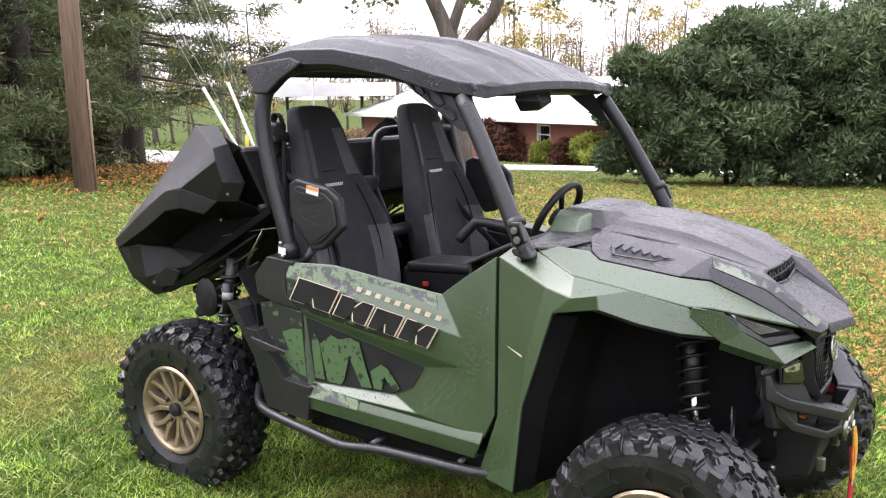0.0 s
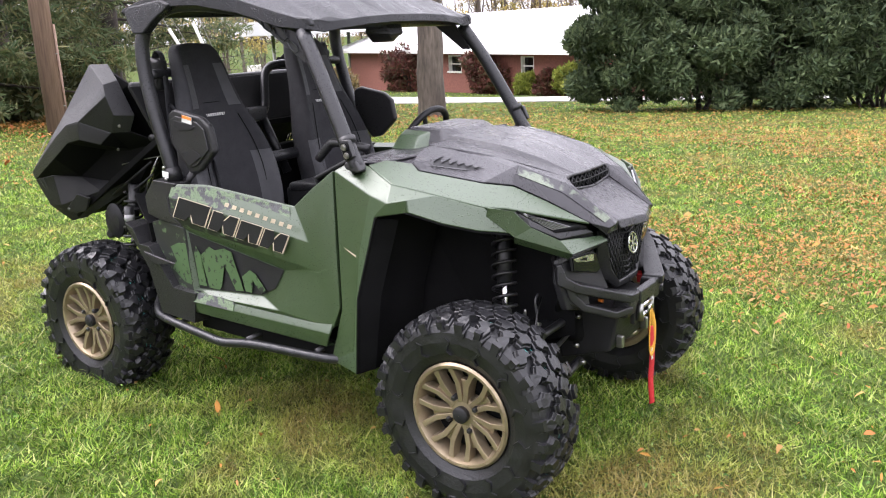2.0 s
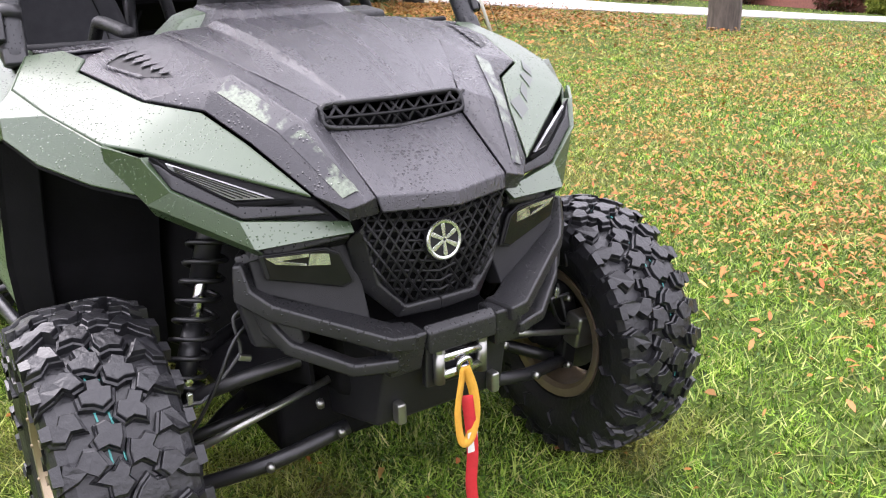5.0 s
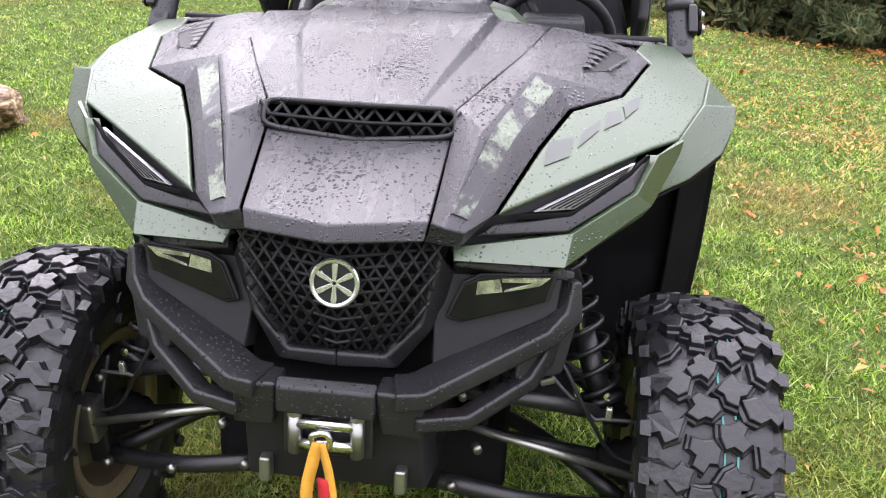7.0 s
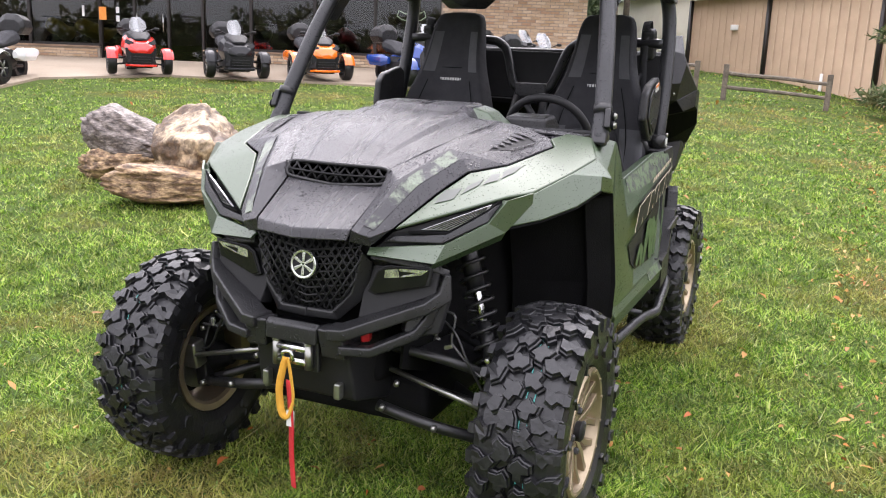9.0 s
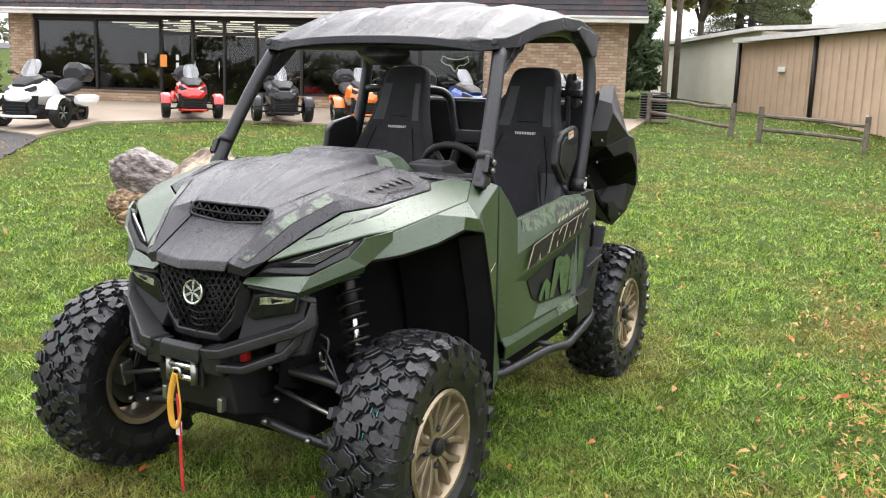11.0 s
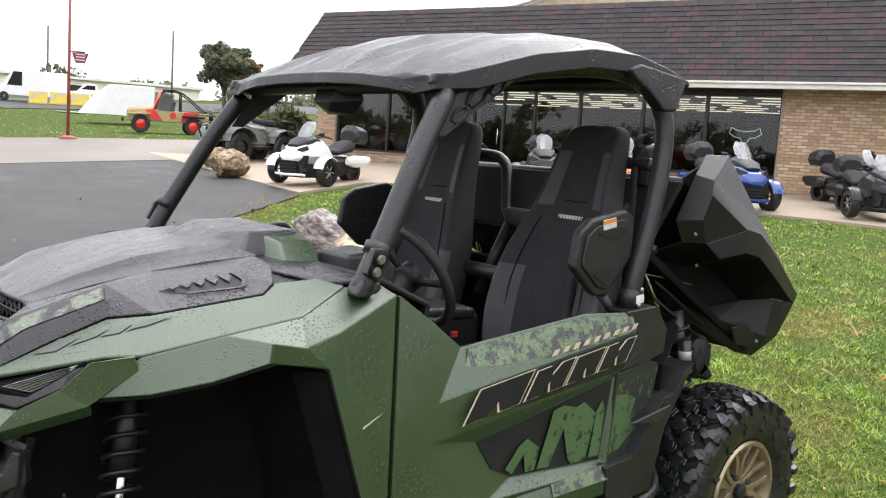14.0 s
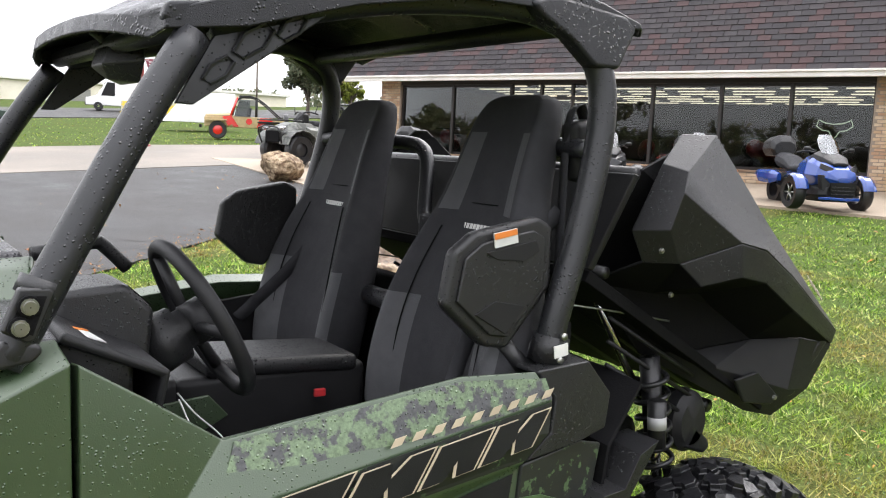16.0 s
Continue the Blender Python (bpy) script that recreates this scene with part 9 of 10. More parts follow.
def road_vehicle(name, label, category, x, y, turn, length, height, hood, paint, box_like):
    t = thing(name, label, category, "", pose(x, y, G(x, y), 0, 0, turn))
    w, h = 0.95, height
    z = 0.45
    if box_like:
        prof = [(length / 2, z), (length / 2, 1.05), (length / 2 - hood, 1.25), (length / 2 - hood - 0.8, h), (-length / 2, h), (-length / 2, z)]
    else:
        prof = [(length / 2, z), (length / 2, 1.0), (length / 2 - hood, 1.1), (length / 2 - hood - 0.7, h), (-0.1, h), (-0.5, 1.1), (-length / 2, 1.08), (-length / 2, z)]
    prism("body", [(px, -w, pz) for px, pz in prof], (0, 2 * w, 0), paint, t, 1, 0.05)
    for sy in (-1, 1):
        for sx in (-1, 1):
            lathe("wheel", [(0.12, -0.12), (0.34, -0.12), (0.37, 0), (0.34, 0.12), (0.12, 0.12), (0.12, -0.12)], RUBBER, t, 20, pose(sx * length * 0.33, sy * (w - 0.06), 0.37), close=False)
        xa = length / 2 - hood
        prism("side_window", [(xa - 0.35, sy * (w + 0.004), 1.28), (xa - 0.85, sy * (w + 0.004), h - 0.15), (xa - 1.5, sy * (w + 0.004), h - 0.15), (xa - 1.5, sy * (w + 0.004), 1.28)], (0, sy * 0.01, 0), LENS, t, 1, 0)
    xa = length / 2 - hood
    prism("windscreen", [(xa - 0.1, -0.8, 1.32), (xa - 0.1, 0.8, 1.32), (xa - 0.72, 0.72, h - 0.1), (xa - 0.72, -0.72, h - 0.1)], (0.02, 0, 0.012), LENS, t, 1, 0)
    box("bumper", (length / 2, 0, 0.55), (0.15, 1.8, 0.25), BLACK_DRY, t, bevel=0.03)
    return t


road_vehicle("delivery_van", "white high-roof delivery van on the far road", "van", -20.0, -79, 345, 6.0, 2.6, 0.9, TRIKE_PAINT["white"], True)
road_vehicle("pickup_truck", "white pickup truck on the far road", "pickup", -24.8, -77.3, 345, 5.6, 1.8, 1.4, TRIKE_PAINT["white"], False)
road_vehicle("dark_pickup", "dark green pickup truck on the far road", "pickup", -4.5, -52, 190, 5.4, 1.85, 1.4, mat("dark_green_paint", (0.03, 0.05, 0.04), 0.3), False)
road_vehicle("grey_car", "grey car on the far road", "car", -46, -84, 160, 4.4, 1.45, 1.1, mat("grey_paint", (0.2, 0.2, 0.21), 0.3), False)
for _i in range(4):
    _x, _y = -19.6 - _i * 1.5, -75.0 + _i * 0.5
    _b = thing("road_barrier", "yellow striped road barrier by the far road", "barrier", "road barriers", pose(_x, _y, G(_x, _y), 0, 0, 150))
    box("panel", (0, 0, 0.6), (1.4, 0.3, 0.9), mat("barrier_yellow", (0.75, 0.55, 0.05), 0.5, 0, (0.5, 0.48, 0.4), 2.5, 0.5, 0.53), _b, bevel=0.03)
    box("foot", (0, 0, 0.08), (1.5, 0.6, 0.16), mat("barrier_base", (0.6, 0.45, 0.06), 0.6), _b, bevel=0.03)

# red signpost with a keystone board
_sp = thing("sign_post", "red steel post with a small keystone-shaped sign", "sign post", "", pose(-7.9, -29.2, G(-7.9, -29.2), 0, 0, 165))
RED_STEEL = mat("red_steel", (0.3, 0.07, 0.06), 0.6, 0, (0.22, 0.05, 0.04), 4)
lathe("foot", [(0.001, 0), (0.3, 0), (0.28, 0.1), (0.1, 0.16), (0.001, 0.16)], RED_STEEL, _sp, 16, pose(0, 0, 0, 90), close=False)
rod("post", (0, 0, 0), (0, 0, 6.5), 0.055, RED_STEEL, _sp, 12, r2=0.04)
_kb = prism("sign_board", [(0.08, -0.02, 3.0), (0.2, -0.02, 2.66), (0.5, -0.02, 2.66), (0.62, -0.02, 3.0), (0.5, -0.02, 3.0), (0.5, -0.02, 3.06), (0.2, -0.02, 3.06), (0.2, -0.02, 3.0)], (0, 0.04, 0),
            mat("sign_maroon", (0.2, 0.04, 0.06), 0.5), _sp, 1, 0.005)
for _z in (2.76, 2.86, 2.95):
    for _sd in (-0.026, 0.026):
        box("sign_bar", (0.35, _sd, _z), (0.3, 0.008, 0.035), WHITE_PRINT, _kb, bevel=0)
rod("sign_arm", (0, 0, 3.03), (0.22, 0, 3.03), 0.02, RED_STEEL, _sp, 8)

# four-wheeler in camouflage, and a second machine behind it
def quad(label, x, y, turn, cab):
    t = thing("four_wheeler", label, "quad bike", "", pose(x, y, G(x, y) + 0.04, 0, 0, turn))
    for sx in (-0.65, 0.65):
        for sy in (-0.45, 0.45):
            w = lathe("wheel", [(0.16, -0.12), (0.29, -0.13), (0.33, -0.08), (0.335, 0.08), (0.29, 0.13), (0.16, 0.12), (0.16, -0.12)], RUBBER, t, 24, pose(sx, sy, 0.335), close=False)
            lathe("wheel_rim", [(0.001, -0.1), (0.1, -0.1), (0.17, -0.06), (0.17, 0.06), (0.1, 0.1), (0.001, 0.1)], ZINC if cab else STEEL_BLK, w, 16, pose(sx, sy, 0.335), close=False)
            v, f = [], []
            for i in range(7):
                a = radians(10 + i * 26)
                for yy in (-0.17, 0.17):
                    v.append((sx + 0.43 * math.cos(a), sy + yy, 0.38 + 0.4 * math.sin(a)))
            for i in range(6):
                f.append((i * 2, i * 2 + 1, i * 2 + 3, i * 2 + 2))
            shell("mudguard", v, f, QUAD_CAMO, t, 1, 0.02, 0.01, middle=(sx, sy, 0.2))
    loft("body", [[(px, hw * c, z0 + (z1 - z0) * k) for c, k in ((-1, 0.1), (-1, 0.7), (-0.6, 1), (0.6, 1), (1, 0.7), (1, 0.1))] for px, hw, z0, z1 in ((1.0, 0.28, 0.45, 0.8), (0.6, 0.34, 0.4, 0.95), (0.1, 0.2, 0.4, 0.95), (-0.4, 0.22, 0.4, 0.85), (-1.0, 0.3, 0.5, 0.8))], QUAD_CAMO, t, bevel=0.02)
    box("seat", (-0.35, 0, 0.93), (0.75, 0.3, 0.14), SEAT, t, (0, -3, 0), 0.05)
    tube("handlebar", [(0.1, -0.42, 1.15), (0.2, -0.2, 1.2), (0.25, 0, 1.16), (0.2, 0.2, 1.2), (0.1, 0.42, 1.15)], 0.018, BLACK_DRY, t, 8, 3)
    for px in (0.85, -0.9):
        for k in range(4):
            rod("rack_bar", (px - 0.25 + k * 0.17, -0.45, 0.98), (px - 0.25 + k * 0.17, 0.45, 0.98), 0.012, STEEL_BLK, t, 6)
        for sy in (-0.45, 0.45):
            rod("rack_bar", (px - 0.27, sy, 0.98), (px + 0.27, sy, 0.98), 0.014, STEEL_BLK, t, 6)
    tube("front_guard", [(1.05, -0.35, 0.45), (1.15, -0.35, 0.8), (1.15, 0.35, 0.8), (1.05, 0.35, 0.45)], 0.02, STEEL_BLK, t, 8, 3)
    for sy in (-0.3, 0.3):
        box("headlamp", (1.0, sy, 0.8), (0.1, 0.16, 0.09), REFLECTOR, t, (0, 12, 0), 0.03)
        solid("side_cover", [(0.28, sy * 0.8, 0.42), (0.3, sy * 0.8, 0.86), (-0.32, sy * 0.8, 0.82), (-0.3, sy * 0.8, 0.42), (0.2, sy * 1.25, 0.4), (0.22, sy * 1.05, 0.8), (-0.26, sy * 1.05, 0.76), (-0.22, sy * 1.25, 0.4)],
              [(4, 5, 6, 7), (0, 1, 5, 4), (1, 2, 6, 5), (2, 3, 7, 6), (3, 0, 4, 7)], QUAD_CAMO, t, 1, 0.015)
        rod("foot_board", (0.3, sy * 1.5, 0.34), (-0.3, sy * 1.5, 0.34), 0.05, BLACK_DRY, t, 8)
        rod("mirror_stalk", (0.15, sy * 1.2, 1.16), (0.12, sy * 1.4, 1.34), 0.01, BLACK_DRY, t, 6)
    loft("pod", [[(px, hw * c, z0 + (z1 - z0) * k) for c, k in ((-1, 0), (-0.8, 0.8), (0, 1), (0.8, 0.8), (1, 0))] for px, hw, z0, z1 in ((0.42, 0.08, 0.95, 1.05), (0.28, 0.14, 0.95, 1.2), (0.1, 0.1, 0.95, 1.18))], BLACK_DRY, t, bevel=0.01)
    box("front_grille", (1.02, 0, 0.62), (0.06, 0.5, 0.26), LINER, t, bevel=0.02)
    if cab:
        for sy in (-0.5, 0.5):
            tube("cab_bar", [(0.6, sy, 0.95), (0.2, sy, 1.75), (-0.7, sy, 1.75), (-0.85, sy, 0.9)], 0.03, BLACK_DRY, t, 8, 2)
        box("cab_roof", (-0.25, 0, 1.78), (1.1, 1.15, 0.06), BLACK, t, bevel=0.02)
    return t


QUAD_CAMO = mat("grey_camouflage_plastic", (0.11, 0.115, 0.1), 0.4, 0, (0.035, 0.037, 0.034), 7, 0.45, 0.55)
quad("grey camouflage four-wheeler with racks parked on the lot", -8.95, -18.1, 13, False).scale = (1.1, 1.1, 1.1)
quad("dark side-by-side with roof parked on the grass beyond the drive", -18.6, -34.0, 20, True).scale = (0.92, 0.92, 0.92)
# low far buildings across the road
for _i, (_x, _y, _w, _h, _m, _l) in enumerate(((-20, -118, 60, 3.0, PALE_METAL, "long pale warehouse across the road"), (20, -105, 30, 2.8, PALE_METAL, "long pale warehouse across the road"),
                                          (-92, -95, 40, 2.2, PALE_METAL, "low pale building far beyond the shop"))):
    _b = thing("warehouse", _l, "warehouse", "", pose(_x, _y, G(_x, _y) - 0.3, 0, 0, -15 + 6 * _i))
    box("wall", (0, 0, _h / 2 - 0.5), (_w, 10, _h), _m, _b, bevel=0.0)
    box("roof", (0, 0, _h - 0.35), (_w + 1, 11, 0.3), WHITE, _b, bevel=0.0)
    for _k in range(6):
        box("door", (-_w / 2 + (_k + 0.5) * _w / 6, 5.03, 0.9), (2.2, 0.1, 1.8), DARK_FRAME if _k % 2 else ZINC, _b, bevel=0)
for _x, _y in ((-31, -75), (-24, -88), (-60, -90)):
    _p = thing("utility_pole", "thin far utility pole across the road", "utility pole", "far poles", pose(_x, _y, G(_x, _y)))
    rod("pole", (0, 0, -0.3), (0, 0, 7.0), 0.09, OLD_WOOD, _p, 8)
# far belt of trees that closes the place
_rng = np.random.default_rng(12)
_cs, _rs = [], []
for _i in range(300):
    _a = radians(150 + 300 * _rng.random())
    _d = 150 + 40 * _rng.random()
    _x, _y = _d * math.cos(_a), _d * math.sin(_a)
    _cs.append((_x, _y, G(_x, _y) + 1.2 + 2.2 * _rng.random()))
    _rs.append((4, 4, 2.2))
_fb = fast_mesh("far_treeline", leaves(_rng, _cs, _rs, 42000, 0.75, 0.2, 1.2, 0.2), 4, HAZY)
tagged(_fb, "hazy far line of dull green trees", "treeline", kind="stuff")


# woods on the other side of the lawn, mirrored in the shop's panes
_rng = np.random.default_rng(81)
_cs, _rs, _bm = [], [], bmesh.new()
for _i in range(70):
    _a = radians(-62 + 140 * (_i + _rng.random()) / 70)
    _d = 52 + 22 * _rng.random()
    _x, _y = _d * math.cos(_a), _d * math.sin(_a)
    _z, _h = G(_x, _y), 3.2 + 4.5 * _rng.random()
    limb_bm(_bm, (_x, _y, _z - 0.5), (_x, _y, _z + _h), 0.2, 0.04, _rng, 0.03, 4, 6)
    for _k in range(14):
        _q = (_x + _rng.normal() * 1.3, _y + _rng.normal() * 1.3, _z + _h * (0.05 + 0.9 * _rng.random()))
        _cs.append(_q)
        _rs.append((1.1, 1.1, 0.9))
_wd = thing("opposite_woods", "belt of dark green trees across the lawn", "woods")
_wd["kind"] = "stuff"
finish("trunks", _bm, BARK, _wd)
fast_mesh("crowns", leaves(_rng, _cs, _rs, 30000, 0.42, 0.2, 1.4, 0.2), 4, OAK, _wd)


# ---- grass blades and fallen leaves ----
def inside(px, py, poly):
    r = np.zeros(len(px), bool)
    for (x0, y0), (x1, y1) in zip(poly, poly[1:] + poly[:1]):
        c = ((y0 > py) != (y1 > py)) & (px < (x1 - x0) * (py - y0) / (y1 - y0 + 1e-9) + x0)
        r ^= c
    return r


PAVED = [[(1.5, -4.6), (-1.26, -6.55), (-3.4, -8.4), (-6.2, -10.9), (-8.7, -11.9), (-10.4, -10.9), (-11.3, -7.4), (-11.9, -3.9), (-12.0, -2.75), (-16.6, -3.45), (-12.7, -15), (-10.2, -22), (-13.5, -30), (40, -30), (40, -17)]]


FAR_PAVED = [[(40, -19), (2, -19), (-9, -19.2), (-13.5, -30), (-2, -30.5), (40, -28)], [(60, -46), (-17, -66), (-60, -79), (-70, -103), (-22, -86), (70, -64)], [(-3, 30.5), (-11.2, 24), (-17, 18.2), (-26, 12.5), (-48, 30), (-24, 26), (-15.7, 27.2), (-6, 36.5)],
             [(-16.4, -3.4), (-11.0, -20.2), (-20, -23), (-26, -6)]]


def lawn_points(rng, n, r0, r1, cx=0.3, cy=0.0):
    a, r = rng.random(n) * 2 * np.pi, np.sqrt(rng.random(n) * (r1 ** 2 - r0 ** 2) + r0 ** 2)
    x, y = cx + r * np.cos(a), cy + r * np.sin(a)
    ok = np.ones(n, bool)
    for p in PAVED:
        ok &= ~inside(x, y, p)
    return x[ok], y[ok]


def blades(rng, x, y, h, w, lean):
    n = len(x)
    z = gz(x, y)
    hh = h * (0.5 + 0.8 * rng.random(n))
    a = rng.random(n) * 2 * np.pi
    t = rng.random(n) * 2 * np.pi
    le = lean * hh * (0.15 + 1.9 * rng.random(n) ** 1.4)
    ww = w * (0.6 + 0.7 * rng.random(n)) / 2
    dx, dy = np.cos(a) * ww, np.sin(a) * ww
    tx, ty = np.cos(t) * le, np.sin(t) * le
    b = z - 0.005
    q = np.stack([np.stack([x - dx, y - dy, b], 1), np.stack([x + dx, y + dy, b], 1), np.stack([x + tx, y + ty, z + hh], 1)], 1)
    return q.reshape(-1, 3)


def blade_mat():
    m = leaf_mat("grass_blades", [(0.022, 0.052, 0.006), (0.07, 0.155, 0.014), (0.16, 0.285, 0.027), (0.3, 0.425, 0.066), (0.48, 0.47, 0.19)], 0.38, 0.28)
    n, l = m.node_tree.nodes, m.node_tree.links
    # dry and worn stretches, at the size of a stride and of a yard
    tc = n.new("ShaderNodeTexCoord")
    nz = n.new("ShaderNodeTexNoise")
    nz.inputs["Scale"].default_value, nz.inputs["Detail"].default_value = 0.9, 9
    rp = n.new("ShaderNodeValToRGB")
    rp.color_ramp.elements[0].position, rp.color_ramp.elements[1].position = 0.49, 0.68
    mx = n.new("ShaderNodeMix")
    mx.data_type = "RGBA"
    mx.inputs[7].default_value = (0.36, 0.23, 0.09, 1)
    # mottling at the size of a hand
    for nd in n:
        if nd.type == "TEX_NOISE" and nd != nz:
            nd.inputs["Scale"].default_value, nd.inputs["Detail"].default_value = 5.0, 6
        if nd.type == "MAP_RANGE":
            nd.inputs["To Min"].default_value, nd.inputs["To Max"].default_value = 0.45, 1.5
    b = n["Principled BSDF"]
    src = b.inputs["Base Color"].links[0].from_socket
    l.new(tc.outputs["Object"], nz.inputs["Vector"])
    l.new(nz.outputs["Fac"], rp.inputs[0])
    sc = n.new("ShaderNodeMath")
    sc.operation = "MULTIPLY"
    sc.inputs[1].default_value = 0.56
    l.new(rp.outputs[0], sc.inputs[0])
    l.new(sc.outputs[0], mx.inputs[0])
    l.new(src, mx.inputs[6])
    l.new(mx.outputs[2], b.inputs["Base Color"])
    for nd in n:
        if nd.type == "BSDF_TRANSLUCENT":
            l.new(mx.outputs[2], nd.inputs[0])
    return m


_rng = np.random.default_rng(77)
BLADE = blade_mat()
# tufts: a few dozen blades leaning out of one root, thinner on the worn stretches
_k = 90000
_r = 24 * _rng.random(_k) ** 1.2
_keep = _rng.random(_k) < 1 / (1 + (_r / 9.0) ** 2) * np.minimum(1, _r / 1.2 + 0.05) * 1.4
_r = _r[_keep]
_a = _rng.random(len(_r)) * 2 * np.pi
_tx, _ty = 0.3 + _r * np.cos(_a), _r * np.sin(_a)
_per = 12
_th = np.repeat(0.02 + 0.032 * _rng.random(len(_r)) ** 2.2, _per)
_tr2 = np.repeat(_r, _per)
_spread = 0.022 * (1 + _tr2 / 7)
_x = np.repeat(_tx, _per) + _rng.normal(size=len(_th)) * _spread
_y = np.repeat(_ty, _per) + _rng.normal(size=len(_th)) * _spread
# and a short even sward between them
_k2 = 560000
_r2 = 26 * _rng.random(_k2) ** 1.3
_kp = _rng.random(_k2) < 1 / (1 + (_r2 / 8.0) ** 2) * np.minimum(1, _r2 / 1.2 + 0.05) * 1.35
_r2 = _r2[_kp]
_a2 = _rng.random(len(_r2)) * 2 * np.pi
_x = np.concatenate([_x, 0.3 + _r2 * np.cos(_a2)])
_y = np.concatenate([_y, _r2 * np.sin(_a2)])
_th = np.concatenate([_th, np.full(len(_r2), 0.022)])
_rr = np.concatenate([_tr2, _r2])
_ok = ~inside(_x, _y, PAVED[0])
_x, _y, _th, _rr = _x[_ok], _y[_ok], _th[_ok], _rr[_ok]
_q = blades(_rng, _x, _y, _th, 0.0058 * (1 + _rr / 4.5), 1.35)
_g = fast_mesh("grass", _q, 3, BLADE)
tagged(_g, "short wet lawn grass with worn brownish patches", "grass", kind="stuff")

# coarser tufts on the far lawn
_k = 60000
_r, _a = 20 + 50 * _rng.random(_k) ** 1.4, _rng.random(_k) * 2 * np.pi
_x, _y = _r * np.cos(_a), _r * np.sin(_a)
_ok = ~inside(_x, _y, PAVED[0]) & (_x < 8)
for _p in FAR_PAVED:
    _ok &= ~inside(_x, _y, _p)
_x, _y, _r = _x[_ok], _y[_ok], _r[_ok]
tagged(fast_mesh("far_grass", blades(_rng, _x, _y, np.full(len(_x), 0.05), 0.014 * (_r / 8), 1.3), 3, BLADE), "short green lawn farther off", "grass", kind="stuff")


def fallen(rng, x, y, size):
    """Curled leaves lying on the grass: two halves folded along the midrib."""
    n = len(x)
    z = gz(x, y) + 0.028 + 0.03 * rng.random(n)
    a = rng.random(n) * 2 * np.pi
    s = size * (0.5 + 0.9 * rng.random(n))
    fold = s * (0.05 + 0.25 * rng.random(n))
    tilt = rng.normal(size=(n, 2)) * 0.35
    out = []
    c, d = np.cos(a), np.sin(a)
    shape = [(-0.5, 0.0, 0), (-0.22, 0.15, 1), (0.12, 0.17, 1.1), (0.5, 0.0, 0.3), (0.15, -0.15, 0.7), (-0.2, -0.17, 1)]
    for u, v, k in shape:
        px, py = u * s, v * s
        X, Y = px * c - py * d, px * d + py * c
        out.append(np.stack([x + X, y + Y, z + fold * k + X * tilt[:, 0] + Y * tilt[:, 1]], 1))
    return np.stack(out, 1).reshape(-1, 3)


# broad low clover leaves among the blades
CLOVER = leaf_mat("clover_leaf", [(0.022, 0.06, 0.011), (0.06, 0.14, 0.02), (0.12, 0.22, 0.036), (0.22, 0.31, 0.08)], 0.4, 0.25)
_cr = 9 * _rng.random(56000) ** 0.8
_ca = _rng.random(56000) * 2 * np.pi
_cx, _cy = 0.3 + _cr * np.cos(_ca), _cr * np.sin(_ca)
_w = np.sin(_cx * 2.1 + 1.3 * np.sin(_cy * 1.7)) + np.sin(_cy * 2.6 + 1.1 * np.sin(_cx * 1.3)) + _rng.normal(size=56000) * 0.7
_m = (_w > -0.5) & ~inside(_cx, _cy, PAVED[0])
tagged(fast_mesh("clover", fallen(_rng, _cx[_m], _cy[_m], 0.015 * (1 + _cr[_m] / 12)) - np.array([0, 0, 0.02]), 6, CLOVER), "low green clover leaves in the lawn", "clover", kind="stuff")
FALLEN = leaf_mat("fallen_leaf", [(0.27, 0.1, 0.022), (0.36, 0.165, 0.036), (0.2, 0.105, 0.032), (0.42, 0.26, 0.08), (0.32, 0.08, 0.02), (0.26, 0.15, 0.05), (0.38, 0.19, 0.038)], 0.55, 0.1)
_lx, _ly = lawn_points(_rng, 3600, 0, 15)
_sx, _sy = lawn_points(_rng, 11000, 0, 16)
_m = (_ly > -1) | (_lx > 0) | (_rng.random(len(_lx)) < 0.25)
_lx, _ly = _lx[_m], _ly[_m]
_m = (_sy > -1) | (_sx > 0) | (_rng.random(len(_sx)) < 0.3)
_sx, _sy = _sx[_m], _sy[_m]
_mx, _my = _rng.normal(-2, 8, 20000), np.abs(_rng.normal(8, 7, 20000)) + 1.5
_ox, _oy = _rng.normal(1.5, 4.5, 70000), 1.9 + np.abs(_rng.normal(4.0, 4.0, 70000))
_w = np.sin(_ox * 1.1 + 1.7 * np.sin(_oy * 0.8)) + np.sin(_oy * 2.3 + 1.2 * np.sin(_ox * 0.9)) + _rng.normal(size=70000) * 0.7
_m = _w > -0.2
_ox, _oy = _ox[_m], _oy[_m]
_px, _py = _rng.normal(-18, 4.5, 15000), _rng.normal(10.5, 3.2, 15000)
_v = np.concatenate([fallen(_rng, _lx, _ly, 0.055), fallen(_rng, _sx, _sy, 0.026), fallen(_rng, _mx, _my, 0.046), fallen(_rng, _ox, _oy, 0.033), fallen(_rng, _px, _py, 0.1)])
_f = fast_mesh("fallen_leaves", _v, 6, FALLEN)
tagged(_f, "scattered orange and brown fallen leaves on the lawn", "leaves", kind="stuff")
_t = 3 * _rng.random(1100) ** 1.6
_ea = np.array([(1.5, -4.6), (-1.26, -6.55), (-3.4, -8.4), (-6.2, -10.9)])
_ek = np.minimum(_t.astype(int), 2)
_ep = _ea[_ek] + (_ea[_ek + 1] - _ea[_ek]) * (_t - _ek)[:, None] + _rng.normal(size=(1100, 2)) * 0.3
tagged(fast_mesh("edge_leaves", fallen(_rng, _ep[:, 0], _ep[:, 1], 0.035), 6, FALLEN), "brown leaf litter along the broken asphalt edge", "leaves", kind="stuff")
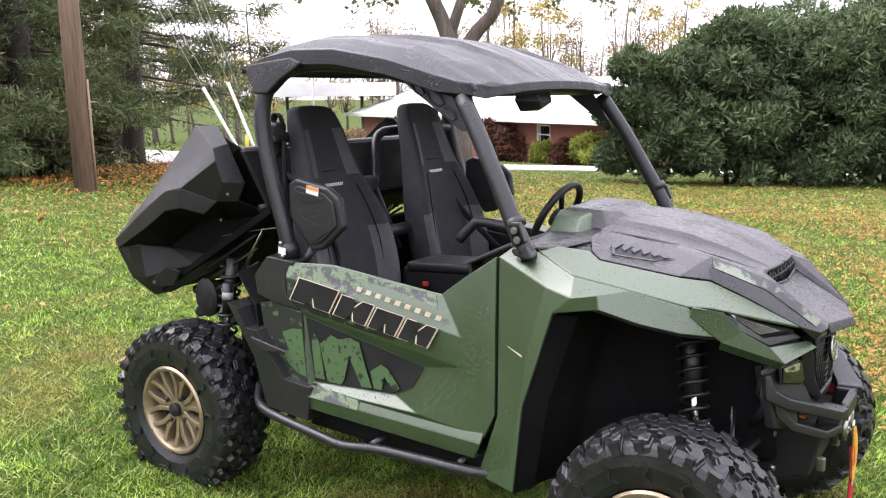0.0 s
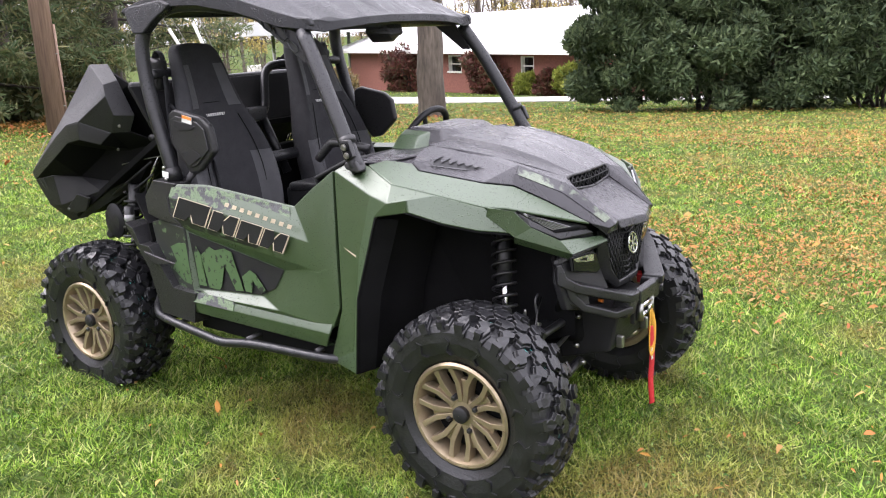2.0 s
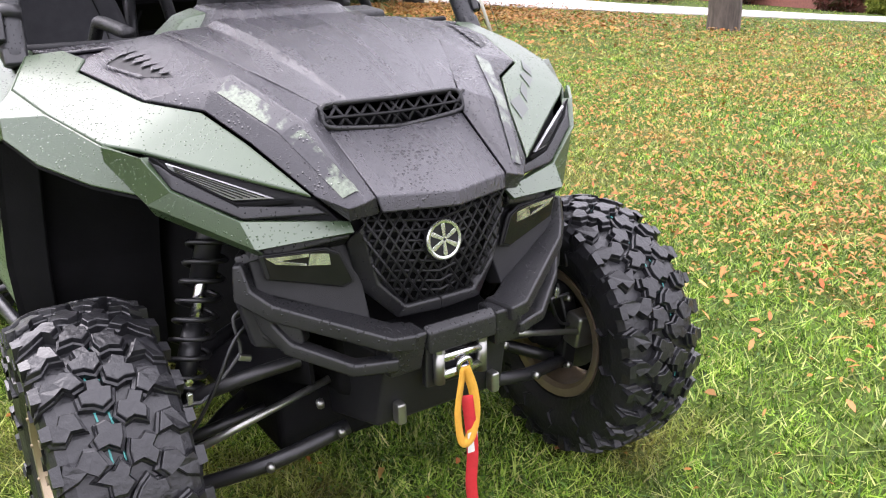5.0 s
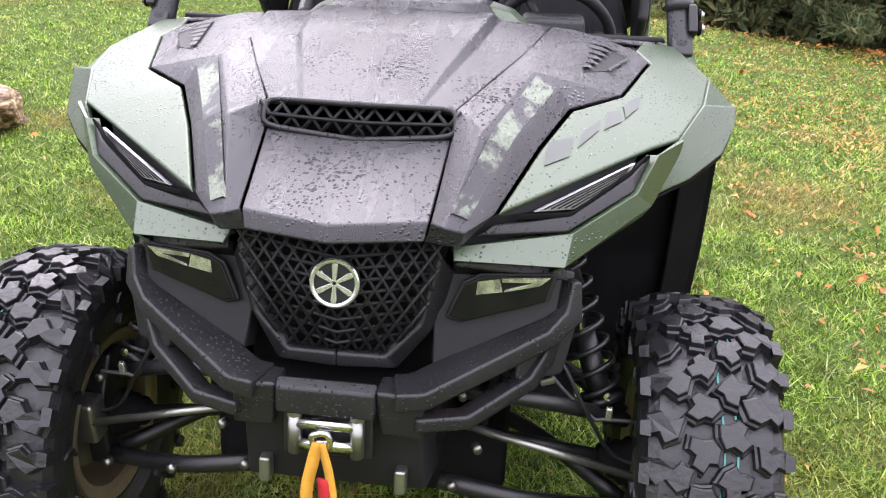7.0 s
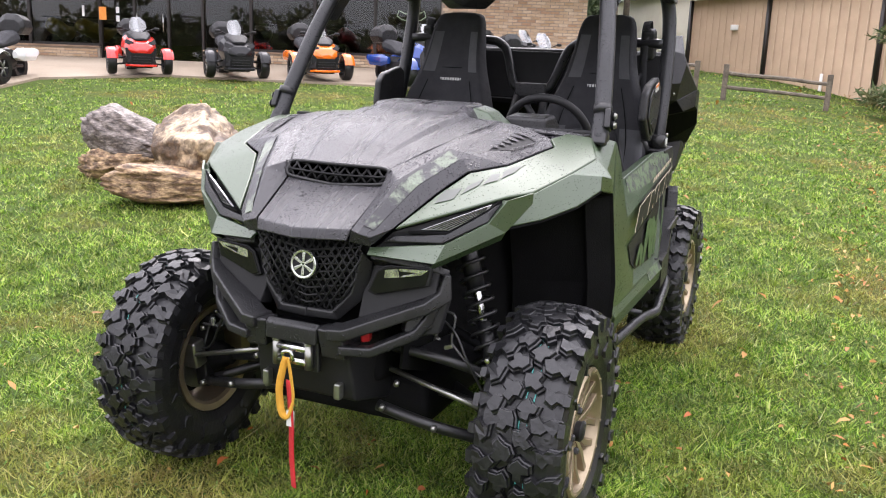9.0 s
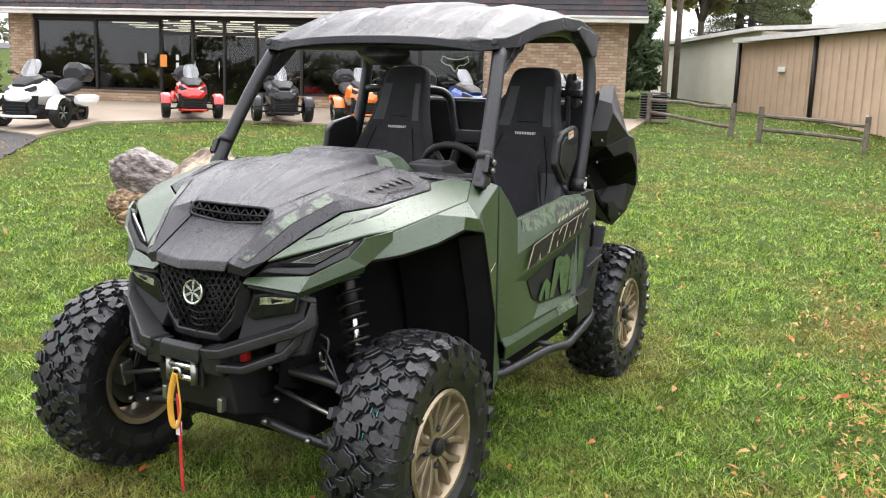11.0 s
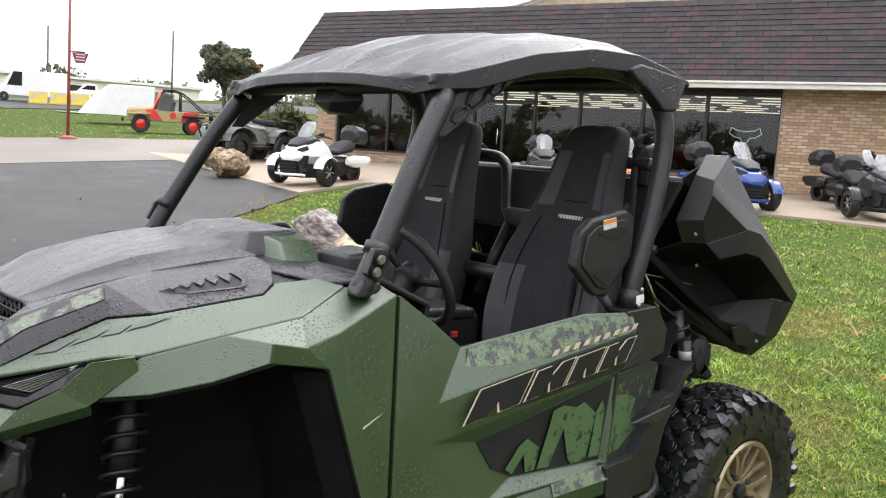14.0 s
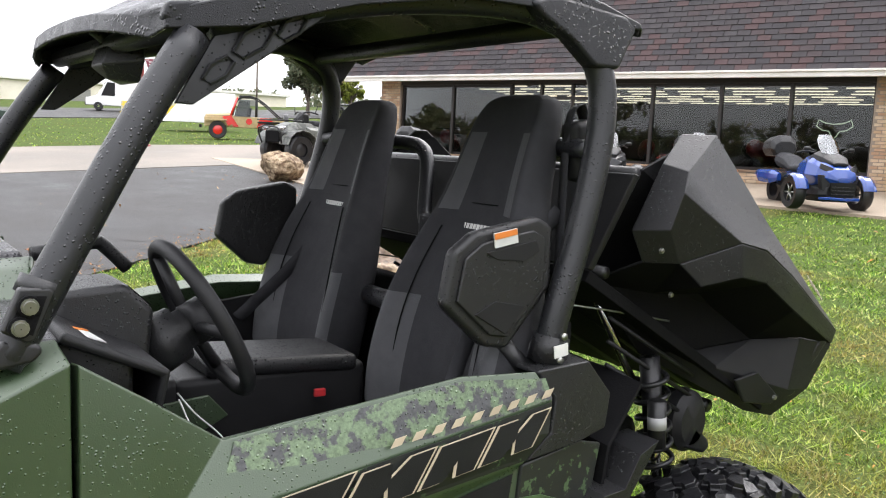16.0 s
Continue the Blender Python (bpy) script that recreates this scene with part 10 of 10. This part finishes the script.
_ax, _ay = _rng.uniform(-7, 12, 160), _rng.uniform(-18, -5, 160)
_k = inside(_ax, _ay, PAVED[0])
tagged(fast_mesh("lot_leaves", fallen(_rng, _ax[_k], _ay[_k], 0.06), 6, FALLEN), "few fallen leaves on the wet asphalt", "leaves", kind="stuff")


# ---- bricks and shingles of the shop ----
BRICKS = [(0.42, 0.295, 0.185), (0.37, 0.25, 0.15), (0.45, 0.325, 0.215), (0.33, 0.205, 0.125), (0.41, 0.29, 0.19), (0.47, 0.355, 0.245)]
SHINGLES = [(0.027, 0.022, 0.024), (0.036, 0.024, 0.025), (0.022, 0.019, 0.021), (0.05, 0.026, 0.026), (0.034, 0.029, 0.031), (0.025, 0.021, 0.024)]
BRICK_ONE, BRICK_MANY = piece_mat("tan_brick_single", BRICKS, 0.75, False), piece_mat("tan_brick_joined", BRICKS, 0.75, True)
SHINGLE_ONE, SHINGLE_MANY = piece_mat("shingle_single", SHINGLES, 0.8, False, 120), piece_mat("shingle_joined", SHINGLES, 0.8, True, 120)


def brick_shape(w):
    """A brick's proud half, its edges worn back a little."""
    a, b, c, d = w / 2, 0.029, 0.004, 0.012
    v = [(-a, -0.01, -b), (a, -0.01, -b), (a, -0.01, b), (-a, -0.01, b), (-a + c, d, -b + c), (a - c, d, -b + c), (a - c, d, b - c), (-a + c, d, b - c)]
    return v, [(7, 6, 5, 4), (0, 1, 5, 4)[::-1], (1, 2, 6, 5)[::-1], (2, 3, 7, 6)[::-1], (3, 0, 4, 7)[::-1]]


def brick_run(x0, x1, z0, z1):
    """Places of bricks in running bond, as (x, z, half)."""
    rows, out = int((z1 - z0) / 0.0675), []
    for r in range(rows):
        z = z0 + 0.034 + r * 0.0675
        x = x0 + (0.0 if r % 2 else -0.105)
        while x < x1 - 0.02:
            lo, hi = max(x, x0), min(x + 0.2, x1)
            if hi - lo > 0.05:
                out.append(((lo + hi) / 2, z, hi - lo))
            x += 0.21
    return out


def lay(places, shape, one, many, parent, name, at, limit):
    """The first places become pieces of their own, the rest one joined mesh."""
    meshes = {}
    for p in places[:limit]:
        w = round(p[2], 2)
        if w not in meshes:
            me = bpy.data.meshes.new(name)
            v, f = shape(w)
            me.from_pydata(v, [], f)
            me.materials.append(one)
            meshes[w] = me
        o = new(name, meshes[w])
        o.parent = parent
        o.matrix_basis = at(p)
    vs, fs = [], []
    for p in places[limit:]:
        v, f = shape(p[2])
        m, k = at(p), len(vs)
        vs += [tuple(m @ Vector(q)) for q in v]
        fs += [tuple(i + k for i in q) for q in f]
    if vs:
        raw(name + "_rest", vs, fs, many, parent, kind="stuff")


_rng = random.Random(12)
_jit = lambda p: pose(p[0], -0.012 + _rng.uniform(-0.002, 0.002), p[1], _rng.uniform(-0.6, 0.6), _rng.uniform(-0.4, 0.4), _rng.uniform(-0.6, 0.6))
lay(brick_run(0.28, 3.57, -0.25, 2.28), brick_shape, BRICK_ONE, BRICK_MANY, _wall_r, "brick", _jit, 270)
lay(brick_run(15.45, 16.12, -0.25, 2.28), brick_shape, BRICK_ONE, BRICK_MANY, _wall_l, "brick", _jit, 30)
lay(brick_run(3.6, 9.27, -0.25, 0.31), brick_shape, BRICK_ONE, BRICK_MANY, _wall_s, "brick", _jit, 0)
lay(brick_run(11.96, 15.42, -0.25, 0.31), brick_shape, BRICK_ONE, BRICK_MANY, _wall_s2, "brick", _jit, 0)


def shingle_shape(w):
    """A thin tab, thicker at its foot."""
    a = w / 2
    v = [(-a, 0.0, 0.0), (a, 0.0, 0.0), (a, 0.0, 0.17), (-a, 0.0, 0.17), (-a, 0.02, 0.0), (a, 0.02, 0.0), (a, 0.004, 0.17), (-a, 0.004, 0.17)]
    return v, [(7, 6, 5, 4), (0, 4, 5, 1), (1, 5, 6, 2), (3, 7, 4, 0)]


_tilt = math.degrees(math.atan2(1.05, 1.86))
_sh = []
for _r in range(15):
    _t = _r * 0.1425 / 2.136
    _x0, _x1 = -0.12 + 0.37 * _t, 17.05 - 0.6 * _t
    _x = _x0 + (0.0 if _r % 2 else -0.14)
    while _x < _x1 - 0.02:
        _lo, _hi = max(_x, _x0), min(_x + 0.27, _x1)
        if _hi - _lo > 0.06:
            _sh.append(((_lo + _hi) / 2, _r, _hi - _lo))
        _x += 0.28
_sh.sort(key=lambda p: (p[0] > 7.0, p[1], p[0]))


def _on_roof(p):
    t = p[1] * 0.1425 / 2.136
    return pose(p[0], 0.5 - 1.05 * t + 0.004, 2.34 + 1.86 * t, _tilt, 0, 0) @ pose(0, _rng.uniform(0, 0.004), 0, 0, _rng.uniform(-0.5, 0.5), 0)


lay(_sh, shingle_shape, SHINGLE_ONE, SHINGLE_MANY, _roof, "shingle", _on_roof, 300)
